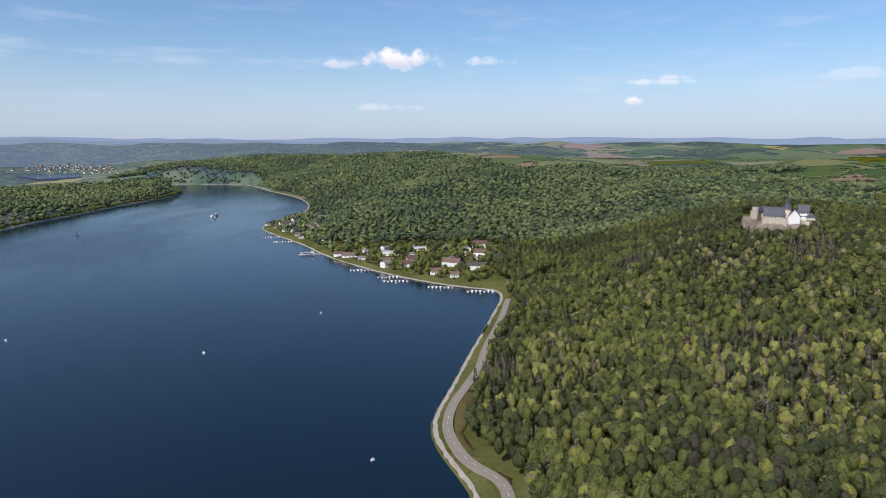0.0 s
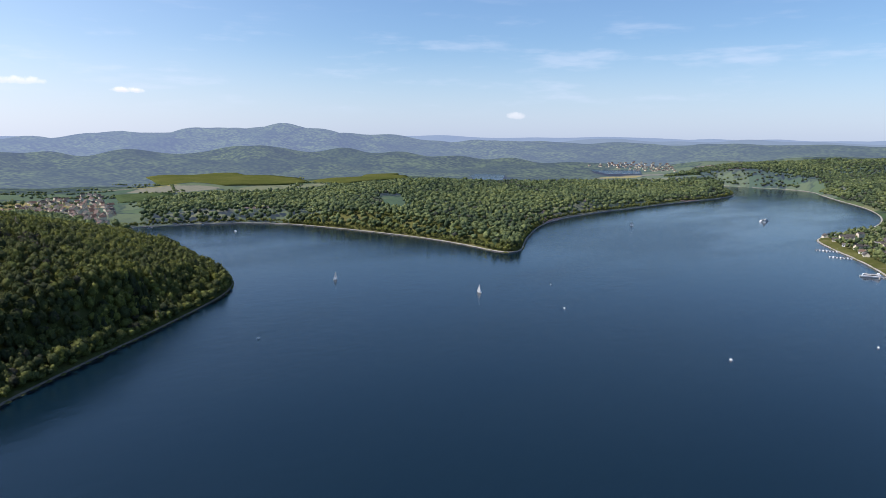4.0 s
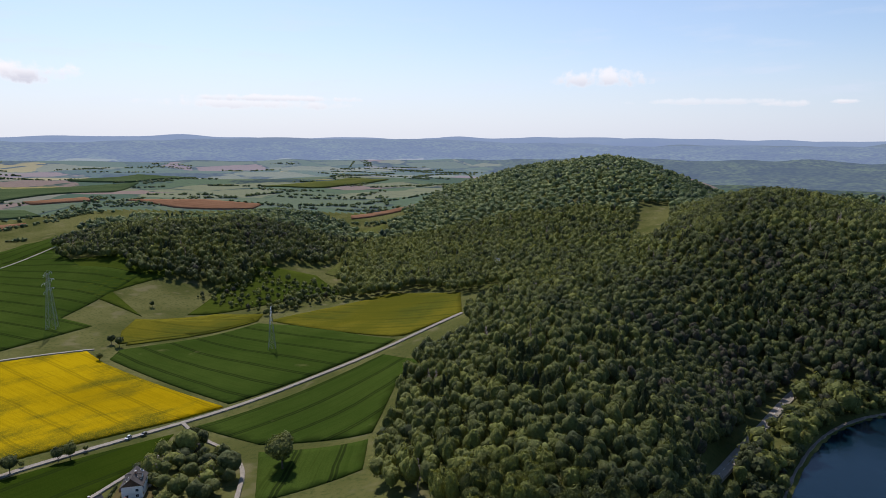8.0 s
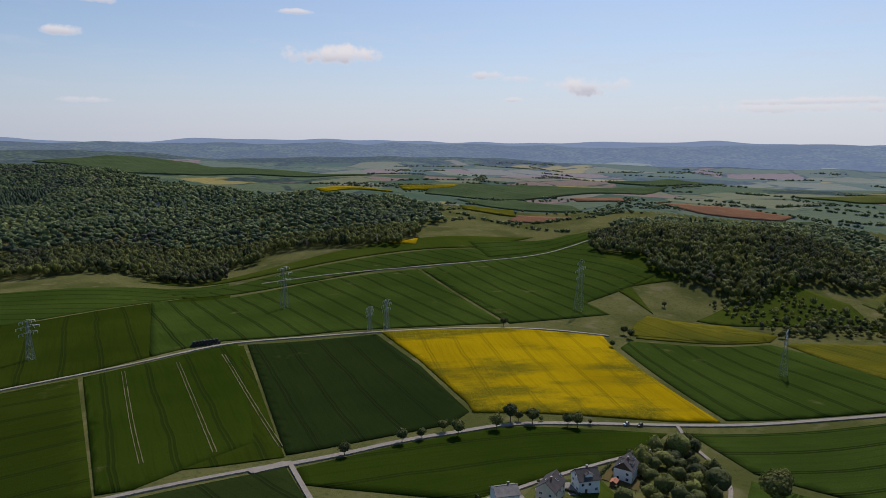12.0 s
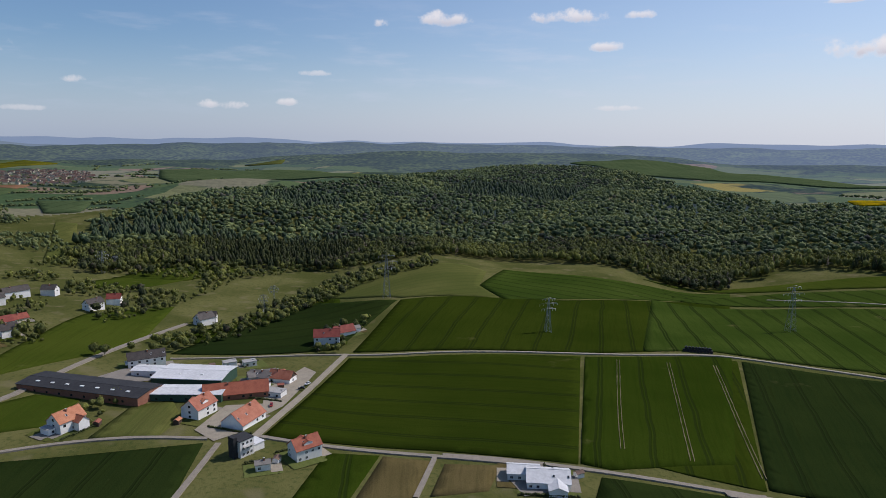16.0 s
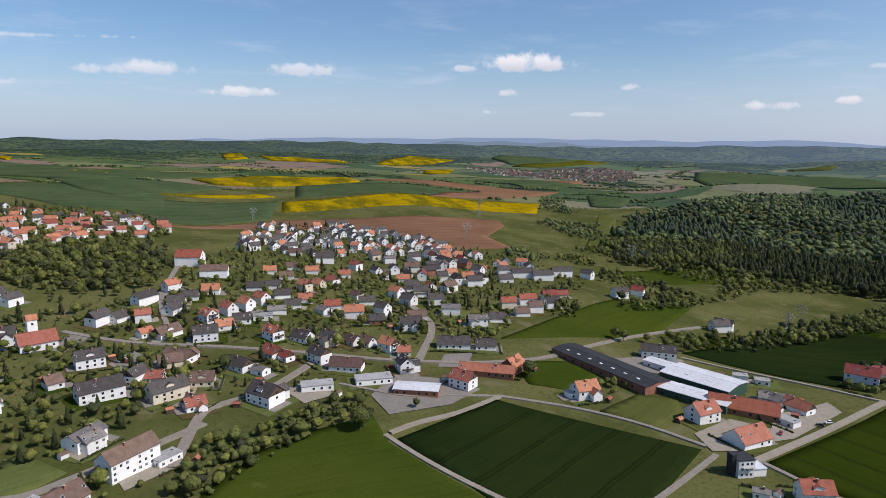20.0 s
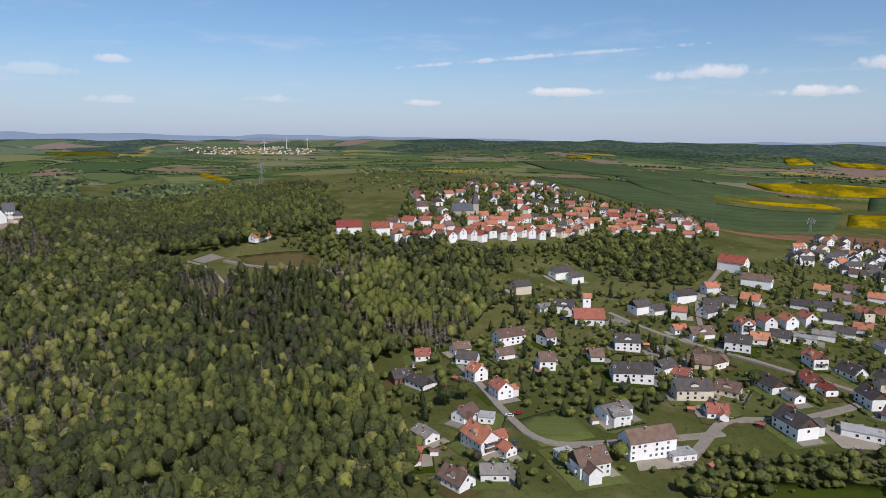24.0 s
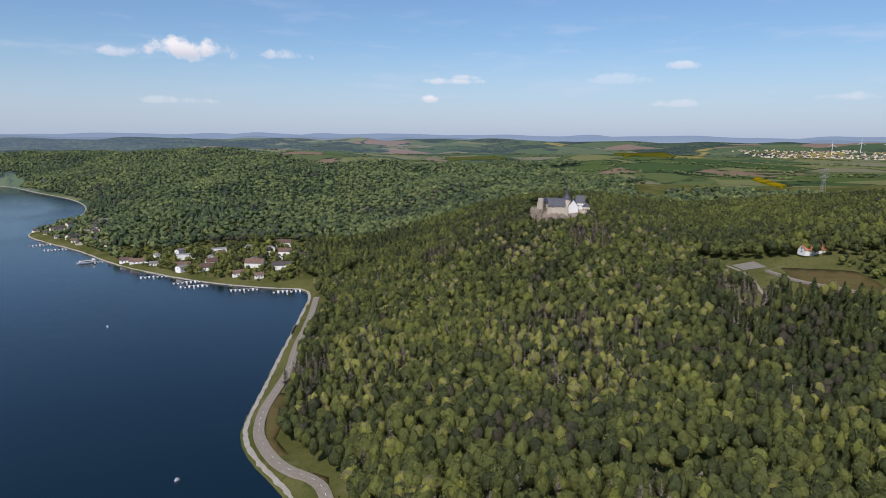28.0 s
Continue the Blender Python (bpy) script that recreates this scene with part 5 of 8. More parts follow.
def limbed_trunk(seed):
    rng = random.Random(seed)
    pieces = [tube((0, 0, -0.04), (0.01, 0.0, 0.55), 0.032, 0.014, 7)]
    for i in range(5):
        a, h = i * 1.26 + rng.random(), rng.uniform(0.18, 0.45)
        pieces.append(tube((0, 0, h), (math.cos(a) * 0.25, math.sin(a) * 0.25, h + rng.uniform(0.18, 0.3)), 0.012, 0.004, 5))
    return merged(pieces)


TRUNKS = []
for k in range(3):
    v, f = limbed_trunk(k)
    me = bpy.data.meshes.new("trunk")
    me.from_pydata(v, [], f)
    me.materials.append(M["bark"])
    TRUNKS.append(me)
CROWN_MESHES = {}


def crown_mesh(kind, tone):
    """Crowns are shared by trees of one shape and tone."""
    key = (kind, tone)
    if key not in CROWN_MESHES:
        v, t, c = LOD[0][kind]
        v = v * (1, 1, 0.9) + (0, 0, 0.12)
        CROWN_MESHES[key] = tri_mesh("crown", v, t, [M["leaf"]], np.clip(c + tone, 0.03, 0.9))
    return CROWN_MESHES[key]


TREE_WORDS = [(0.36, "dark green broadleaf tree"), (0.55, "mid-green broadleaf tree"), (0.7, "fresh green broadleaf tree"), (1.1, "yellow-green broadleaf tree")]


def tree(x, y, z, high, wide, tint, where, group, seed):
    tone = round(max(0.2, min(0.8, tint)) * 8) / 8
    root = new("tree")
    root.location, root.rotation_euler, root.scale = (x, y, z), (0, 0, seed * 2.4), (wide, wide, high)
    share("trunk", TRUNKS[seed % 3], root)
    share("crown", crown_mesh(seed % 5, tone), root)
    words = next(w for lim, w in TREE_WORDS if tone < lim)
    return tagged(root, words + " " + where, "tree", group)


NEAR_TREES.sort()
for i, (d, x, y, z, high, wide, tint) in enumerate(NEAR_TREES[:230]):
    tree(x, y, z, high * 1.12, wide, tint, "on the wooded slope", "trees at the forest edge", i)
rest = np.array(NEAR_TREES[230:])
if len(rest):
    rng = np.random.default_rng(7)
    v, t, c = join([plant(LOD[1], np.column_stack([rest[:, 1], rest[:, 2], rest[:, 3] + rest[:, 4] * 0.12]), rest[:, 4], rest[:, 5], rest[:, 6], rng)])
    tagged(new("forest", tri_mesh("forest", v, t, [M["leaf"]], c)), "lush green forest on the slope below", "forest", kind="stuff")

# ---- houses, streets and belts of trees: plan (x, y, ridge direction, length, width, storeys, roof) ----
HOUSES_A = []
HOUSES_B = [(302, 43, 134, 25, 11, 3, 'b'), (307, 28, 129, 11, 7, 1, 'f'), (330, 65, 144, 16, 9, 2, 'g'), (383, 32, 119, 19, 11, 2, 'd'), (388, 67, 114, 24, 12, 2, 'd'), (408, 51, 149, 12, 9, 2, 'd'), (433, 33, 104, 13, 10, 1, 'b')]
HOUSES_C = [(439, 80, 109, 15, 10, 2, 'd'), (523, 87, 144, 14, 10, 2, 'd'), (528, 74, 139, 11, 9, 1, 'd'), (524, 57, 99, 10, 8, 2, 'o'), (563, 59, 139, 18, 9, 2, 'd'), (590, 41, 129, 10, 9, 2, 'o'), (538, 37, 149, 13, 10, 1, 'd'), (492, 53, 129, 9, 7, 1, 'o'), (489, 38, 129, 16, 10, 1, 'b'), (516, 186, 144, 14, 10, 2, 'd'), (588, 172, 149, 20, 10, 2, 'd'), (583, 157, 144, 12, 9, 2, 'd')]
HOUSES_D = [(365, 17, 109, 10, 8, 1, 'o'), (668, 27, 71, 22, 14, 3, 'r'), (628, 5, 81, 22, 10, 2, 'b'), (596, 39, 81, 11, 9, 1, 'o'), (556, 35, 86, 12, 9, 1, 'd'), (565, 24, 86, 11, 9, 1, 'd'), (579, 8, 81, 13, 10, 1, 'o'), (475, 12, 91, 15, 10, 2, 'd'), (494, -1, 101, 11, 9, 1, 'o'), (505, -14, 86, 12, 9, 1, 'd'), (526, -5, 31, 11, 9, 2, 'o'), (512, 10, 31, 11, 9, 2, 'o')]
HOUSES_E = [(536, -19, 31, 11, 9, 2, 'o'), (550, -32, 31, 11, 9, 2, 'o'), (511, -30, 86, 13, 9, 1, 'f'), (588, -29, 81, 13, 9, 1, 'd'), (596, -45, 81, 12, 9, 1, 'd'), (567, -50, 91, 12, 9, 1, 'd'), (525, -42, 86, 13, 9, 1, 'g'), (539, -56, 81, 12, 9, 1, 'd'), (593, -73, 31, 11, 9, 2, 'o'), (609, -88, 31, 11, 9, 1, 'o'), (556, -69, 81, 11, 9, 1, 'o'), (524, -79, 31, 11, 9, 1, 'g'), (537, -89, 81, 12, 9, 1, 'r'), (625, -104, 31, 11, 9, 1, 'o')]
HOUSES_F = [(651, -121, 81, 11, 9, 1, 'o'), (720, -112, 81, 18, 11, 2, 'd'), (687, -140, 31, 11, 9, 2, 'o'), (653, -47, 81, 11, 9, 1, 'o'), (633, -61, 81, 12, 9, 1, 'b'), (677, -72, 81, 12, 9, 1, 'b'), (664, -90, 81, 12, 9, 1, 'o'), (510, -102, 81, 14, 10, 2, 'o'), (548, -121, 81, 12, 9, 1, 'd'), (569, -116, 31, 10, 8, 1, 'b'), (518, -128, 31, 11, 9, 2, 'd'), (493, -117, 81, 11, 9, 1, 'd'), (570, -154, 31, 11, 9, 2, 'o'), (542, -158, 31, 12, 9, 2, 'd')]
HOUSES_G = [(588, -176, 81, 12, 9, 1, 'd'), (567, -179, 81, 12, 9, 1, 'd'), (538, -182, 81, 12, 9, 2, 'd'), (670, -198, 81, 13, 10, 2, 'b'), (666, -223, 81, 12, 9, 1, 'd'), (472, -139, 81, 15, 10, 2, 'd'), (498, -152, 81, 14, 9, 1, 'b'), (468, -34, 31, 12, 9, 2, 'o'), (461, -54, 41, 13, 10, 1, 'd'), (451, -72, 31, 12, 9, 2, 'd'), (448, -88, 31, 10, 8, 1, 'b'), (443, -98, 31, 10, 8, 1, 'b'), (429, -110, 31, 11, 9, 2, 'o'), (418, -118, 81, 8, 7, 1, 'o')]
HOUSES_H = [(435, -31, 31, 12, 10, 1, 'r'), (426, -39, 31, 8, 7, 1, 'r'), (418, -9, 41, 14, 10, 1, 'd'), (407, -21, 41, 9, 7, 1, 'g'), (420, -60, 31, 13, 9, 2, 'd'), (402, -75, 63, 19, 10, 1, 'b'), (390, -111, 1, 11, 9, 2, 'd'), (439, 28, 56, 17, 11, 1, 'b'), (399, 13, 81, 12, 10, 1, 'b'), (391, 31, 81, 17, 10, 1, 'd'), (408, 40, 71, 10, 8, 1, 'o'), (369, 17, 51, 9, 7, 1, 'b'), (366, -21, 41, 16, 12, 2, 'd'), (377, -52, 86, 17, 9, 1, 'f')]
HOUSES_I = [(378, -87, 86, 20, 10, 1, 'f'), (356, -109, 63, 27, 13, 1, 'w'), (357, -139, 36, 13, 10, 2, 'o'), (371, -161, 57, 36, 9, 1, 'o'), (372, -180, 126, 13, 10, 2, 'o'), (426, -158, 71, 24, 11, 1, 'd'), (418, -180, 71, 13, 9, 1, 'd'), (472, -196, 76, 14, 9, 2, 'g'), (479, -216, 76, 12, 9, 1, 'd'), (506, -185, 71, 14, 9, 2, 'g'), (515, -243, 81, 12, 9, 2, 'r'), (523, -266, 81, 14, 9, 2, 'r'), (533, -294, 81, 12, 9, 2, 'r'), (544, -314, 81, 10, 8, 1, 'r')]
HOUSES_J = [(491, -245, 81, 11, 9, 1, 'b'), (499, -262, 81, 11, 9, 2, 'b'), (510, -285, 81, 11, 9, 2, 'd'), (625, -310, 81, 20, 9, 2, 'd'), (614, -330, 81, 20, 9, 2, 'd'), (633, -364, 81, 20, 9, 2, 'd'), (624, -392, 31, 12, 9, 2, 'd'), (546, -382, 91, 14, 9, 2, 'd'), (557, -412, 41, 11, 9, 2, 'r'), (539, -183, 81, 12, 9, 1, 'd'), (568, -177, 81, 12, 9, 2, 'd'), (590, -175, 81, 12, 9, 2, 'd'), (669, -200, 81, 12, 9, 2, 'b'), (683, -227, 81, 12, 9, 1, 'd')]
HOUSES_K = [(621, -217, 81, 10, 9, 2, 'd'), (675, -263, 31, 12, 9, 2, 'd'), (643, -266, 31, 11, 9, 2, 'd'), (444, -417, 81, 14, 10, 2, 'd'), (330, -331, 56, 8, 6, 1, 'f'), (319, -339, 56, 8, 6, 1, 'f'), (323, -205, 91, 13, 10, 2, 'o'), (325, -199, 91, 9, 6, 1, 'f'), (377, -300, 56, 24, 10, 2, 'd'), (276, -252, 96, 14, 11, 2, 'o'), (280, -285, 43, 38, 13, 1, 'r'), (245, -254, 96, 18, 13, 1, 'o'), (290, -319, 51, 16, 9, 1, 'g'), (303, -410, 34, 18, 11, 2, 'r')]
HOUSES_L = [(302, -431, 61, 16, 10, 1, 'r'), (297, -441, 56, 7, 6, 1, 'g'), (289, -318, 11, 14, 10, 1, 'g'), (275, -322, 11, 14, 9, 1, 'o'), (262, -297, 11, 14, 7, 1, 'f'), (190, -237, 66, 12, 9, 2, 'r'), (198, -216, 46, 6, 4, 1, 'g'), (447, -424, 36, 14, 9, 2, 'd'), (76, -266, 21, 17, 13, 1, 'w'), (88, -267, 21, 13, 9, 1, 'w'), (-170, -250, 42, 10, 8, 2, 'd'), (-143, -241, 177, 9, 8, 2, 'd'), (-123, -236, 42, 11, 8, 2, 'd'), (-101, -235, 177, 9, 8, 2, 'g')]
HOUSES_M = [(-80, 966, 0, 26, 9, 2, 'f'), (-37, 987, 0, 24, 9, 2, 'f'), (12, 861, 155, 22, 11, 2, 'b'), (44, 841, 175, 24, 10, 2, 'd'), (55, 937, 160, 16, 10, 2, 'b'), (79, 924, 175, 20, 9, 1, 'd'), (57, 1015, 0, 20, 10, 2, 'b'), (-80, 910, 0, 18, 10, 1, 'b'), (-50, 882, 0, 16, 9, 1, 'b'), (-141, 968, 0, 24, 9, 1, 'b'), (-118, 945, 0, 12, 8, 1, 'g'), (-160, 983, 0, 14, 8, 1, 'b'), (-305, 1243, 0, 10, 6, 1, 'g'), (-297, 1281, 0, 10, 6, 1, 'g')]
HOUSES_N = [(-285, 1355, 0, 10, 6, 1, 'g'), (-261, 1426, 20, 26, 10, 2, 'g'), (-265, 1184, 0, 12, 7, 1, 'b'), (-256, 1273, 0, 10, 6, 1, 'g'), (-10, 835, 0, 12, 8, 1, 'b'), (15, 817, 0, 10, 7, 1, 'b'), (433, 582, 173, 9, 7, 1, 'g'), (485, 449, 173, 18, 9, 1, 'o'), (533, 376, 129, 22, 13, 2, 'r'), (546, 347, 129, 16, 12, 2, 'r'), (539, 323, 54, 10, 9, 2, 'o'), (541, 312, 61, 10, 9, 2, 'o'), (544, 302, 68, 10, 9, 2, 'r')]
HOUSES_O = [(559, 298, 75, 10, 9, 2, 'o'), (564, 289, 82, 10, 9, 2, 'b'), (571, 281, 59, 10, 9, 2, 'o'), (591, 280, 66, 10, 9, 2, 'o'), (599, 272, 73, 10, 9, 2, 'o'), (607, 264, 80, 10, 9, 2, 'r'), (631, 263, 57, 10, 9, 2, 'o'), (640, 255, 64, 10, 9, 2, 'b'), (648, 247, 71, 10, 9, 2, 'o'), (674, 245, 78, 10, 9, 2, 'o'), (682, 237, 55, 10, 9, 2, 'o'), (690, 228, 62, 10, 9, 2, 'r'), (716, 225, 69, 10, 9, 2, 'o'), (722, 215, 76, 10, 9, 2, 'b')]
HOUSES_P = [(728, 206, 83, 10, 9, 2, 'o'), (753, 201, 60, 10, 9, 2, 'o')]
HOUSES_Q = [(362, 198, 128, 9, 8, 1, 'o'), (328, 195, 146, 10, 9, 1, 'd'), (324, 179, 68, 16, 8, 1, 'd'), (367, 167, 99, 12, 9, 1, 'd'), (381, 179, 144, 11, 8, 1, 'b'), (343, 150, 58, 9, 9, 2, 'o'), (325, 127, 51, 10, 9, 2, 'o'), (292, 134, 166, 11, 8, 1, 'b'), (267, 114, 59, 15, 11, 2, 'o'), (266, 101, 62, 8, 6, 1, 'o'), (293, 122, 104, 7, 7, 1, 'f'), (265, 143, 63, 11, 8, 1, 'g'), (242, 138, 120, 8, 9, 1, 'o'), (232, 110, 70, 12, 9, 1, 'b'), (245, 98, 117, 11, 9, 1, 'g'), (276, 76, 139, 7, 5, 1, 'f'), (270, 63, 137, 14, 11, 2, 'b'), (409, 155, 143, 19, 10, 2, 'b'), (382, 148, 142, 11, 8, 1, 'b'), (419, 131, 153, 8, 10, 2, 'b'), (378, 118, 121, 9, 10, 2, 'b'), (492, 140, 101, 14, 10, 2, 'd'), (489, 155, 139, 12, 8, 1, 'g'), (408, 94, 122, 8, 9, 1, 'b'), (326, 62, 133, 9, 9, 2, 'g')]
HOUSES = HOUSES_Q + HOUSES_A + HOUSES_B + HOUSES_C + HOUSES_D + HOUSES_E + HOUSES_F + HOUSES_G + HOUSES_H + HOUSES_I + HOUSES_J + HOUSES_K + HOUSES_L + HOUSES_M + HOUSES_N + HOUSES_O + HOUSES_P
QUARTER_OLD_TOWN_FRONT = ("old_town_front", 17, "o", [(529, 323), (574, 351), (653, 309), (795, 265), (844, 212), (756, 191), (676, 223), (585, 270)])
QUARTER_OLD_TOWN_BACK = ("old_town_back", 29, "m", [(618, 335), (768, 440), (1050, 449), (1170, 394), (983, 234), (887, 210), (762, 281)])
QUARTER_HILL_EDGE = ("hill_edge", 22, "o", [(948, 196), (1001, 158), (965, 65), (877, 58), (824, 122), (819, 168)])
QUARTER_NEW_ESTATE = ("new_estate", 17, "d", [(772, -8), (963, -57), (971, -173), (859, -264), (727, -311), (665, -231), (755, -148), (751, -68)])
QUARTER_VILLAGE_MID = ("village_mid", 18, "d", [(680, -145), (659, -229), (705, -332), (654, -351), (604, -285), (573, -199), (625, -168)])
QUARTER_VILLAGE_LEFT = ("village_left", 26, "o", [(928, 252), (963, 198), (917, 87), (836, 86), (750, 207)])
QUARTER_FAR_VILLAGE = ("far_village", 24, "o", [(2628, -1017), (2368, -1236), (2551, -1557), (2245, -1600), (1833, -1327), (1752, -1091), (2110, -1000)])
QUARTER_VALLEY_VILLAGE = ("valley_village", 24, "m", [(-1641, 273), (-1860, 371), (-1971, 566), (-1564, 492), (-1114, 309), (-1340, 301)])
QUARTER_LAKESHORE_TOWN = ("lakeshore_town", 30, "m", [(-1830, 2765), (-1758, 3060), (-1540, 3047), (-1394, 2826), (-1657, 2794)])
QUARTER_FAR_TOWN = ("far_town", 46, "m", [(2371, 2772), (2845, 2669), (2843, 2202), (2549, 2009), (2164, 2175)])
QUARTER_LAKE_VILLAGE = ("lake_village", 44, "l", [(-158, 968), (-166, 1018), (-85, 1024), (40, 990), (82, 964), (63, 824), (33, 796), (-33, 839), (-100, 910)])
QUARTER_CAMP = ("camp", 30, "l", [(-372, 1348), (-349, 1402), (-280, 1423), (-192, 1091), (-245, 1137)])
QUARTER_CASTLE_ROAD = ("castle_road", 22, "o", [(538, 407), (560, 395), (566, 377), (549, 366), (524, 390)])
QUARTERS = [QUARTER_OLD_TOWN_FRONT, QUARTER_OLD_TOWN_BACK, QUARTER_HILL_EDGE, QUARTER_NEW_ESTATE, QUARTER_VILLAGE_MID, QUARTER_VILLAGE_LEFT, QUARTER_FAR_VILLAGE, QUARTER_VALLEY_VILLAGE, QUARTER_LAKESHORE_TOWN, QUARTER_FAR_TOWN, QUARTER_LAKE_VILLAGE, QUARTER_CAMP, QUARTER_CASTLE_ROAD]
BELT_LAKESIDE_STRIP = ("lakeside_strip", 6.5, 9, 13.5, [(-320, -18), (-382, -9), (-475, 9), (-522, 22), (-540, 80), (-580, 137), (-692, 285), (-812, 390), (-748, 366), (-627, 232), (-564, 146), (-509, 72), (-468, 37), (-410, 17), (-320, 3)])
BELT_VALLEY_RIVER = ("valley_river", 8.5, 6, 12, [(743, -510), (687, -540), (594, -573), (555, -699), (503, -735), (401, -826), (386, -1025), (223, -879), (120, -865), (24, -868), (27, -926), (129, -923), (259, -954), (416, -1076), (480, -803), (673, -650)])
BELT_STREAM_TREES = ("stream_trees", 8.5, 4, 10, [(681, -314), (681, -343), (739, -421), (713, -482), (827, -567), (1126, -702), (1374, -792), (1360, -724), (1029, -516), (904, -424)])
BELT_RAILWAY_TREES = ("railway_trees", 7, 5, 10, [(435, -348), (421, -420), (449, -512), (491, -694), (389, -757), (354, -720), (409, -623), (396, -483), (382, -393), (390, -331)])
BELT_ORCHARD_SLOPE = ("orchard_slope", 11, 4, 9, [(571, 232), (749, 192), (798, 118), (776, 50), (677, 41), (627, 48), (573, 96), (580, 127), (619, 156), (536, 214)])
BELT_TOWN_FOOT = ("town_foot", 8, 6, 11, [(517, 321), (565, 260), (731, 187), (699, 179), (565, 229), (529, 277)])
BELT_PARK = ("park", 8, 7, 12, [(451, 348), (487, 376), (532, 368), (530, 327), (471, 301)])
BELT_PARK_FAR = ("park_far", 9, 7, 11, [(512, 367), (538, 358), (534, 322), (512, 306), (485, 341)])
BELT_GARDENS_WEST = ("gardens_west", 7, 2, 8, [(320, 209), (368, 190), (436, 176), (519, 212), (564, 124), (583, 33), (390, 16), (315, 66), (311, 102), (344, 140), (362, 163), (308, 158), (256, 142), (222, 128), (247, 158)])
BELT_GARDENS_SOUTH = ("gardens_south", 7, 2, 7.5, [(222, 128), (264, 140), (260, 115), (270, 85), (334, 11), (308, 9), (218, 110)])
BELT_GARDENS_MID = ("gardens_mid", 8, 2.5, 8.5, [(387, 36), (616, 50), (778, -20), (704, -100), (618, -202), (561, -265), (435, -206), (409, -126), (446, -62), (463, -1)])
BELT_GARDENS_LOW = ("gardens_low", 8, 2, 5.5, [(386, 31), (438, 24), (420, -58), (404, -85), (369, -78), (365, -30), (383, -22), (367, 13)])
BELT_GARDENS_ESTATE = ("gardens_estate", 9.5, 2.5, 6, [(752, -7), (963, -57), (971, -173), (859, -264), (683, -367), (604, -381), (484, -273), (543, -245), (675, -182), (741, -67)])
BELT_TOWN_GARDENS = ("town_gardens", 8.5, 5, 10, [(529, 323), (799, 457), (1108, 474), (1009, 240), (987, 67), (835, 54), (759, 189)])
BELT_ORCHARD_PLATEAU = ("orchard_plateau", 22, 4, 8, [(827, 617), (1363, 798), (1538, 660), (1151, 408), (798, 422), (697, 492)])
BELT_HEDGE_BANK = ("hedge_bank", 4.6, 4, 8, [(274, 25), (316, 20), (328, -10), (356, -48), (359, -82), (335, -70), (320, -43), (294, -8), (267, 9)])
BELT_HILL_TREES_LEFT = ("hill_trees_left", 8, 7, 11, [(729, 202), (791, 165), (798, 89), (671, 46), (601, 52), (607, 122), (643, 180)])
BELT_HOUSE_COPSE = ("house_copse", 6.5, 6, 12, [(-187, -279), (-228, -292), (-236, -285), (-233, -246), (-204, -220), (-173, -211), (-148, -219), (-178, -255)])
BELT_FIELD_COPSE = ("field_copse", 9, 6, 10, [(-466, -459), (-529, -474), (-594, -449), (-570, -423), (-492, -440)])
BELT_MEADOW_HEDGE = ("meadow_hedge", 8, 5, 8, [(-469, -574), (-523, -572), (-566, -570), (-596, -465), (-574, -440), (-498, -447), (-455, -460), (-477, -482)])
BELT_FACTORY_TREES = ("factory_trees", 7, 4, 8, [(328, -195), (339, -225), (343, -258), (323, -256), (321, -222), (309, -202)])
BELT_FARM_TREES = ("farm_trees", 8, 5, 9, [(317, -406), (316, -462), (304, -482), (287, -420), (265, -368), (293, -383)])
BELT_LAKE_VILLAGE_TREES = ("lake_village_trees", 7.5, 7, 12, [(-156, 954), (-179, 1045), (-87, 1044), (41, 1021), (95, 1016), (79, 880), (62, 805), (32, 791), (-33, 832), (-99, 901)])
BELT_CAMP_TREES = ("camp_trees", 7.5, 6, 11, [(-406, 1416), (-397, 1540), (-288, 1466), (-189, 1102), (-159, 974), (-216, 1093), (-311, 1244)])
BELT_VALE_TREES = ("vale_trees", 8, 5, 10, [(767, -427), (843, -559), (737, -598), (634, -588), (581, -602), (501, -403), (477, -284), (494, -270)])
BELT_KNOLL_WOOD = ("knoll_wood", 8, 6, 10, [(432, 385), (530, 440), (530, 388), (469, 343), (447, 345)])
BELT_FAR_BANK_A = ("far_bank_a", 16, 12, 18, [(-1225, -167), (-1784, 254), (-1729, 418), (-1825, 289), (-2083, 138), (-1391, -187)])
BELTS = [BELT_LAKESIDE_STRIP, BELT_VALLEY_RIVER, BELT_STREAM_TREES, BELT_RAILWAY_TREES, BELT_ORCHARD_SLOPE, BELT_TOWN_FOOT, BELT_PARK, BELT_PARK_FAR, BELT_GARDENS_WEST, BELT_GARDENS_SOUTH, BELT_GARDENS_MID, BELT_GARDENS_LOW, BELT_GARDENS_ESTATE, BELT_TOWN_GARDENS, BELT_ORCHARD_PLATEAU, BELT_HEDGE_BANK, BELT_HILL_TREES_LEFT, BELT_HOUSE_COPSE, BELT_FIELD_COPSE, BELT_MEADOW_HEDGE, BELT_FACTORY_TREES, BELT_FARM_TREES, BELT_LAKE_VILLAGE_TREES, BELT_CAMP_TREES, BELT_VALE_TREES, BELT_KNOLL_WOOD, BELT_FAR_BANK_A]
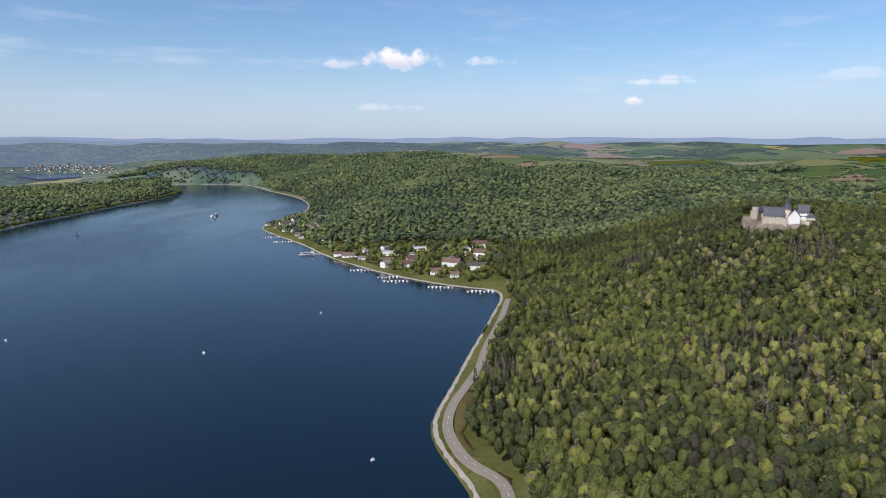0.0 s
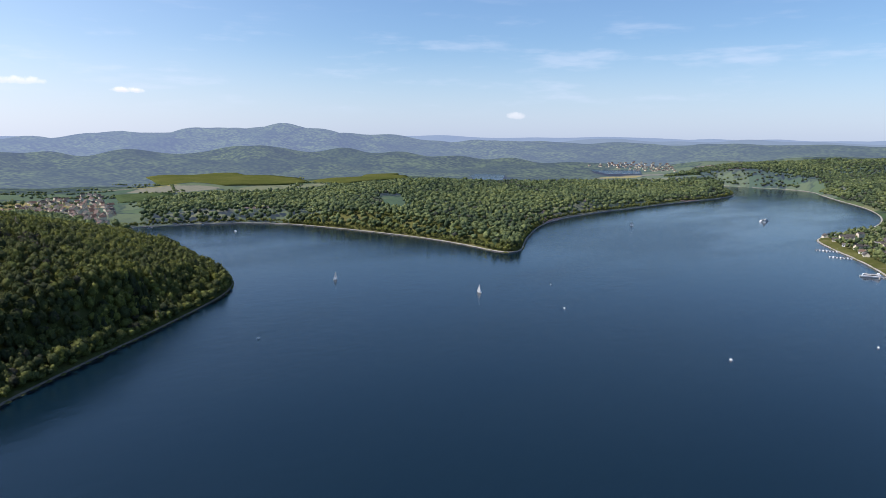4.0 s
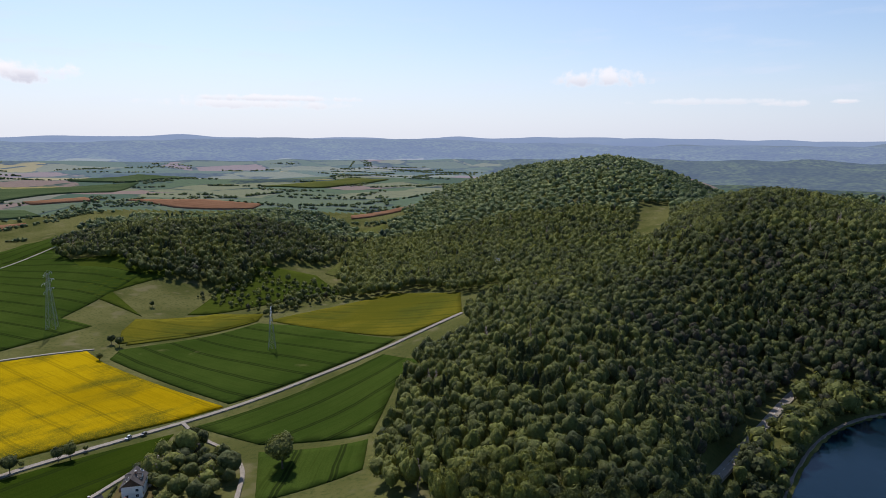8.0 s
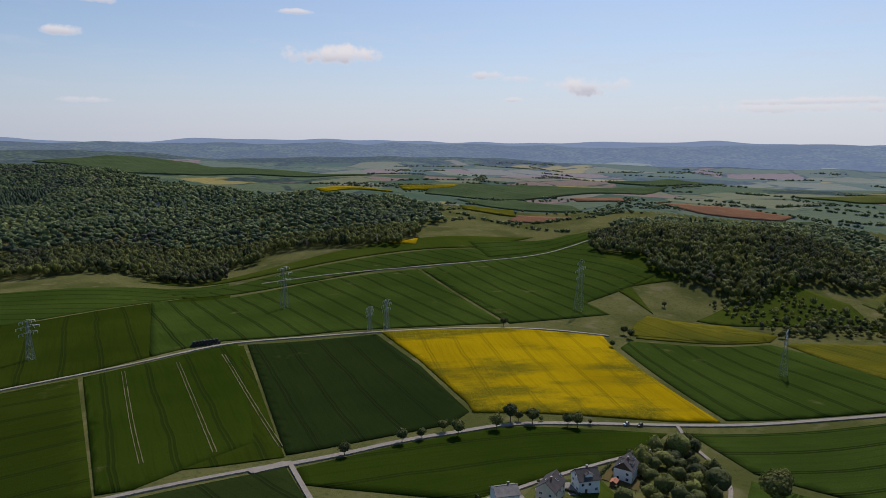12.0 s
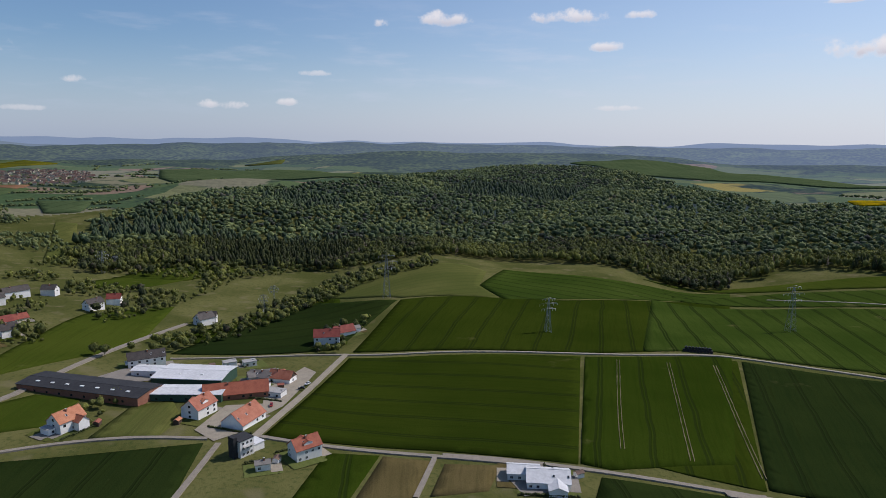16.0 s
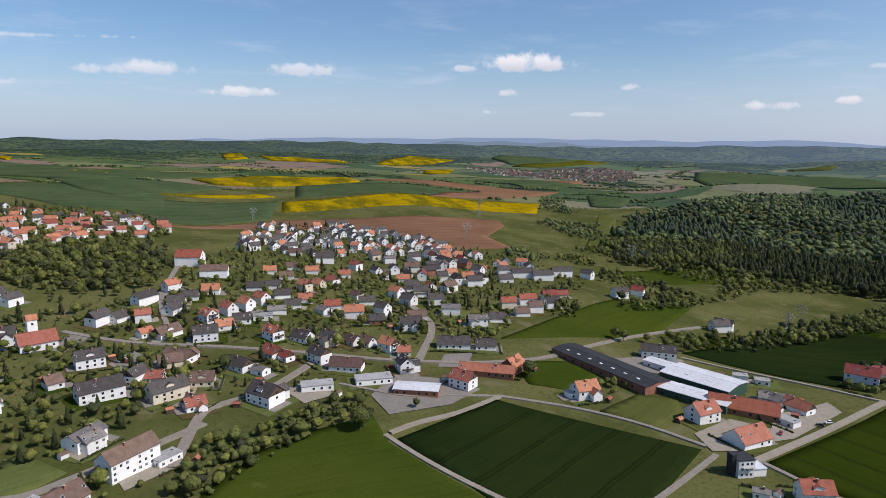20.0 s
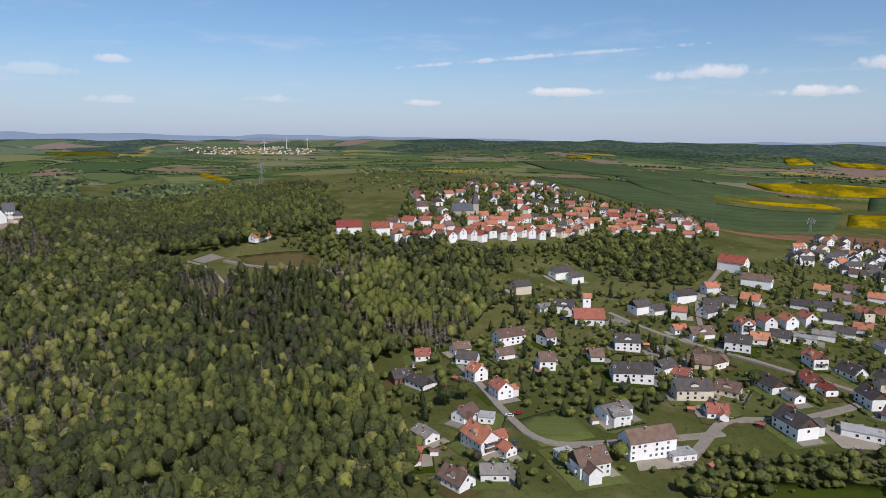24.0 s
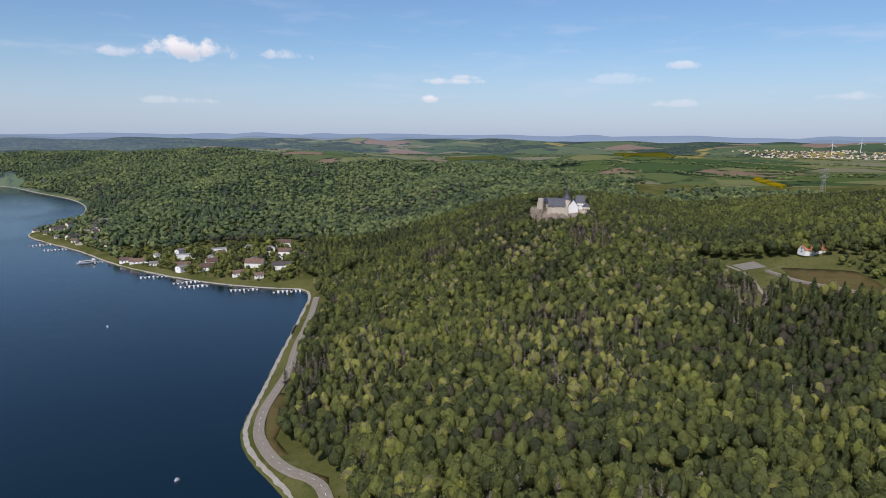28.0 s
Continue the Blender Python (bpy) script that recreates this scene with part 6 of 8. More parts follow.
SINGLE_A = [(-43, -304, 8), (-74, -310, 9), (-85, -312, 7), (-99, -318, 8), (-105, -310, 11), (-129, -314, 10), (-141, -323, 12), (-146, -323, 7), (-152, -317, 11), (-159, -320, 4), (-177, -310, 10), (-187, -313, 4), (-221, -527, 9), (-324, -482, 10), (-229, -281, 9), (-225, -213, 19), (-233, -220, 17), (-292, -460, 7), (-324, -492, 9), (-172, -312, 9), (-417, -562, 7), (395, -321, 11), (409, -382, 10), (318, -66, 15), (320, -69, 13), (336, -102, 6), (361, -186, 12), (423, -294, 10), (313, 144, 12), (428, 104, 9), (303, 151, 13), (415, 0, 12)]
SINGLE_B = [(581, -54, 9), (363, -188, 11), (415, -296, 11), (413, -316, 8), (509, 445, 12), (438, 536, 10)]
PYLONS = [(-35, -651, 45), (-317, -563, 54), (-115, -538, 29), (-100, -538, 23), (-386, -372, 38), (327, -543, 46), (148, -502, 31), (461, -531, 21), (437, -488, 20), (726, -525, 29), (1026, -425, 34), (830, -326, 26), (736, -550, 19), (-653, -287, 19), (1025, -52, 21), (861, 788, 45)]
SAILBOATS = [(-530, 1497), (-682, 467), (-509, 552), (-702, 1232)]
JETTIES = [(-61, 819), (-71, 844), (-3, 783), (-286, 1143), (-321, 1197), (-206, 1016), (45, 762), (-114, 889)]
CARS = [(-210, -311), (-218, -309), (302, 113), (307, 110), (276, 100), (258, 99), (270, 96), (443, 63), (442, 59), (474, 136), (446, 61), (444, 58), (426, -29), (397, -103), (252, -249), (249, -249), (253, -314), (255, -323), (249, -281)]
HEAPS = [(33, -510)]

M["wall_white"] = plain("white_render", (0.74, 0.72, 0.68), (0.86, 0.84, 0.8), 0.7, 0.85, 0.02, vary=0.12)
M["wall_cream"] = plain("cream_render", (0.58, 0.5, 0.37), (0.7, 0.62, 0.48), 0.7, 0.85, 0.02, vary=0.12)
M["wall_brick"] = plain("brick_wall", (0.24, 0.1, 0.065), (0.34, 0.16, 0.1), 2.2, 0.9, 0.03, vary=0.15)
M["wall_wood"] = plain("dark_timber", (0.07, 0.045, 0.03), (0.12, 0.08, 0.055), 2.0, 0.85, 0.02, vary=0.2)
M["stone"] = plain("castle_stone", (0.36, 0.31, 0.24), (0.52, 0.46, 0.37), 0.5, 0.95, 0.15)
M["slate"] = plain("slate", (0.045, 0.05, 0.06), (0.085, 0.09, 0.105), 1.2, 0.6, 0.03)


def tile_material(name, a, b):
    m, g = surface(name)
    rnd = g.add("ShaderNodeObjectInfo").outputs["Random"]
    up = g.add("ShaderNodeSeparateXYZ", {0: g.place}).outputs["Z"]
    course = g.math("PINGPONG", up, 0.11)
    n1, n2 = g.noise(g.place, 3.0, 4.0), g.noise(g.place, 0.35, 4.0)
    c = g.mix(g.step(g.math("MULTIPLY_ADD", n1, 0.5, g.math("MULTIPLY", n2, 0.5)), 0.35, 0.65), rgb(*a), rgb(*b))
    c = g.add("ShaderNodeHueSaturation", {"Color": c, "Hue": g.math("MULTIPLY_ADD", rnd, 0.02, 0.49), "Saturation": 1.0, "Value": g.math("MULTIPLY_ADD", rnd, 0.5, 0.75)}).outputs[0]
    finish(g, c, 0.75, g.math("MULTIPLY_ADD", course, 4.0, n1), 0.5, 0.06)
    return m


ROOFS = {"o": tile_material("orange_clay_tiles", (0.3, 0.1, 0.056), (0.41, 0.16, 0.096)), "r": tile_material("red_clay_tiles", (0.21, 0.052, 0.034), (0.3, 0.085, 0.052)), "b": tile_material("brown_tiles", (0.1, 0.06, 0.045), (0.16, 0.1, 0.075)), "d": tile_material("anthracite_tiles", (0.048, 0.041, 0.037), (0.088, 0.075, 0.067)), "g": tile_material("grey_tiles", (0.14, 0.126, 0.112), (0.21, 0.19, 0.17)), "f": plain("flat_roof_gravel", (0.26, 0.25, 0.24), (0.4, 0.39, 0.37), 1.0, 0.9, 0.02, vary=0.2), "w": plain("pale_metal_roof", (0.5, 0.5, 0.5), (0.66, 0.66, 0.66), 0.6, 0.5, 0.01)}
ROOF_WORDS = {"o": "orange tiled", "r": "dark red tiled", "b": "brown tiled", "d": "anthracite tiled", "g": "grey tiled", "f": "flat grey", "w": "pale metal"}
M["glass"] = plain("window_glass", (0.015, 0.018, 0.022), (0.04, 0.045, 0.05), 0.5, 0.08, 0.0, specular=0.6)
M["frame"] = plain("white_window_frame", (0.6, 0.6, 0.58), (0.72, 0.72, 0.7), 2.0, 0.5, 0.0)
M["door"] = plain("door_wood", (0.09, 0.05, 0.03), (0.15, 0.09, 0.055), 3.0, 0.6, 0.0, vary=0.3)
M["concrete"] = plain("concrete", (0.33, 0.32, 0.3), (0.46, 0.45, 0.43), 1.2, 0.9, 0.02)


def two_tone(name, pieces, mats):
    """One mesh of several boxes, each with its own material slot."""
    v, f = merged([p for p, _ in pieces])
    me = bpy.data.meshes.new(name)
    me.from_pydata(v, [], f)
    for m in mats:
        me.materials.append(m)
    slots = []
    for (pv, pf), s in pieces:
        slots += [s] * len(pf)
    me.polygons.foreach_set("material_index", slots)
    return me


def window_frame_mesh(w, h):
    b = 0.09
    return two_tone("window", [(box(-w / 2, -0.07, 0, w / 2, 0.02, b), 0), (box(-w / 2, -0.07, h - b, w / 2, 0.02, h), 0), (box(-w / 2, -0.07, b, -w / 2 + b, 0.02, h - b), 0), (box(w / 2 - b, -0.07, b, w / 2, 0.02, h - b), 0), (box(-0.03, -0.06, b, 0.03, 0.02, h - b), 0)], [M["frame"]])


WIN_FRAME = window_frame_mesh(1.35, 1.35)
WIN_PANE = two_tone("pane", [(box(-0.58, -0.03, 0.09, 0.58, 0.03, 1.26), 0)], [M["glass"]])
WIN_WHOLE = two_tone("window", [(box(-0.7, -0.07, 0, 0.7, 0.02, 1.35), 0), (box(-0.6, -0.09, 0.1, 0.6, -0.06, 1.25), 1)], [M["glass"], M["glass"]])
DOOR_MESH = two_tone("door", [(box(-0.55, -0.08, 0, 0.55, 0.03, 2.1), 0), (box(-0.7, -0.06, 0, -0.55, 0.03, 2.25), 1), (box(0.55, -0.06, 0, 0.7, 0.03, 2.25), 1), (box(-0.55, -0.06, 2.1, 0.55, 0.03, 2.25), 1)], [M["door"], M["frame"]])
CHIMNEY_MESH = two_tone("chimney", [(box(-0.4, -0.35, -1.2, 0.4, 0.35, 1.1), 0), (box(-0.48, -0.43, 1.1, 0.48, 0.43, 1.25), 1)], [M["wall_brick"], M["concrete"]])


M["solar"] = plain("solar_glass", (0.01, 0.014, 0.035), (0.018, 0.024, 0.05), 1.5, 0.15, 0.0, specular=0.6)
ROOF_WINDOW = two_tone("roof_window", [(box(-0.55, -0.75, -0.1, 0.55, 0.75, 0.08), 0), (box(-0.45, -0.65, 0.08, 0.45, 0.65, 0.11), 1)], [M["frame"], M["glass"]])


def gable_walls(L, W, eave, rise):
    x, y = L / 2, W / 2
    v = [(-x, -y, -1.8), (x, -y, -1.8), (x, y, -1.8), (-x, y, -1.8), (-x, -y, eave), (x, -y, eave), (x, y, eave), (-x, y, eave), (-x, 0, eave + rise), (x, 0, eave + rise)]
    return v, [(3, 2, 1, 0), (0, 1, 5, 4), (2, 3, 7, 6), (1, 2, 6, 9, 5), (3, 0, 4, 8, 7), (4, 5, 9, 8), (6, 7, 8, 9)]


def gable_roof(L, W, eave, rise, over=0.5, thick=0.24):
    x, y = L / 2 + over, W / 2 + over
    k = rise / (W / 2)
    ze, zr = eave - over * k + 0.06, eave + rise + 0.06
    v, f = [], []
    for s in (-1, 1):
        n = len(v)
        v += [(-x, s * y, ze), (x, s * y, ze), (x, 0, zr), (-x, 0, zr), (-x, s * y, ze + thick), (x, s * y, ze + thick), (x, 0, zr + thick), (-x, 0, zr + thick)]
        q = [(3, 2, 1, 0), (4, 5, 6, 7), (0, 1, 5, 4), (1, 2, 6, 5), (2, 3, 7, 6), (3, 0, 4, 7)]
        f += [tuple(i + n for i in (c if s < 0 else c[::-1])) for c in q]
    v2, f2 = box(-x, -0.14, zr + thick - 0.06, x, 0.14, zr + thick + 0.08)
    f += [tuple(i + len(v) for i in c) for c in f2]
    return v + v2, f


def house(x, y, yaw, L, W, floors, roof, detail, where="in the village", name="house", wall=None, words=None, group="village houses"):
    rng = random.Random(int(x * 31 + y * 17))
    if L < 24:
        L, W = L * 1.12, W * 1.08
    c, s = math.cos(radians(yaw)), math.sin(radians(yaw))
    corners = [(x + c * a * L / 2 - s * b * W / 2, y + s * a * L / 2 + c * b * W / 2) for a in (-1, 1) for b in (-1, 1)]
    hs = land([p[0] for p in corners], [p[1] for p in corners])
    z = float(hs.mean() * 0.5 + hs.max() * 0.5) + 0.1
    root = new(name)
    root.location, root.rotation_euler = (x, y, z), (0, 0, radians(yaw))
    if wall is None:
        wall = "wall_white" if rng.random() < 0.86 or floors == 3 or roof in "gw" else ("wall_cream" if rng.random() < 0.75 else "wall_brick")
    wall_word = {"wall_white": "white", "wall_cream": "cream", "wall_brick": "brick", "wall_wood": "dark timber", "stone": "stone"}[wall]
    eave = {1: 3.4, 2: 6.1, 3: 8.7}[floors]
    slope = {"g": 0.5, "w": 0.18 if L > 20 else 0.4, "f": 0.0}.get(roof, 0.82)
    rise = W / 2 * slope
    if roof == "f":
        v, f = box(-L / 2, -W / 2, -1.8, L / 2, W / 2, eave)
        part("wall", v, f, M[wall], root)
        v, f = merged([box(-L / 2 - 0.3, -W / 2 - 0.3, eave, L / 2 + 0.3, W / 2 + 0.3, eave + 0.3), box(-L / 2 + 1, -W / 4, eave + 0.3, -L / 2 + 2.2, 0, eave + 0.8)])
        part("roof", v, f, ROOFS["f"], root)
    else:
        v, f = gable_walls(L, W, eave, rise)
        part("wall", v, f, M[wall], root)
        v, f = gable_roof(L, W, eave, rise)
        part("roof", v, f, ROOFS[roof], root)
        if roof != "w":
            share("chimney", CHIMNEY_MESH, root, pose(rng.uniform(-0.3, 0.3) * L, W * 0.1, eave + rise * 0.9 + 0.2))
    if rise > 3 and rng.random() < 0.4:
        for side in (-1, 1):
            e = side * (L / 2 + 0.02)
            v = [(e, -W / 2 + 0.1, eave), (e, W / 2 - 0.1, eave), (e, 0, eave + rise - 0.1)]
            v += [(p[0] + side * 0.06, p[1], p[2]) for p in v]
            part("gable_cladding", v, [(0, 1, 2), (5, 4, 3), (0, 3, 4, 1), (1, 4, 5, 2), (2, 5, 3, 0)], M["wall_wood"], root, "dark timber gable cladding")
    spots = []
    n = max(2, int(L / (3.1 if detail == 2 else 4.2))) if detail else 2
    for fl in range(floors):
        zz = 0.9 + fl * 2.6
        for side, turn in ((-1, 0), (1, 180)):
            for i in range(n):
                if detail == 0 and (fl or side > 0):
                    continue
                spots.append((-L / 2 + (i + 0.5) * L / n, side * W / 2, zz, turn))
        if detail or fl == floors - 1:
            for side, turn in ((-1, -90), (1, 90)):
                for j in (-0.25, 0.25) if detail == 2 else (0.0,):
                    spots.append((side * L / 2, j * W, zz, turn))
    if rise > 2.5:
        spots += [(-L / 2, 0, eave + 0.5, -90), (L / 2, 0, eave + 0.5, 90)]
    share("door", DOOR_MESH, root, pose(-L / 2 + 0.5 * L / n + L / n * 0.5, -W / 2, -0.1))
    for wx, wy, wz, turn in spots:
        if detail and rng.random() < 0.26:
            continue
        if detail == 2:
            win = share("window", WIN_FRAME, root, pose(wx, wy, wz, 0, 0, turn))
            share("pane", WIN_PANE, win)
        else:
            share("window", WIN_WHOLE, root, pose(wx, wy, wz, 0, 0, turn))
    if detail and rise > 3 and rng.random() < 0.45:
        for side in (-1, 1) if rng.random() < 0.5 else (-1,):
            dw = min(4.5, L * 0.35)
            v, f = gable_walls(W * 0.34, dw, eave + rise * 0.35 - eave + 1.0, 0.9)
            v = [(q[1], side * (W * 0.22 + 0.0) + q[0], q[2] + eave - 0.2 if q[2] > 0 else eave + 0.2) for q in v]
            part("dormer", v, f, M[wall], root)
            v, f = gable_roof(W * 0.34, dw, rise * 0.35 + 1.0, 0.9, 0.25, 0.15)
            part("dormer_roof", [(q[1], side * W * 0.22 + q[0], q[2] + eave - 0.2) for q in v], f, ROOFS[roof], root)
    if detail and rise > 2 and L > 9:
        extra = random.Random(int(x * 13 + y * 29))
        if extra.random() < 0.4 and L < 20:
            side, wl, ww = extra.choice((-1, 1)), W * 0.42, L * 0.42
            low = max(3.0, eave - 1.2)
            k = extra.choice((-1, 1)) * L * 0.2
            v, f = gable_walls(wl, ww, low, ww / 2 * slope)
            part("wing", [(q[1] + k, side * (W / 2 + wl / 2 - 0.02) + q[0] * side, q[2]) for q in v], f, M[wall], root)
            v, f = gable_roof(wl + 2.0, ww, low, ww / 2 * slope, 0.4, 0.2)
            part("wing_roof", [(q[1] + k, side * (W / 2 + wl / 2 - 1.0) + q[0] * side, q[2]) for q in v], f, ROOFS[roof], root)
        slant = math.degrees(math.atan(slope))
        for side, turn in ((-1, 0), (1, 180)):
            for i in range(extra.choice((0, 1, 2, 2))):
                u = (0.12 + 0.34 * i) * L * extra.choice((-1, 1))
                share("roof_window", ROOF_WINDOW, root, pose(u, side * W * 0.27, eave + rise * 0.46 + 0.42, 0, 0, turn) @ pose(0, 0, 0, slant))
        if extra.random() < 0.16:
            part("solar_panel", *box(-L * 0.32, -W * 0.2, 0, L * 0.32, W * 0.16, 0.08), M["solar"], root, "dark blue solar panels").matrix_local = pose(0, -W * 0.26, eave + rise * 0.48 + 0.42) @ pose(0, 0, 0, slant)
        if floors > 1 and extra.random() < 0.6:
            side = extra.choice((-1, 1))
            for zz in (2.7, 5.3)[:floors - 1 + (extra.random() < 0.4)]:
                e = side * L / 2
                x0, x1 = min(e, e + side * 1.6), max(e, e + side * 1.6)
                rail = e + side * 1.56
                v, f = merged([box(x0, -W * 0.34, zz, x1, W * 0.34, zz + 0.18), box(rail - 0.04, -W * 0.34, zz + 0.18, rail + 0.04, W * 0.34, zz + 1.1), box(x0, -W * 0.34, zz + 0.18, x1, -W * 0.34 + 0.08, zz + 1.1), box(x0, W * 0.34 - 0.08, zz + 0.18, x1, W * 0.34, zz + 1.1)])
                part("balcony", v, f, M[extra.choice(("frame", "wall_wood", "wall_wood"))], root, "balcony across the gable end")
    if detail == 2 and floors > 1 and rng.random() < 0.6:
        bw = min(7.0, L * 0.6)
        v, f = merged([box(-bw / 2, -W / 2 - 1.5, 2.7, bw / 2, -W / 2, 2.9), box(-bw / 2, -W / 2 - 1.5, 2.9, bw / 2, -W / 2 - 1.42, 3.8), box(-bw / 2, -W / 2 - 1.5, 2.9, -bw / 2 + 0.08, -W / 2, 3.8), box(bw / 2 - 0.08, -W / 2 - 1.5, 2.9, bw / 2, -W / 2, 3.8)])
        part("balcony", v, f, M["frame" if rng.random() < 0.6 else "wall_wood"], root, "balcony with solid parapet")
    label = words or "%s %s house with %s roof %s" % (wall_word, {1: "low", 2: "two-storey", 3: "three-storey"}[floors], ROOF_WORDS[roof], where)
    return tagged(root, label, "house" if name == "house" else name.replace("_", " "), group)


# ---- garden plots: lawn, beds and drives round the nearer houses ----
PLOT_WORDS = {"lawn": ("small mown garden lawn", "lawn"), "dry": ("patchy dry garden ground", "garden"), "pale": ("worn yellowish garden grass", "garden"), "bright": ("fresh green garden grass", "lawn"), "gravel": ("gravelled yard beside a house", "yard"), "paving": ("grey paved drive beside a house", "drive")}
M["paving"] = plain("concrete_paving", (0.165, 0.146, 0.122), (0.24, 0.215, 0.182), 2.0, 0.9, 0.02)


def plot(x, y, yaw, w, h, kind, lift):
    c, s = math.cos(radians(yaw)), math.sin(radians(yaw))
    quad = [(x + c * a * w / 2 - s * b * h / 2, y + s * a * w / 2 + c * b * h / 2) for a, b in ((-1, -1), (1, -1), (1, 1), (-1, 1))]
    v, f = drape(quad, lift, 7.0)
    m = M[kind] if kind in M else crop_material(kind, round(yaw / 15) * 15 % 180)
    tagged(new("garden_plot", tri_mesh("garden_plot", v, f, [m])), PLOT_WORDS[kind][0], PLOT_WORDS[kind][1], kind="structure")


def hedge_line(x, y, yaw, w, h, seed):
    """A clipped, slightly uneven hedge along one side of a plot."""
    rng = np.random.default_rng(seed)
    c, s = math.cos(radians(yaw)), math.sin(radians(yaw))
    n = max(4, int(w / 0.9))
    t = np.linspace(-w / 2, w / 2, n)
    q = np.column_stack([x + c * t - s * h / 2, y + s * t + c * h / 2]) + rng.normal(0, 0.12, (n, 2))
    z = land(q[:, 0], q[:, 1])
    return plant(LOD[3], np.column_stack([q, z - 0.2]), rng.uniform(1.5, 2.2, n), rng.uniform(1.5, 2.1, n), np.full(n, 0.3) + rng.normal(0, 0.05, n), rng)


for kind, poly in YARDS:
    v, f = drape(poly, 0.42, 7.0)
    tagged(new("yard", tri_mesh("yard", v, f, [M[kind]])), "open paved yard between buildings" if kind == "paving" else "dusty gravel farmyard", "yard", kind="structure")
HEDGES = []
for k, (x, y, yaw, L, W, floors, roof) in enumerate(HOUSES):
    d = math.hypot(x, y)
    if d > 640 or L > 24:
        continue
    rng = random.Random(900 + k)
    lift = 0.22 + 0.03 * (k % 5)
    plot(x, y, yaw, L + rng.uniform(10, 16), W + rng.uniform(9, 15), rng.choice(["lawn", "lawn", "bright", "pale", "dry"]), lift)
    c, s = math.cos(radians(yaw)), math.sin(radians(yaw))
    side = rng.choice((-1, 1))
    plot(x + c * side * (L / 2 + 3), y + s * side * (L / 2 + 3), yaw, 5.5, W + rng.uniform(0, 6), rng.choice(["paving", "paving", "gravel"]), lift + 0.12)
    if rng.random() < 0.7:
        HEDGES.append(hedge_line(x, y, yaw + rng.choice((0, 90, 180, 270)), L + 9, W + 12, k))


def garden_shed(x, y, yaw, k):
    root = new("garden_shed")
    root.location, root.rotation_euler = (x, y, height(x, y) + 0.2), (0, 0, radians(yaw))
    v, f = gable_walls(4.0, 3.0, 2.1, 0.8)
    part("wall", [(q[0], q[1], max(q[2], -0.8)) for q in v], f, M["wall_wood" if k % 3 else "wall_white"], root)
    v, f = gable_roof(4.0, 3.0, 2.1, 0.8, 0.25, 0.1)
    part("roof", v, f, ROOFS["bgo"[k % 3]], root)
    share("door", DOOR_MESH, root, Matrix.LocRotScale((0.4, -1.5, -0.1), None, (0.8, 1, 0.85)))
    tagged(root, "small %s garden shed behind a house" % ("dark timber" if k % 3 else "white"), "shed", "garden sheds")


for k, (x, y, yaw, L, W, floors, roof) in enumerate(HOUSES):
    if math.hypot(x, y) < 520 and L < 22 and k % 3 != 1:
        a = radians(yaw + 60 + 73 * (k % 5))
        dist = L * 0.5 + 8
        px, py = x + math.cos(a) * dist, y + math.sin(a) * dist
        if all(math.hypot(px - h[0], py - h[1]) > h[3] * 0.5 + 3.5 for h in HOUSES) and not blocked(np.array([px]), np.array([py]))[0]:
            garden_shed(px, py, yaw + 15 * (k % 4), k)
v, t, c = join(HEDGES)
tagged(new("hedges", tri_mesh("hedges", v, t, [M["leaf"]], c)), "clipped green hedges round the gardens", "hedges", kind="stuff")

BUILT = []
for x, y, yaw, L, W, floors, roof in HOUSES:
    d = math.hypot(x, y)
    wall = "wall_brick" if (roof in "or" and L >= 30 and L < 40) or L == 27 else ("wall_white" if L >= 40 or y > 230 else None)
    house(x, y, yaw, L, W, floors, roof, 2 if d < 350 else (1 if d < 520 else 0), where="among gardens" if x > 0 and y > -350 else "beside a lane", wall=wall)
    BUILT.append((x, y, max(L, W)))


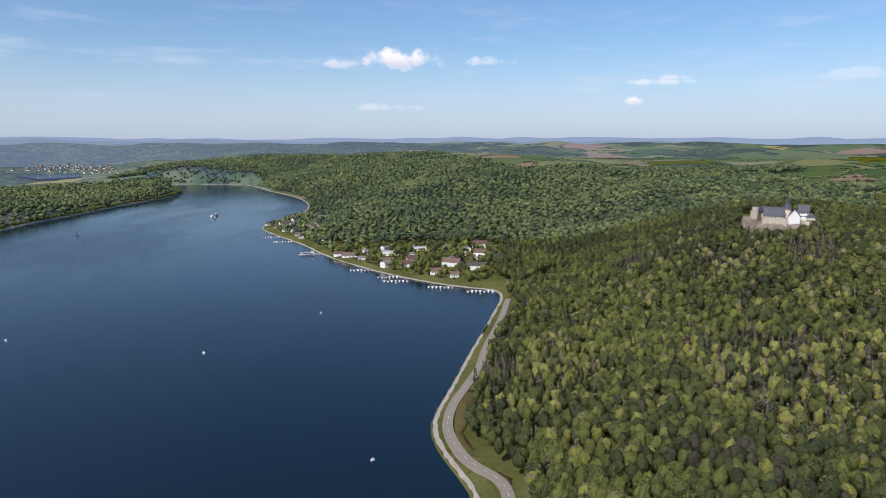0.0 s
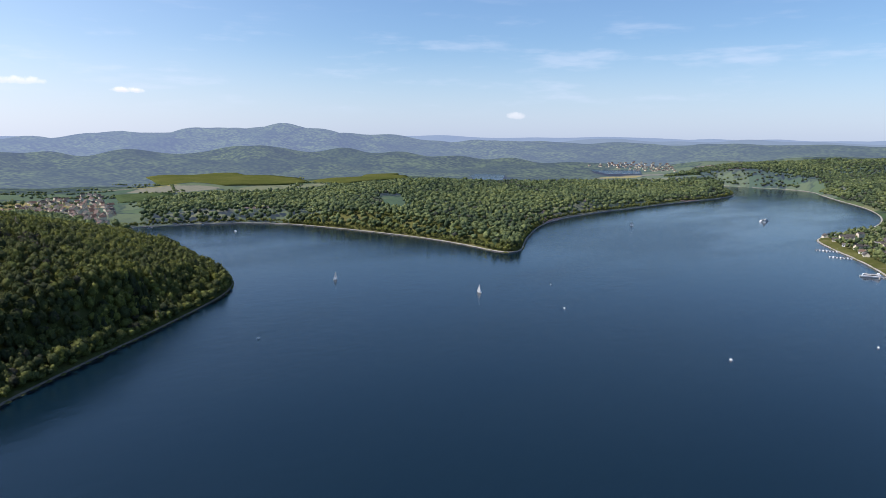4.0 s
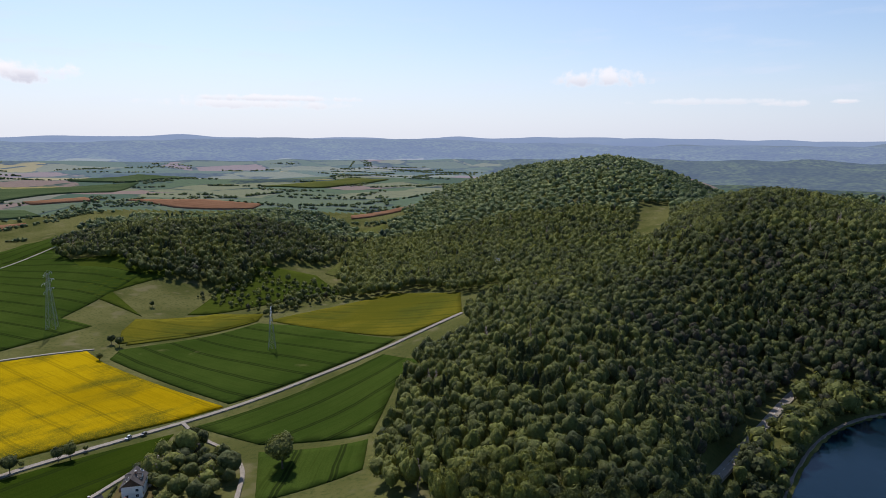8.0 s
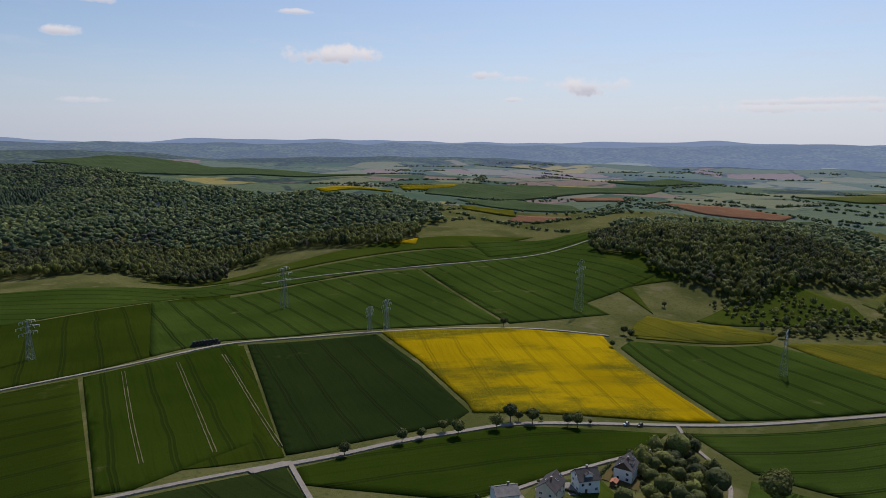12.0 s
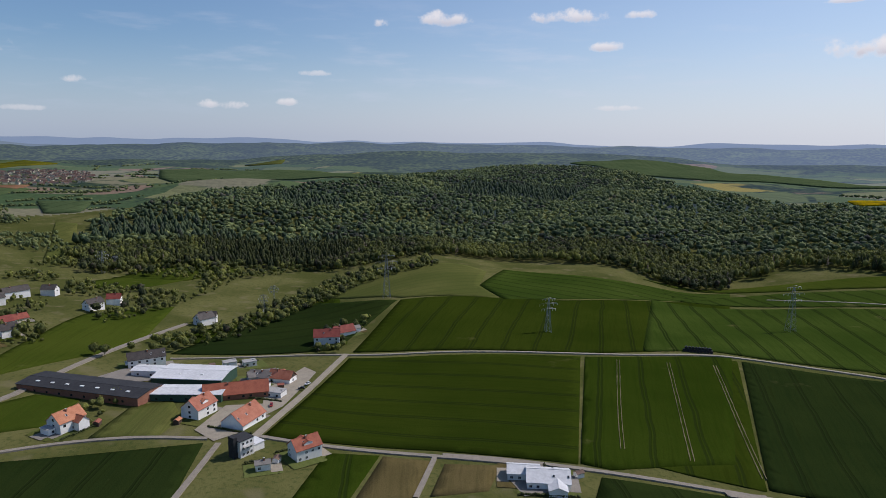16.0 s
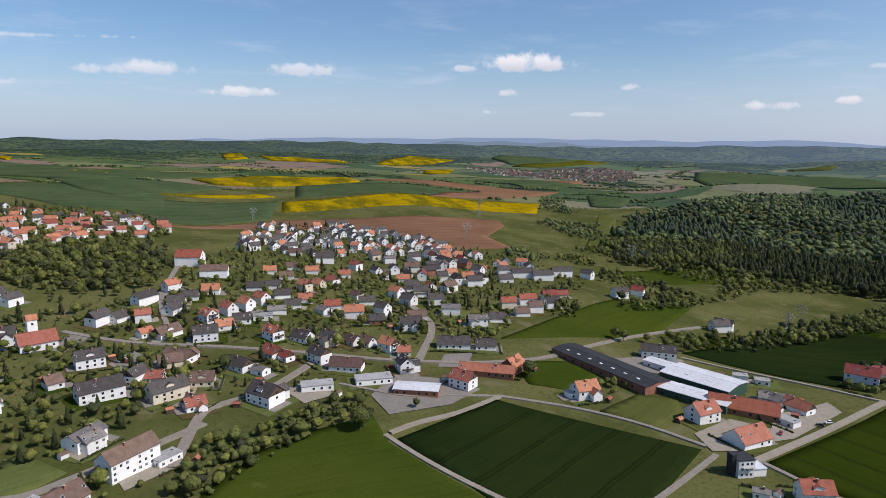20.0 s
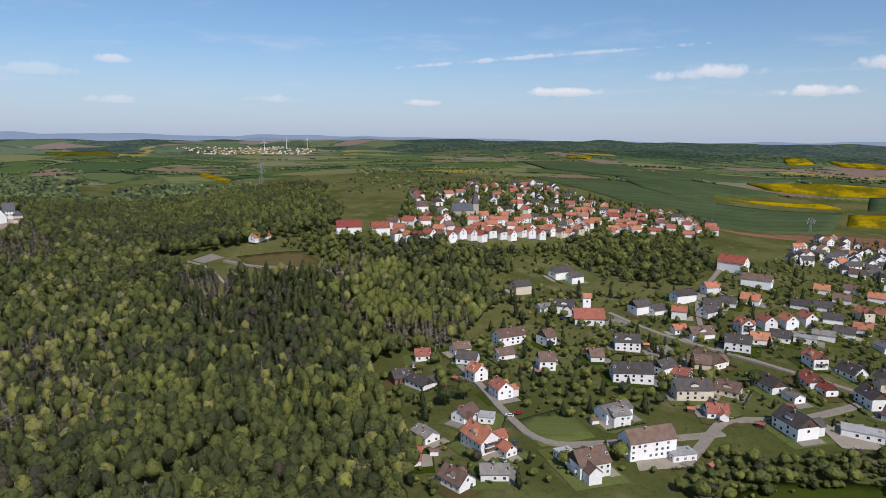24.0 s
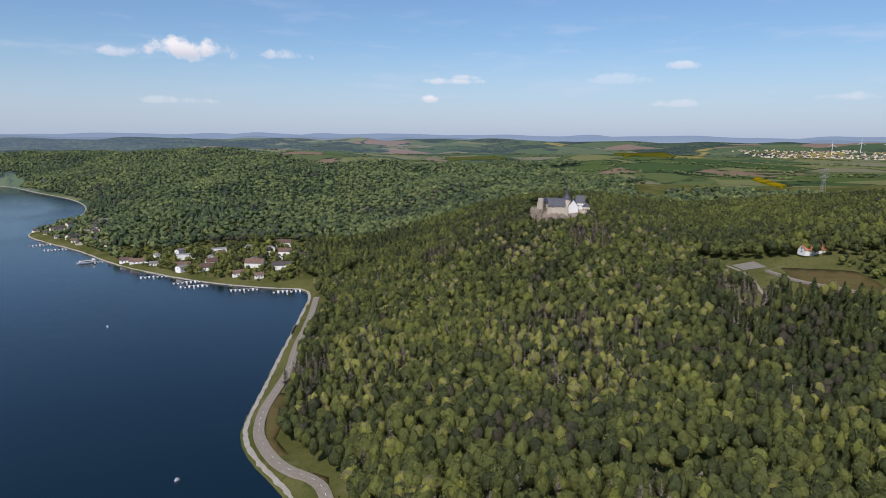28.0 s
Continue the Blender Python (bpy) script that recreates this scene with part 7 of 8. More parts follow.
def town_quarter(name, spacing, style, poly, seed):
    rng = np.random.default_rng(seed)
    q = scatter(poly, spacing, rng)
    far = np.hypot(*np.mean(poly, 0)) > 1300
    done = []
    for x, y in q:
        if any(math.hypot(x - a, y - b) < c * 0.6 + 7 for a, b, c in BUILT):
            continue
        if not far and blocked(np.array([x]), np.array([y]), False)[0]:
            continue
        done.append((x, y))
        BUILT.append((x, y, 11))
    pieces, roofs, panes = [], [], []
    solo = sorted(range(len(done)), key=lambda i: math.hypot(*done[i]))[:16]
    axis = 90 if style == "o" else 20
    for i, (x, y) in enumerate(done):
        L, W, fl = rng.uniform(9, 14), rng.uniform(8, 10), 2 if rng.random() < 0.55 else 1
        roof = {"o": "ooorob", "l": "ggdbgd", "d": "ddbgoodbr", "m": "oodbrg"}[style]
        roof = roof[rng.integers(len(roof))]
        yaw = math.degrees(math.atan2(y, x)) + axis + rng.normal(0, 14) + (90 if rng.random() < 0.4 else 0)
        if not far and i in solo:
            house(x, y, yaw, L, W, fl, roof, 0, where="in the old town" if style == "o" else "on an estate", group=name.replace("_", " "))
            continue
        z = height(x, y)
        m = pose(x, y, z, 0, 0, yaw)
        eave, rise = 2.9 * fl, W * 0.4
        v, f = gable_walls(L, W, eave, rise)
        pieces.append(([m @ Vector(p) for p in v], f))
        v, f = gable_roof(L, W, eave, rise)
        roofs.append((([m @ Vector(p) for p in v], f), 1 if roof in "or" else 2))
        if not far:
            for zz in [0.9 + 2.7 * k for k in range(fl)]:
                for wx in (-0.3, 0.05, 0.32):
                    for wy in (-W / 2 - 0.05, W / 2 + 0.05):
                        v, f = box(wx * L - 0.6, wy - 0.04, zz, wx * L + 0.6, wy + 0.04, zz + 1.3)
                        panes.append((([m @ Vector(p) for p in v], f), 3))
                for wx in (-L / 2 - 0.05, L / 2 + 0.05):
                    for wy in (-0.25, 0.25):
                        v, f = box(wx - 0.04, wy * W - 0.6, zz, wx + 0.04, wy * W + 0.6, zz + 1.3)
                        panes.append((([m @ Vector(p) for p in v], f), 3))
    if pieces:
        # far white walls take cream: dimming by distance haze put into colour
        me = two_tone("houses", [(p, 0) for p in pieces] + roofs + panes, [M["wall_cream" if far else "wall_white"], ROOFS["o" if not far else "b"], ROOFS["d"], M["glass"]])
        tagged(new("houses", me), "distant village of white houses with red roofs" if far else "close rows of white houses with tiled roofs", "houses", kind="stuff")


for k, (name, spacing, style, poly) in enumerate(QUARTERS):
    town_quarter(name, spacing, style, poly, 300 + k)


# ---- belts of trees, hedges and garden trees ----
def near_house(q):
    bad = np.zeros(len(q), bool)
    for x, y, size in BUILT:
        bad |= np.hypot(q[:, 0] - x, q[:, 1] - y) < size * 0.5 + 2.5
    return bad


BELT_WORDS = {"gardens": ("garden trees, bushes and shrubs between the houses", "garden plants"), "town": ("leafy trees among the old houses", "trees"), "orchard": ("scattered orchard trees on the grassy slope", "orchard trees")}
for k, (name, spacing, small, large, poly) in enumerate(BELTS):
    rng = np.random.default_rng(500 + k)
    q = scatter(poly, spacing, rng)
    q = q[rng.random(len(q)) < (0.8 if name.startswith("gardens") else 0.86)]
    if not len(q):
        continue
    q = q[~(blocked(q[:, 0], q[:, 1]) & (name not in ("lake_village_trees", "camp_trees", "lakeside_strip")))]
    if name == "lakeside_strip":
        wet = inside(LAKE_POLY, q[:, 0], q[:, 1])
        road = np.minimum(*[edge_distance(r[3], q[:, 0], q[:, 1], False) for r in ROADS[:2]])
        q = q[~wet & (road > 5)]
    elif name in ("lake_village_trees", "camp_trees"):
        q = q[~inside(LAKE_POLY, q[:, 0], q[:, 1]) & (edge_distance(LAKE_POLY, q[:, 0], q[:, 1]) > 9)]
    q = q[~near_house(q)]
    if not len(q):
        continue
    d_mid = math.hypot(*np.mean(q, 0))
    if name in ("stream_trees", "vale_trees"):
        q = q[field_noise(q[:, 0], q[:, 1], 0.006 if d_mid > 1000 else 0.014, 3) > (0.12 if d_mid > 1000 else 0.02)]
    z = land(q[:, 0], q[:, 1])
    wide = rng.uniform(small, large, len(q)) * np.where(rng.random(len(q)) < 0.4, 0.55, np.where(rng.random(len(q)) < 0.15, 1.35, 1.0))
    high = wide * rng.uniform(0.85, 1.35, len(q))
    tint = np.clip(rng.normal(0.44 if name == "lakeside_strip" else (0.62 if name.startswith("gardens") else 0.53), 0.2, len(q)), 0.1, 0.85)
    d = math.hypot(*np.mean(q, 0))
    shapes = LOD[1] if d < 520 else (LOD[2] if d < 1200 else LOD[3])
    pos = np.column_stack([q, z - high * 0.04])
    fir = (rng.random(len(q)) < 0.13) & (name.split("_")[0] in ("gardens", "town", "orchard") and name != "orchard_plateau")
    sets = [plant(shapes, pos[~fir], high[~fir], wide[~fir], tint[~fir], rng)]
    if fir.any():
        tall = rng.uniform(6, 13, fir.sum())
        sets.append(plant(CONE[1 if d < 520 else 2], pos[fir], tall, tall * 0.5, rng.uniform(0.14, 0.28, fir.sum()), rng))
    v, t, c = join(sets)
    words = BELT_WORDS.get(name.split("_")[0], ("belt of broadleaf trees and bushes", "trees"))
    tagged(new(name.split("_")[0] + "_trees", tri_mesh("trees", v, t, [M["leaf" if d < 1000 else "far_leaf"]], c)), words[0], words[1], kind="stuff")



def hedgerows(first, last, near, far, count, seed):
    """Rows and knots of bushes and trees along the field edges of the open country between two bearings."""
    rng = np.random.default_rng(seed)
    pts = []
    for _ in range(count):
        yaw, r = radians(rng.uniform(first, last)), rng.uniform(near ** 0.5, far ** 0.5) ** 2
        c = np.array([-math.sin(yaw) * r, math.cos(yaw) * r])
        a = yaw + rng.normal(0, 0.45) + (math.pi / 2 if rng.random() < 0.18 else 0)
        long = rng.uniform(60, 330)
        n = int(long / rng.uniform(3.8, 6.5))
        t = rng.uniform(-0.5, 0.5, n) * long
        pts.append(c + np.outer(t, (math.cos(a), math.sin(a))) + rng.normal(0, 1.6 if rng.random() < 0.75 else 11.0, (n, 2)))
    q = np.concatenate(pts)
    bad = blocked(q[:, 0], q[:, 1])
    for poly in WOODS + [f[4] for f in FIELDS]:
        bad |= inside(poly, q[:, 0], q[:, 1])
    q = q[~bad]
    n = len(q)
    wide = rng.uniform(6, 13, n)
    high = wide * rng.uniform(0.55, 0.95, n)
    pos = np.column_stack([q, land(q[:, 0], q[:, 1]) - high * 0.22])
    v, t, c = join([plant(LOD[3], pos, high, wide, np.clip(rng.normal(0.52, 0.14, n), 0.1, 0.8), rng)])
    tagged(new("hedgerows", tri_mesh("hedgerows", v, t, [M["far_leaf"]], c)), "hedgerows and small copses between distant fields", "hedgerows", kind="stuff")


hedgerows(116, 172, 1150, 3300, 120, 71)
hedgerows(222, 292, 1250, 3300, 95, 72)
hedgerows(292, 358, 1500, 3800, 90, 73)
hedgerows(40, 85, 1750, 2500, 40, 74)


def shore_row(a, b, seed):
    """Trees leaning out over the water's edge."""
    rng = np.random.default_rng(seed)
    line = LAKE_POLY[a:b]
    s = np.concatenate([[0], np.cumsum(np.hypot(*np.diff(line, axis=0).T))])
    k = np.arange(2, s[-1], 4.2)
    p = np.column_stack([np.interp(k, s, line[:, 0]), np.interp(k, s, line[:, 1])])
    d = np.gradient(p, axis=0)
    side = np.column_stack([-d[:, 1], d[:, 0]]) / np.hypot(d[:, 0], d[:, 1])[:, None]
    out = p + side * 4
    side[inside(LAKE_POLY, out[:, 0], out[:, 1])] *= -1
    q = p + side * rng.uniform(2.5, 8.0, (len(p), 1))
    n = len(q)
    high = rng.uniform(6, 12, n)
    pos = np.column_stack([q, land(q[:, 0], q[:, 1]) - 0.3])
    v, t, c = join([plant(LOD[1] if math.hypot(*q.mean(0)) < 700 else LOD[2], pos, high, high * rng.uniform(0.75, 1.0, n), np.clip(rng.normal(0.58, 0.12, n), 0.2, 0.84), rng)])
    tagged(new("shore_trees", tri_mesh("shore_trees", v, t, [M["leaf"]], c)), "row of leafy trees along the water's edge", "trees", kind="stuff")


shore_row(0, 30, 61)
shore_row(40, 78, 62)
shore_row(76, 96, 63)
for k, (x, y, h) in enumerate(SINGLE_A + SINGLE_B):
    tree(x, y, height(x, y), h, h * 0.85, 0.3 + 0.05 * (k % 6), "standing alone beside the road" if y < 0 else "standing in a garden", "single trees", k + 3)


# ---- castle on its rock ----
def ring_wall(cx, cy, r, z0, z1, n=20, taper=1.0):
    v = [(cx + r * math.cos(2 * math.pi * i / n), cy + r * math.sin(2 * math.pi * i / n), z0) for i in range(n)]
    v += [(cx + r * taper * math.cos(2 * math.pi * i / n), cy + r * taper * math.sin(2 * math.pi * i / n), z1) for i in range(n)]
    return v, [(i, (i + 1) % n, n + (i + 1) % n, n + i) for i in range(n)] + [tuple(range(n))[::-1], tuple(range(n, 2 * n))]


def crag(name, cx, cy, rx, ry, z0, z1, parent, seed):
    rng = np.random.default_rng(seed)
    v, f = BALLS[4]
    lump = np.array([noise.noise(Vector(p) * 1.7 + Vector((seed, 0, 0))) for p in v])
    fine = np.array([noise.noise(Vector(p) * 5.0 + Vector((0, seed, 0))) + 0.6 * noise.noise(Vector(p) * 13.0) for p in v])
    k = (1 + 0.22 * lump + 0.16 * fine)[:, None]
    p = v * k * (rx, ry, (z1 - z0) / 2) + (cx, cy, (z0 + z1) / 2)
    p[:, 2] = np.minimum(p[:, 2], z1 - 0.3 * np.abs(fine))
    return part(name, p, f, M["rock"], parent)


def castle():
    root = new("castle")
    z0 = height(389, 749) + 5.0
    root.location, root.rotation_euler = (389, 749, z0), (0, 0, radians(-27.3))
    crag("rock", -28, 4, 12, 15, -22, 6, root, 2)
    crag("rock", -6, -4, 22, 15, -24, 1, root, 5)
    crag("rock", 22, 2, 18, 14, -22, 1, root, 9)
    v, f = merged([box(-17, -9, -6, 9, -7.5, 6.5), box(-17, -9, -6, -15.5, 22, 9.0), box(9, -9, -6, 10.5, 4, 6.5), box(10.5, 2.5, -6, 36, 4, 4)])
    part("curtain_wall", v, f, M["stone"], root, "tall sandstone curtain wall")
    v, f = merged([box(-17 + i * 2.2, -9.1, 6.5, -16 + i * 2.2, -8, 7.3) for i in range(12)])
    part("battlement", v, f, M["stone"], root)

    def block(x, y, L, W, base, eave, rise, turn, wall, cover, wins=3):
        m = pose(x, y, 0, 0, 0, turn)
        v, f = gable_walls(L, W, eave, rise)
        b = part("wall", [m @ Vector((p[0], p[1], base if p[2] < 0 else p[2])) for p in v], f, M[wall], root)
        v, f = gable_roof(L, W, eave, rise, 0.6, 0.3)
        part("roof", [m @ Vector(p) for p in v], f, M[cover], root)
        for i in range(wins):
            for zz in (eave - 2.6, eave - 6.0):
                for side, turn2 in ((-1, 0), (1, 180)):
                    share("window", WIN_WHOLE, root, m @ pose(-L / 2 + (i + 0.5) * L / wins, side * W / 2, zz, 0, 0, turn2))

    block(-4, 1, 21, 12, -4, 8.6, 8.2, 0, "wall_cream", "slate", 6)
    block(-6, 18, 22, 9, -4, 11.5, 5, 0, "wall_cream", "slate", 9)
    block(17, 6, 16, 12, -4, 8.5, 7.8, 90, "wall_white", "slate", 4)
    block(-22, 8, 16, 9, -4, 12.5, 5, 70, "stone", "slate", 3)
    block(26, 17, 11, 9, -4, 13.0, 7.5, 0, "wall_white", "slate", 4)
    v, f = ring_wall(9, 12, 5.0, -4, 16)
    part("tower", v, f, M["wall_cream"], root, "round pale tower")
    v, f = merged([ring_wall(9, 12, 5.9, 16, 22, 20, 0.36), ring_wall(9, 12, 2.1, 22, 36, 12, 0.04)])
    part("spire", v, f, M["slate"], root, "pointed slate spire")
    v, f = ring_wall(-24, -2, 3.6, -4, 17.5)
    part("tower", v, f, M["stone"], root)
    v, f = box(29, -2, -6, 38, 8, 8)
    part("gatehouse", v, f, M["wall_cream"], root)
    v = [(28.3, -2.7, 8), (38.7, -2.7, 8), (38.7, 8.7, 8), (28.3, 8.7, 8), (33.5, 3, 13.5)]
    part("gatehouse_roof", v, [(3, 2, 1, 0), (0, 1, 4), (1, 2, 4), (2, 3, 4), (3, 0, 4)], M["slate"], root)
    for i in range(4):
        share("window", WIN_WHOLE, root, pose(30.2 + i * 2.1, -2, 3.5))
    tagged(root, "old sandstone castle with slate roofs and spire on a rock", "castle")


castle()


# ---- churches, factory, farm buildings ----
def church():
    root = new("church")
    x, y = 478, 117
    z = height(x, y)
    root.location, root.rotation_euler = (x, y, z), (0, 0, radians(-66))
    v, f = gable_walls(22, 15, 5.0, 6.0)
    part("nave", v, f, M["wall_white"], root)
    v, f = gable_roof(22, 15, 5.0, 6.0, 0.7, 0.3)
    part("roof", v, f, ROOFS["o"], root)
    v, f = box(-3, 8, -1.5, 3, 13.5, 17)
    part("tower", v, f, M["wall_white"], root, "slender white bell tower")
    v = [(-3.5, 7.5, 17), (3.5, 7.5, 17), (3.5, 14, 17), (-3.5, 14, 17), (-3.5, 10.7, 20.5), (3.5, 10.7, 20.5)]
    part("tower_roof", v, [(3, 2, 1, 0), (0, 1, 5, 4), (2, 3, 4, 5), (1, 2, 5), (3, 0, 4)], ROOFS["o"], root)
    for i in range(5):
        share("window", WIN_WHOLE, root, pose(-8.5 + i * 4.2, -7.5, 1.6))
    for i in range(3):
        share("window", WIN_WHOLE, root, pose(11, -4 + i * 4, 1.8, 0, 0, 90))
    share("window", WIN_WHOLE, root, pose(0, 8, 13.6))
    tagged(root, "white modern church with orange roof and bell tower", "church")


church()


def spire_church():
    root = new("church")
    x, y = 672, 316
    root.location, root.rotation_euler = (x, y, height(x, y)), (0, 0, radians(-50))
    v, f = gable_walls(24, 12, 8.0, 8.0)
    part("nave", v, f, M["stone"], root)
    v, f = gable_roof(24, 12, 8.0, 8.0)
    part("roof", v, f, M["slate"], root, "steep blue-grey slate roof")
    v, f = box(12, -3.5, -1.5, 19, 3.5, 15)
    part("tower", v, f, M["stone"], root)
    v = [(11.5, -4, 15), (19.5, -4, 15), (19.5, 4, 15), (11.5, 4, 15), (15.5, 0, 31)]
    part("spire", v, [(3, 2, 1, 0), (0, 1, 4), (1, 2, 4), (2, 3, 4), (3, 0, 4)], M["slate"], root, "pointed slate spire")
    for i in range(5):
        share("window", WIN_WHOLE, root, pose(-9.5 + i * 4.6, -6, 3.0))
    tagged(root, "old stone church with slate roof and spire in town", "church")


spire_church()
M["black_roof"] = plain("black_roof_felt", (0.02, 0.02, 0.022), (0.04, 0.04, 0.042), 0.8, 0.8, 0.02)
M["hall_wall"] = plain("green_hall_cladding", (0.03, 0.07, 0.05), (0.05, 0.1, 0.07), 1.0, 0.6, 0.01)


def hall(name, a, b, width, high, rise, wall, cover, words, lights=0):
    """A long shed from a to b in the plan."""
    a, b = Vector(a), Vector(b)
    mid, d = (a + b) / 2, b - a
    L = d.length
    root = new(name)
    root.location, root.rotation_euler = (mid.x, mid.y, height(mid.x, mid.y)), (0, 0, math.atan2(d.y, d.x))
    v, f = gable_walls(L, width, high, rise)
    part("wall", v, f, wall, root)
    v, f = gable_roof(L, width, high, rise, 0.6, 0.3)
    part("roof", v, f, cover, root)
    for i in range(lights):
        zz = high + rise * 0.5 + 0.3
        v, f = box(-L / 2 + (i + 1) * L / (lights + 1) - 1.2, -width * 0.25 - 0.7, zz - 0.3, -L / 2 + (i + 1) * L / (lights + 1) + 1.2, -width * 0.25 + 0.7, zz + 0.35)
        part("skylight", v, f, M["frame"], root, "white dome skylight")
    for i in range(int(L / 9)):
        share("window", WIN_WHOLE, root, pose(-L / 2 + (i + 0.5) * 9, -width / 2, 1.4))
    tagged(root, words, "factory hall", "factory halls")


hall("factory_hall", (403, -236), (318, -254), 22, 5.0, 1.2, M["wall_brick"], M["black_roof"], "long low factory hall with black felt roof", 7)
hall("factory_hall", (346, -286), (303, -303), 26, 6.0, 1.4, M["hall_wall"], ROOFS["w"], "large hall with pale metal roof beside the farm", 2)
hall("factory_hall", (322, -260), (283, -279), 15, 5.0, 0.9, M["hall_wall"], ROOFS["w"], "narrow hall with pale metal roof", 0)
hall("factory_hall", (368, -284), (347, -292), 11, 4.5, 0.8, M["wall_white"], ROOFS["w"], "small white hall beside the factory yard", 0)


def cube_villa():
    root = new("villa")
    x, y = 218, -224
    root.location, root.rotation_euler = (x, y, height(x, y) + 0.2), (0, 0, radians(-100))
    part("wall", *box(-4, -4, -1.5, 4, 4, 8.5), M["wall_white"], root)
    part("roof", *box(-4.3, -4.3, 8.5, 4.3, 4.3, 8.8), M["black_roof"], root)
    part("stair_tower", *box(-6.2, -2, -1.5, -4, 2.2, 10.5), M["black_roof"], root, "dark clad stair tower")
    part("annex", *box(4, -3, -1.5, 11, 4, 3.2), M["wall_white"], root)
    part("annex_roof", *box(3.98, -3.3, 3.2, 11.3, 4.3, 3.5), ROOFS["w"], root)
    part("balcony", *box(-2.5, -5.6, 5.3, 3.5, -4, 5.5), M["concrete"], root)
    for zz in (0.9, 3.6, 6.2):
        for i in (-2.2, 0.2, 2.4):
            w = share("window", WIN_FRAME, root, pose(i, -4, zz))
            share("pane", WIN_PANE, w)
    tagged(root, "white cubic modern villa with dark stair tower", "villa")


cube_villa()


# ---- power line pylons ----
M["steel"] = plain("galvanised_steel", (0.26, 0.27, 0.28), (0.38, 0.39, 0.4), 1.0, 0.55, 0.0, metallic=0.4)


INSULATOR = two_tone("insulator", [(tube((0, 0, 0), (0, 0, -1.8), 0.14, 0.14, 5), 0)], [M["frame"]])


def pylon(x, y, h, yaw):
    root = new("pylon")
    root.location, root.rotation_euler = (x, y, height(x, y) - 0.4), (0, 0, radians(yaw))
    w = h * 0.075
    for a, b in ((-1, -1), (1, -1), (1, 1), (-1, 1)):
        v, f = tube((a * w, b * w, 0), (a * w * 0.16, b * w * 0.16, h * 0.94), 0.17, 0.12, 4)
        part("leg", v, f, M["steel"], root)
    braces = []
    steps = 9
    for i in range(steps):
        z0, z1 = h * 0.94 * i / steps, h * 0.94 * (i + 1) / steps
        r0, r1 = w * (1 - 0.84 * i / steps), w * (1 - 0.84 * (i + 1) / steps)
        for (a, b), (c, d) in (((-1, -1), (1, -1)), ((1, -1), (1, 1)), ((1, 1), (-1, 1)), ((-1, 1), (-1, -1))):
            braces.append(tube((a * r0, b * r0, z0), (c * r1, d * r1, z1), 0.07, 0.07, 3))
            braces.append(tube((c * r0, d * r0, z0), (a * r1, b * r1, z1), 0.07, 0.07, 3))
    part("bracing", *merged(braces), M["steel"], root)
    for zz, arm in ((0.66, 0.2), (0.8, 0.25), (0.93, 0.17)):
        v, f = merged([tube((-h * arm, 0, h * zz), (h * arm, 0, h * zz), 0.14, 0.14, 4), tube((-h * arm, 0, h * zz), (0, 0, h * (zz + 0.045)), 0.1, 0.1, 3), tube((h * arm, 0, h * zz), (0, 0, h * (zz + 0.045)), 0.1, 0.1, 3)])
        part("crossarm", v, f, M["steel"], root)
        for k in (-1.0, -0.55, 0.55, 1.0):
            share("insulator", INSULATOR, root, pose(h * arm * k, 0, h * zz))
    tagged(root, "grey steel lattice pylon standing in a field", "pylon", "power line pylons")


for x, y, h in PYLONS:
    pylon(x, y, max(16, h), 40 if y < -350 else 80)


# ---- boats and jetties ----
M["hull"] = plain("white_hull", (0.7, 0.7, 0.7), (0.8, 0.8, 0.8), 1.0, 0.35, 0.0)


def sail_material():
    m, g = surface("white_sailcloth")
    c = g.mix(g.noise(g.place, 0.8, 3.0), rgb(0.74, 0.74, 0.72), rgb(0.84, 0.84, 0.82))
    s = g.add("ShaderNodeMixShader", {0: 0.45, 1: g.add("ShaderNodeBsdfDiffuse", {"Color": c}).outputs[0], 2: g.add("ShaderNodeBsdfTranslucent", {"Color": c}).outputs[0]})
    g.tree.links.new(s.outputs[0], g.add("ShaderNodeOutputMaterial").inputs[0])
    return m


M["sail"] = sail_material()
M["plank"] = plain("jetty_planks", (0.28, 0.25, 0.21), (0.42, 0.39, 0.34), 2.0, 0.9, 0.02)


def hull(L, W, h):
    v, f = [], []
    n = 9
    for i in range(n):
        s = i / (n - 1)
        w = W / 2 * (1 - max(0.0, s - 0.4) ** 2 / 0.36) * (0.8 + 0.4 * min(s, 0.5))
        v += [(L * (s - 0.5), -w, h), (L * (s - 0.5), -w * 0.7, -0.3), (L * (s - 0.5), w * 0.7, -0.3), (L * (s - 0.5), w, h)]
    for i in range(n - 1):
        a, b = i * 4, i * 4 + 4
        f += [(a, b, b + 1, a + 1), (a + 1, b + 1, b + 2, a + 2), (a + 2, b + 2, b + 3, a + 3), (a + 3, b + 3, b, a)]
    f += [(0, 1, 2, 3), tuple(4 * (n - 1) + i for i in (3, 2, 1, 0))]
    return v, f


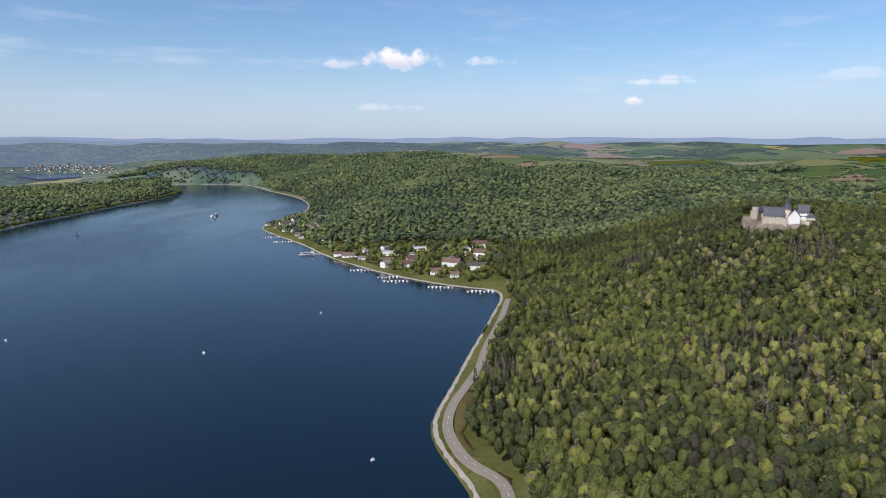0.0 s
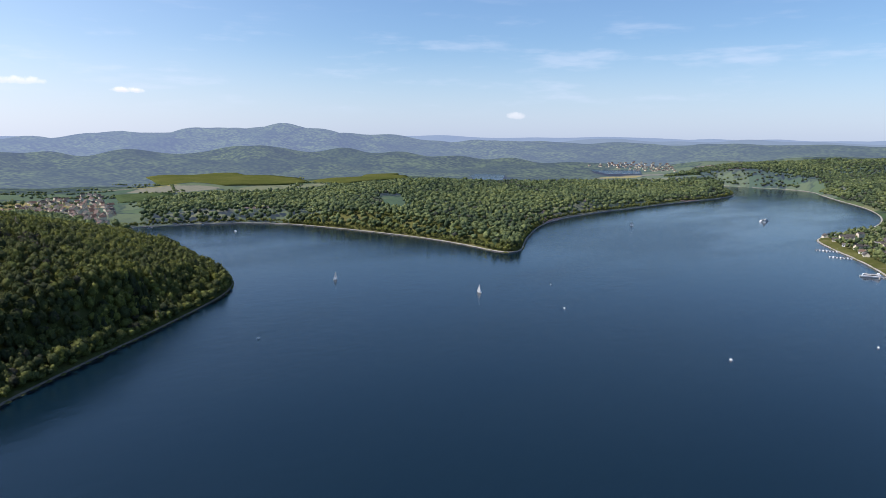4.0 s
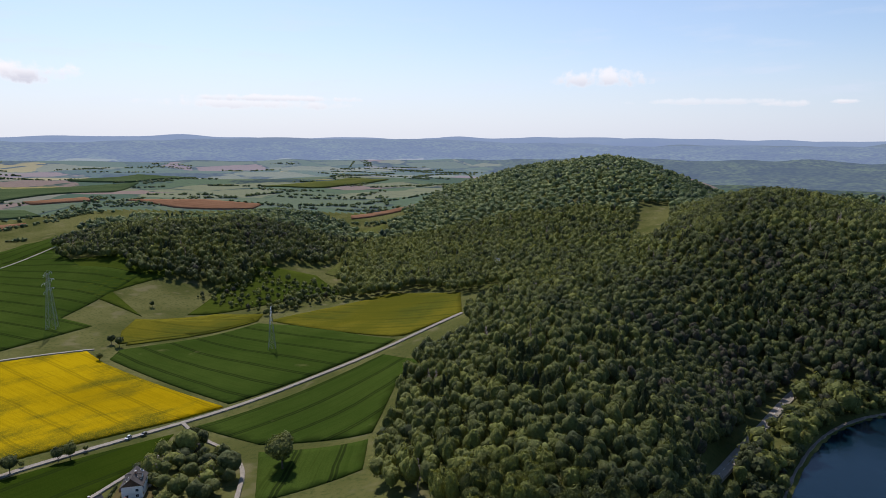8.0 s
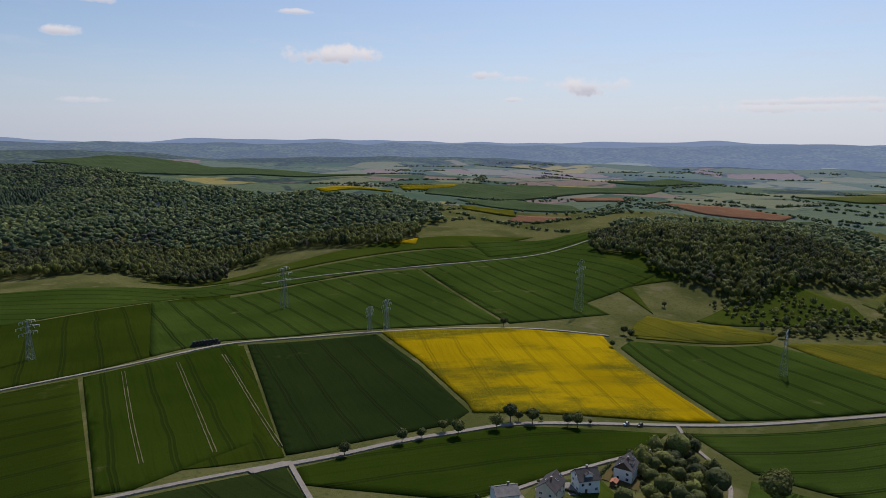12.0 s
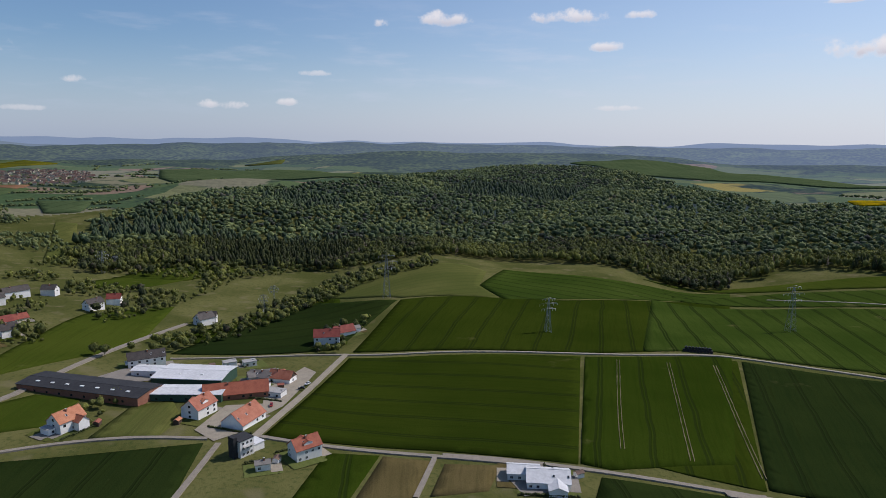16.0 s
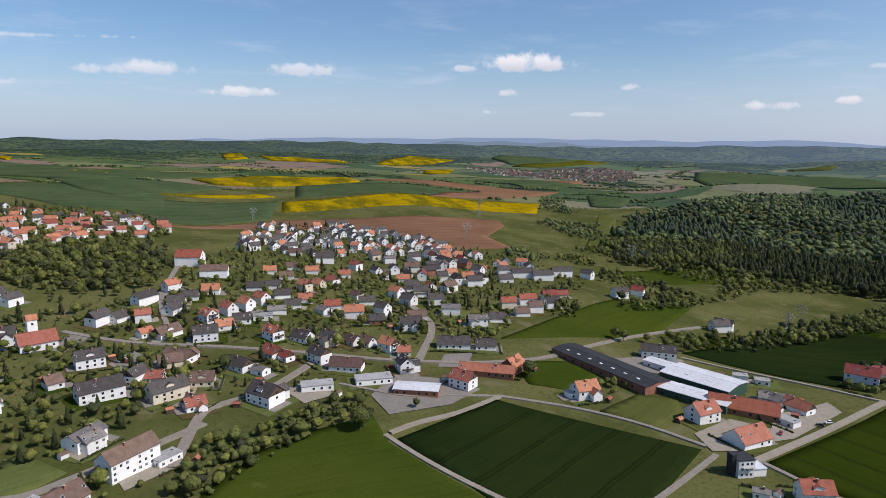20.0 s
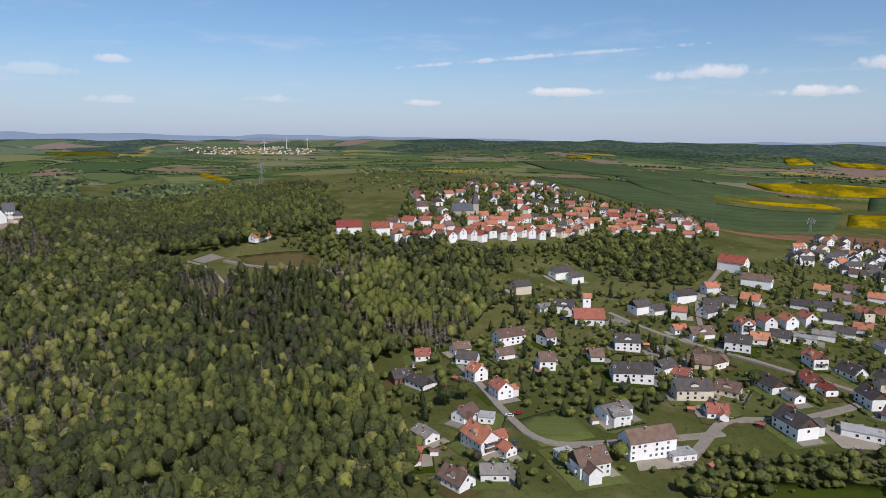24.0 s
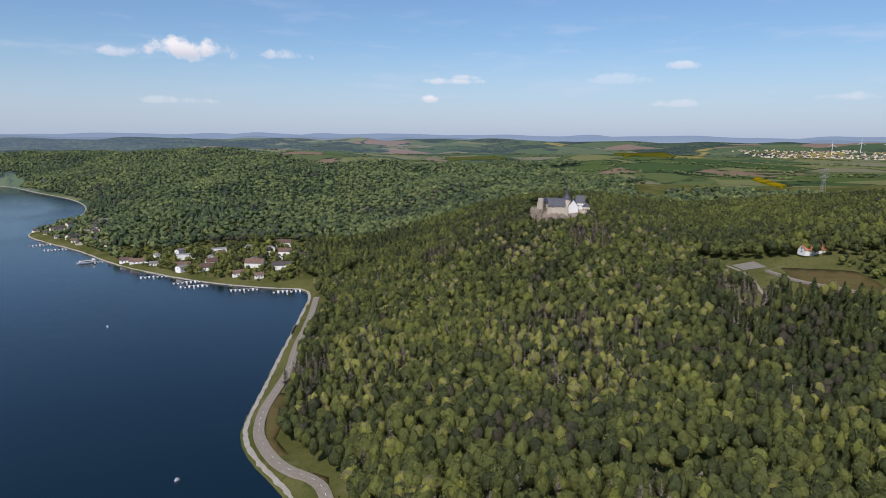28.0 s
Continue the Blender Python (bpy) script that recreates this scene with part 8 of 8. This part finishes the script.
def sailboat(x, y, yaw, size=8.0):
    root = new("sailboat")
    root.location, root.rotation_euler = (x, y, 0), (0, 0, radians(yaw))
    part("hull", *hull(size, size * 0.33, 0.8), M["hull"], root)
    part("cabin", *box(-size * 0.15, -size * 0.1, 0.8, size * 0.2, size * 0.1, 1.35), M["hull"], root)
    part("mast", *tube((size * 0.08, 0, 0.8), (size * 0.08, 0, size * 1.3), 0.08, 0.05, 6), M["steel"], root)

    def sheet(a, b, c, belly):
        v, f = [], []
        n = 5
        for i in range(n + 1):
            for j in range(n + 1 - i):
                u, w = i / n, j / n
                p = Vector(a) * (1 - u - w) + Vector(b) * u + Vector(c) * w
                k = belly * (u + w) * (1 - u) * (1 - w)
                v.append((p.x, p.y + k, p.z))
        idx = {}
        m = 0
        for i in range(n + 1):
            for j in range(n + 1 - i):
                idx[i, j] = m
                m += 1
        for i in range(n):
            for j in range(n - i):
                f.append((idx[i, j], idx[i + 1, j], idx[i, j + 1]))
                if i + j < n - 1:
                    f.append((idx[i + 1, j], idx[i + 1, j + 1], idx[i, j + 1]))
        m = len(v)
        v += [(p[0], p[1] + 0.03, p[2]) for p in v]
        f += [tuple(q + m for q in reversed(t)) for t in f]
        return v, f

    part("mainsail", *sheet((size * 0.06, 0, 1.7), (-size * 0.42, 0.3, 1.7), (size * 0.06, 0, size * 1.28), 0.7), M["sail"], root)
    part("foresail", *sheet((size * 0.12, 0, 1.3), (size * 0.48, 0, 1.1), (size * 0.09, 0, size * 1.1), 0.5), M["sail"], root)
    tagged(root, "small white sailboat with raised sails on the lake", "sailboat", "sailboats on the lake")


for k, (x, y) in enumerate(SAILBOATS):
    sailboat(x, y, 40 + k * 67, 7.5)


def motorboat(x, y, yaw, size, words="small white boat moored at a jetty", cover=True):
    root = new("boat")
    root.location, root.rotation_euler = (x, y, 0), (0, 0, radians(yaw))
    part("hull", *hull(size, size * 0.34, 0.9), M["hull"], root)
    part("cabin", *box(-size * 0.2, -size * 0.11, 0.9, size * 0.16, size * 0.11, 1.7), M["glass"] if cover else M["hull"], root)
    part("mast", *tube((size * 0.05, 0, 0.9), (size * 0.05, 0, size * 0.95), 0.07, 0.04, 5), M["steel"], root)
    tagged(root, words, "boat", "moored boats")


for k, (x, y) in enumerate(JETTIES):
    rng = random.Random(40 + k)
    d = math.hypot(x, y)
    r = math.atan2(y, x)
    root = new("jetty")
    root.location, root.rotation_euler = (x, y, 0), (0, 0, r + math.pi / 2)
    L = 34.0
    part("deck", *box(-L / 2, -0.9, 0.5, L / 2, 0.9, 0.75), M["plank"], root)
    part("gangway", *box(-0.8, 0.9, 0.52, 0.8, 22, 0.74), M["plank"], root)
    for i in range(6):
        part("post", *tube((-L / 2 + 1 + i * (L - 2) / 5, 0.75, -5), (-L / 2 + 1 + i * (L - 2) / 5, 0.75, 1.5), 0.14, 0.14, 6), M["bark"], root)
    tagged(root, "floating timber jetty with moored boats", "jetty", "jetties")
    for i in range(7):
        side = -1
        lx = -L / 2 + 2.5 + i * 4.9
        px, py = x - math.sin(r) * lx + math.cos(r) * side * 4.6, y + math.cos(r) * lx + math.sin(r) * side * 4.6
        motorboat(px, py, math.degrees(r) + rng.uniform(-6, 6), rng.uniform(6, 8.5), cover=rng.random() < 0.5)


def ferry(x, y, yaw):
    root = new("excursion_boat")
    root.location, root.rotation_euler = (x, y, 0), (0, 0, radians(yaw))
    part("hull", *hull(30, 6.5, 1.6), M["hull"], root)
    part("saloon", *box(-12, -2.4, 1.6, 9, 2.4, 4.0), M["hull"], root)
    part("window_band", *box(-11.5, -2.45, 2.4, 8.5, 2.45, 3.4), M["glass"], root)
    part("upper_deck", *box(-10, -2.2, 4.0, 4, 2.2, 4.2), M["plank"], root)
    part("wheelhouse", *box(4, -1.6, 4.0, 7.5, 1.6, 6.0), M["hull"], root)
    tagged(root, "white excursion boat with a glazed saloon on the lake", "passenger boat")


for k, (x, y) in enumerate([(-128, 659), (-204, 530), (-40, 343), (-521, 272), (-476, 648), (-396, 565)]):
    motorboat(x, y, 130 + 41 * k, 2.8, "small white motorboat out on the lake", False)
for k, (x, y) in enumerate([(-1381, 412), (-1377, 448), (-1317, 466), (-1340, 538), (-1306, 568), (-1167, 571), (-905, 1382), (-889, 1397), (-890, 1446)]):
    motorboat(x, y, 20 + 33 * k, 9.0, "white cabin boat moored off the wooded shore", k % 2 == 0)
ferry(-542, 1531, 75)
ferry(JETTIES[5][0] - 6, JETTIES[5][1] - 8, 20)

# ---- wind turbines far off ----
for x, y in ((2607, 2359), (2760, 2342), (2884, 2302)):
    root = new("wind_turbine")
    root.location, root.rotation_euler = (x, y, height(x, y)), (0, 0, radians(130))
    part("tower", *tube((0, 0, -2), (0, 0, 46), 1.6, 1.0, 10), M["hull"], root)
    part("nacelle", *box(-1.5, -3, 45, 1.5, 3, 48), M["hull"], root)
    for i in range(3):
        a = radians(90 + 120 * i)
        part("blade", *tube((0, -3.4, 46.5), (math.cos(a) * 22, -3.4, 46.5 + math.sin(a) * 22), 0.9, 0.3, 5), M["hull"], root)
    tagged(root, "white three-bladed wind turbine on the plateau", "wind turbine", "wind turbines")


# ---- cars and field heaps ----
CAR_PAINTS = [plain("car_paint_" + n, a, b, 1.0, 0.3, 0.0, specular=0.6) for n, a, b in (("silver", (0.4, 0.41, 0.42), (0.46, 0.47, 0.48)), ("black", (0.012, 0.012, 0.014), (0.02, 0.02, 0.022)), ("white", (0.7, 0.7, 0.7), (0.78, 0.78, 0.78)), ("red", (0.3, 0.02, 0.02), (0.36, 0.03, 0.03)), ("blue", (0.02, 0.05, 0.18), (0.03, 0.07, 0.22)))]
CAR_NAMES = ["silver", "black", "white", "red", "blue"]
M["tyre"] = plain("tyre_rubber", (0.015, 0.015, 0.015), (0.03, 0.03, 0.03), 3.0, 0.9, 0.0)


def car_profile(pts, w0, w1):
    """A body from a side outline, narrower at the top."""
    n = len(pts)
    top = max(p[1] for p in pts)
    v = [(p[0], s * (w0 + (w1 - w0) * p[1] / top), p[1]) for s in (-1, 1) for p in pts]
    f = [tuple(range(n))[::-1], tuple(range(n, 2 * n))] + [(i, (i + 1) % n, n + (i + 1) % n, n + i) for i in range(n)]
    return v, f


def car(x, y, yaw, k):
    root = new("car")
    root.location, root.rotation_euler = (x, y, height(x, y) + 0.5 + math.hypot(x, y) * 0.0007), (0, 0, radians(yaw))
    part("body", *car_profile([(-2.15, 0.3), (2.15, 0.3), (2.2, 0.6), (2.0, 0.8), (1.1, 0.92), (-1.9, 0.98), (-2.2, 0.8)], 0.86, 0.84), CAR_PAINTS[k], root)
    part("cabin", *car_profile([(-1.95, 0.96), (1.15, 0.92), (0.4, 1.42), (-1.35, 1.45)], 0.86, 0.66), M["glass"], root)
    part("roof", *car_profile([(-1.35, 1.45), (0.4, 1.42), (0.3, 1.49), (-1.25, 1.51)], 0.6, 0.6), CAR_PAINTS[k], root)
    for a in (-1.35, 1.35):
        for b in (-0.78, 0.78):
            part("wheel", *tube((a, b - 0.1, 0.31), (a, b + 0.1, 0.31), 0.31, 0.31, 12), M["tyre"], root)
    tagged(root, CAR_NAMES[k] + " car on the road or in a drive", "car", "cars")


for k, (x, y) in enumerate(CARS):
    car(x, y, (k * 47) % 180 if k > 1 else 20, k % 5)
for x, y in HEAPS:
    root = new("bale_stack")
    root.location, root.rotation_euler = (x, y, height(x, y)), (0, 0, radians(10))
    for i in range(9):
        part("bale", *tube((-10 + i * 2.4, -1.1, 1.1), (-10 + i * 2.4, 1.1, 1.1), 1.2, 1.2, 10), M["black_roof"], root)
    for i in range(8):
        part("bale", *tube((-8.8 + i * 2.4, -1.1, 3.1), (-8.8 + i * 2.4, 1.1, 3.1), 1.15, 1.15, 10), M["black_roof"], root)
    tagged(root, "stack of dark wrapped bales beside the track", "bale stack")
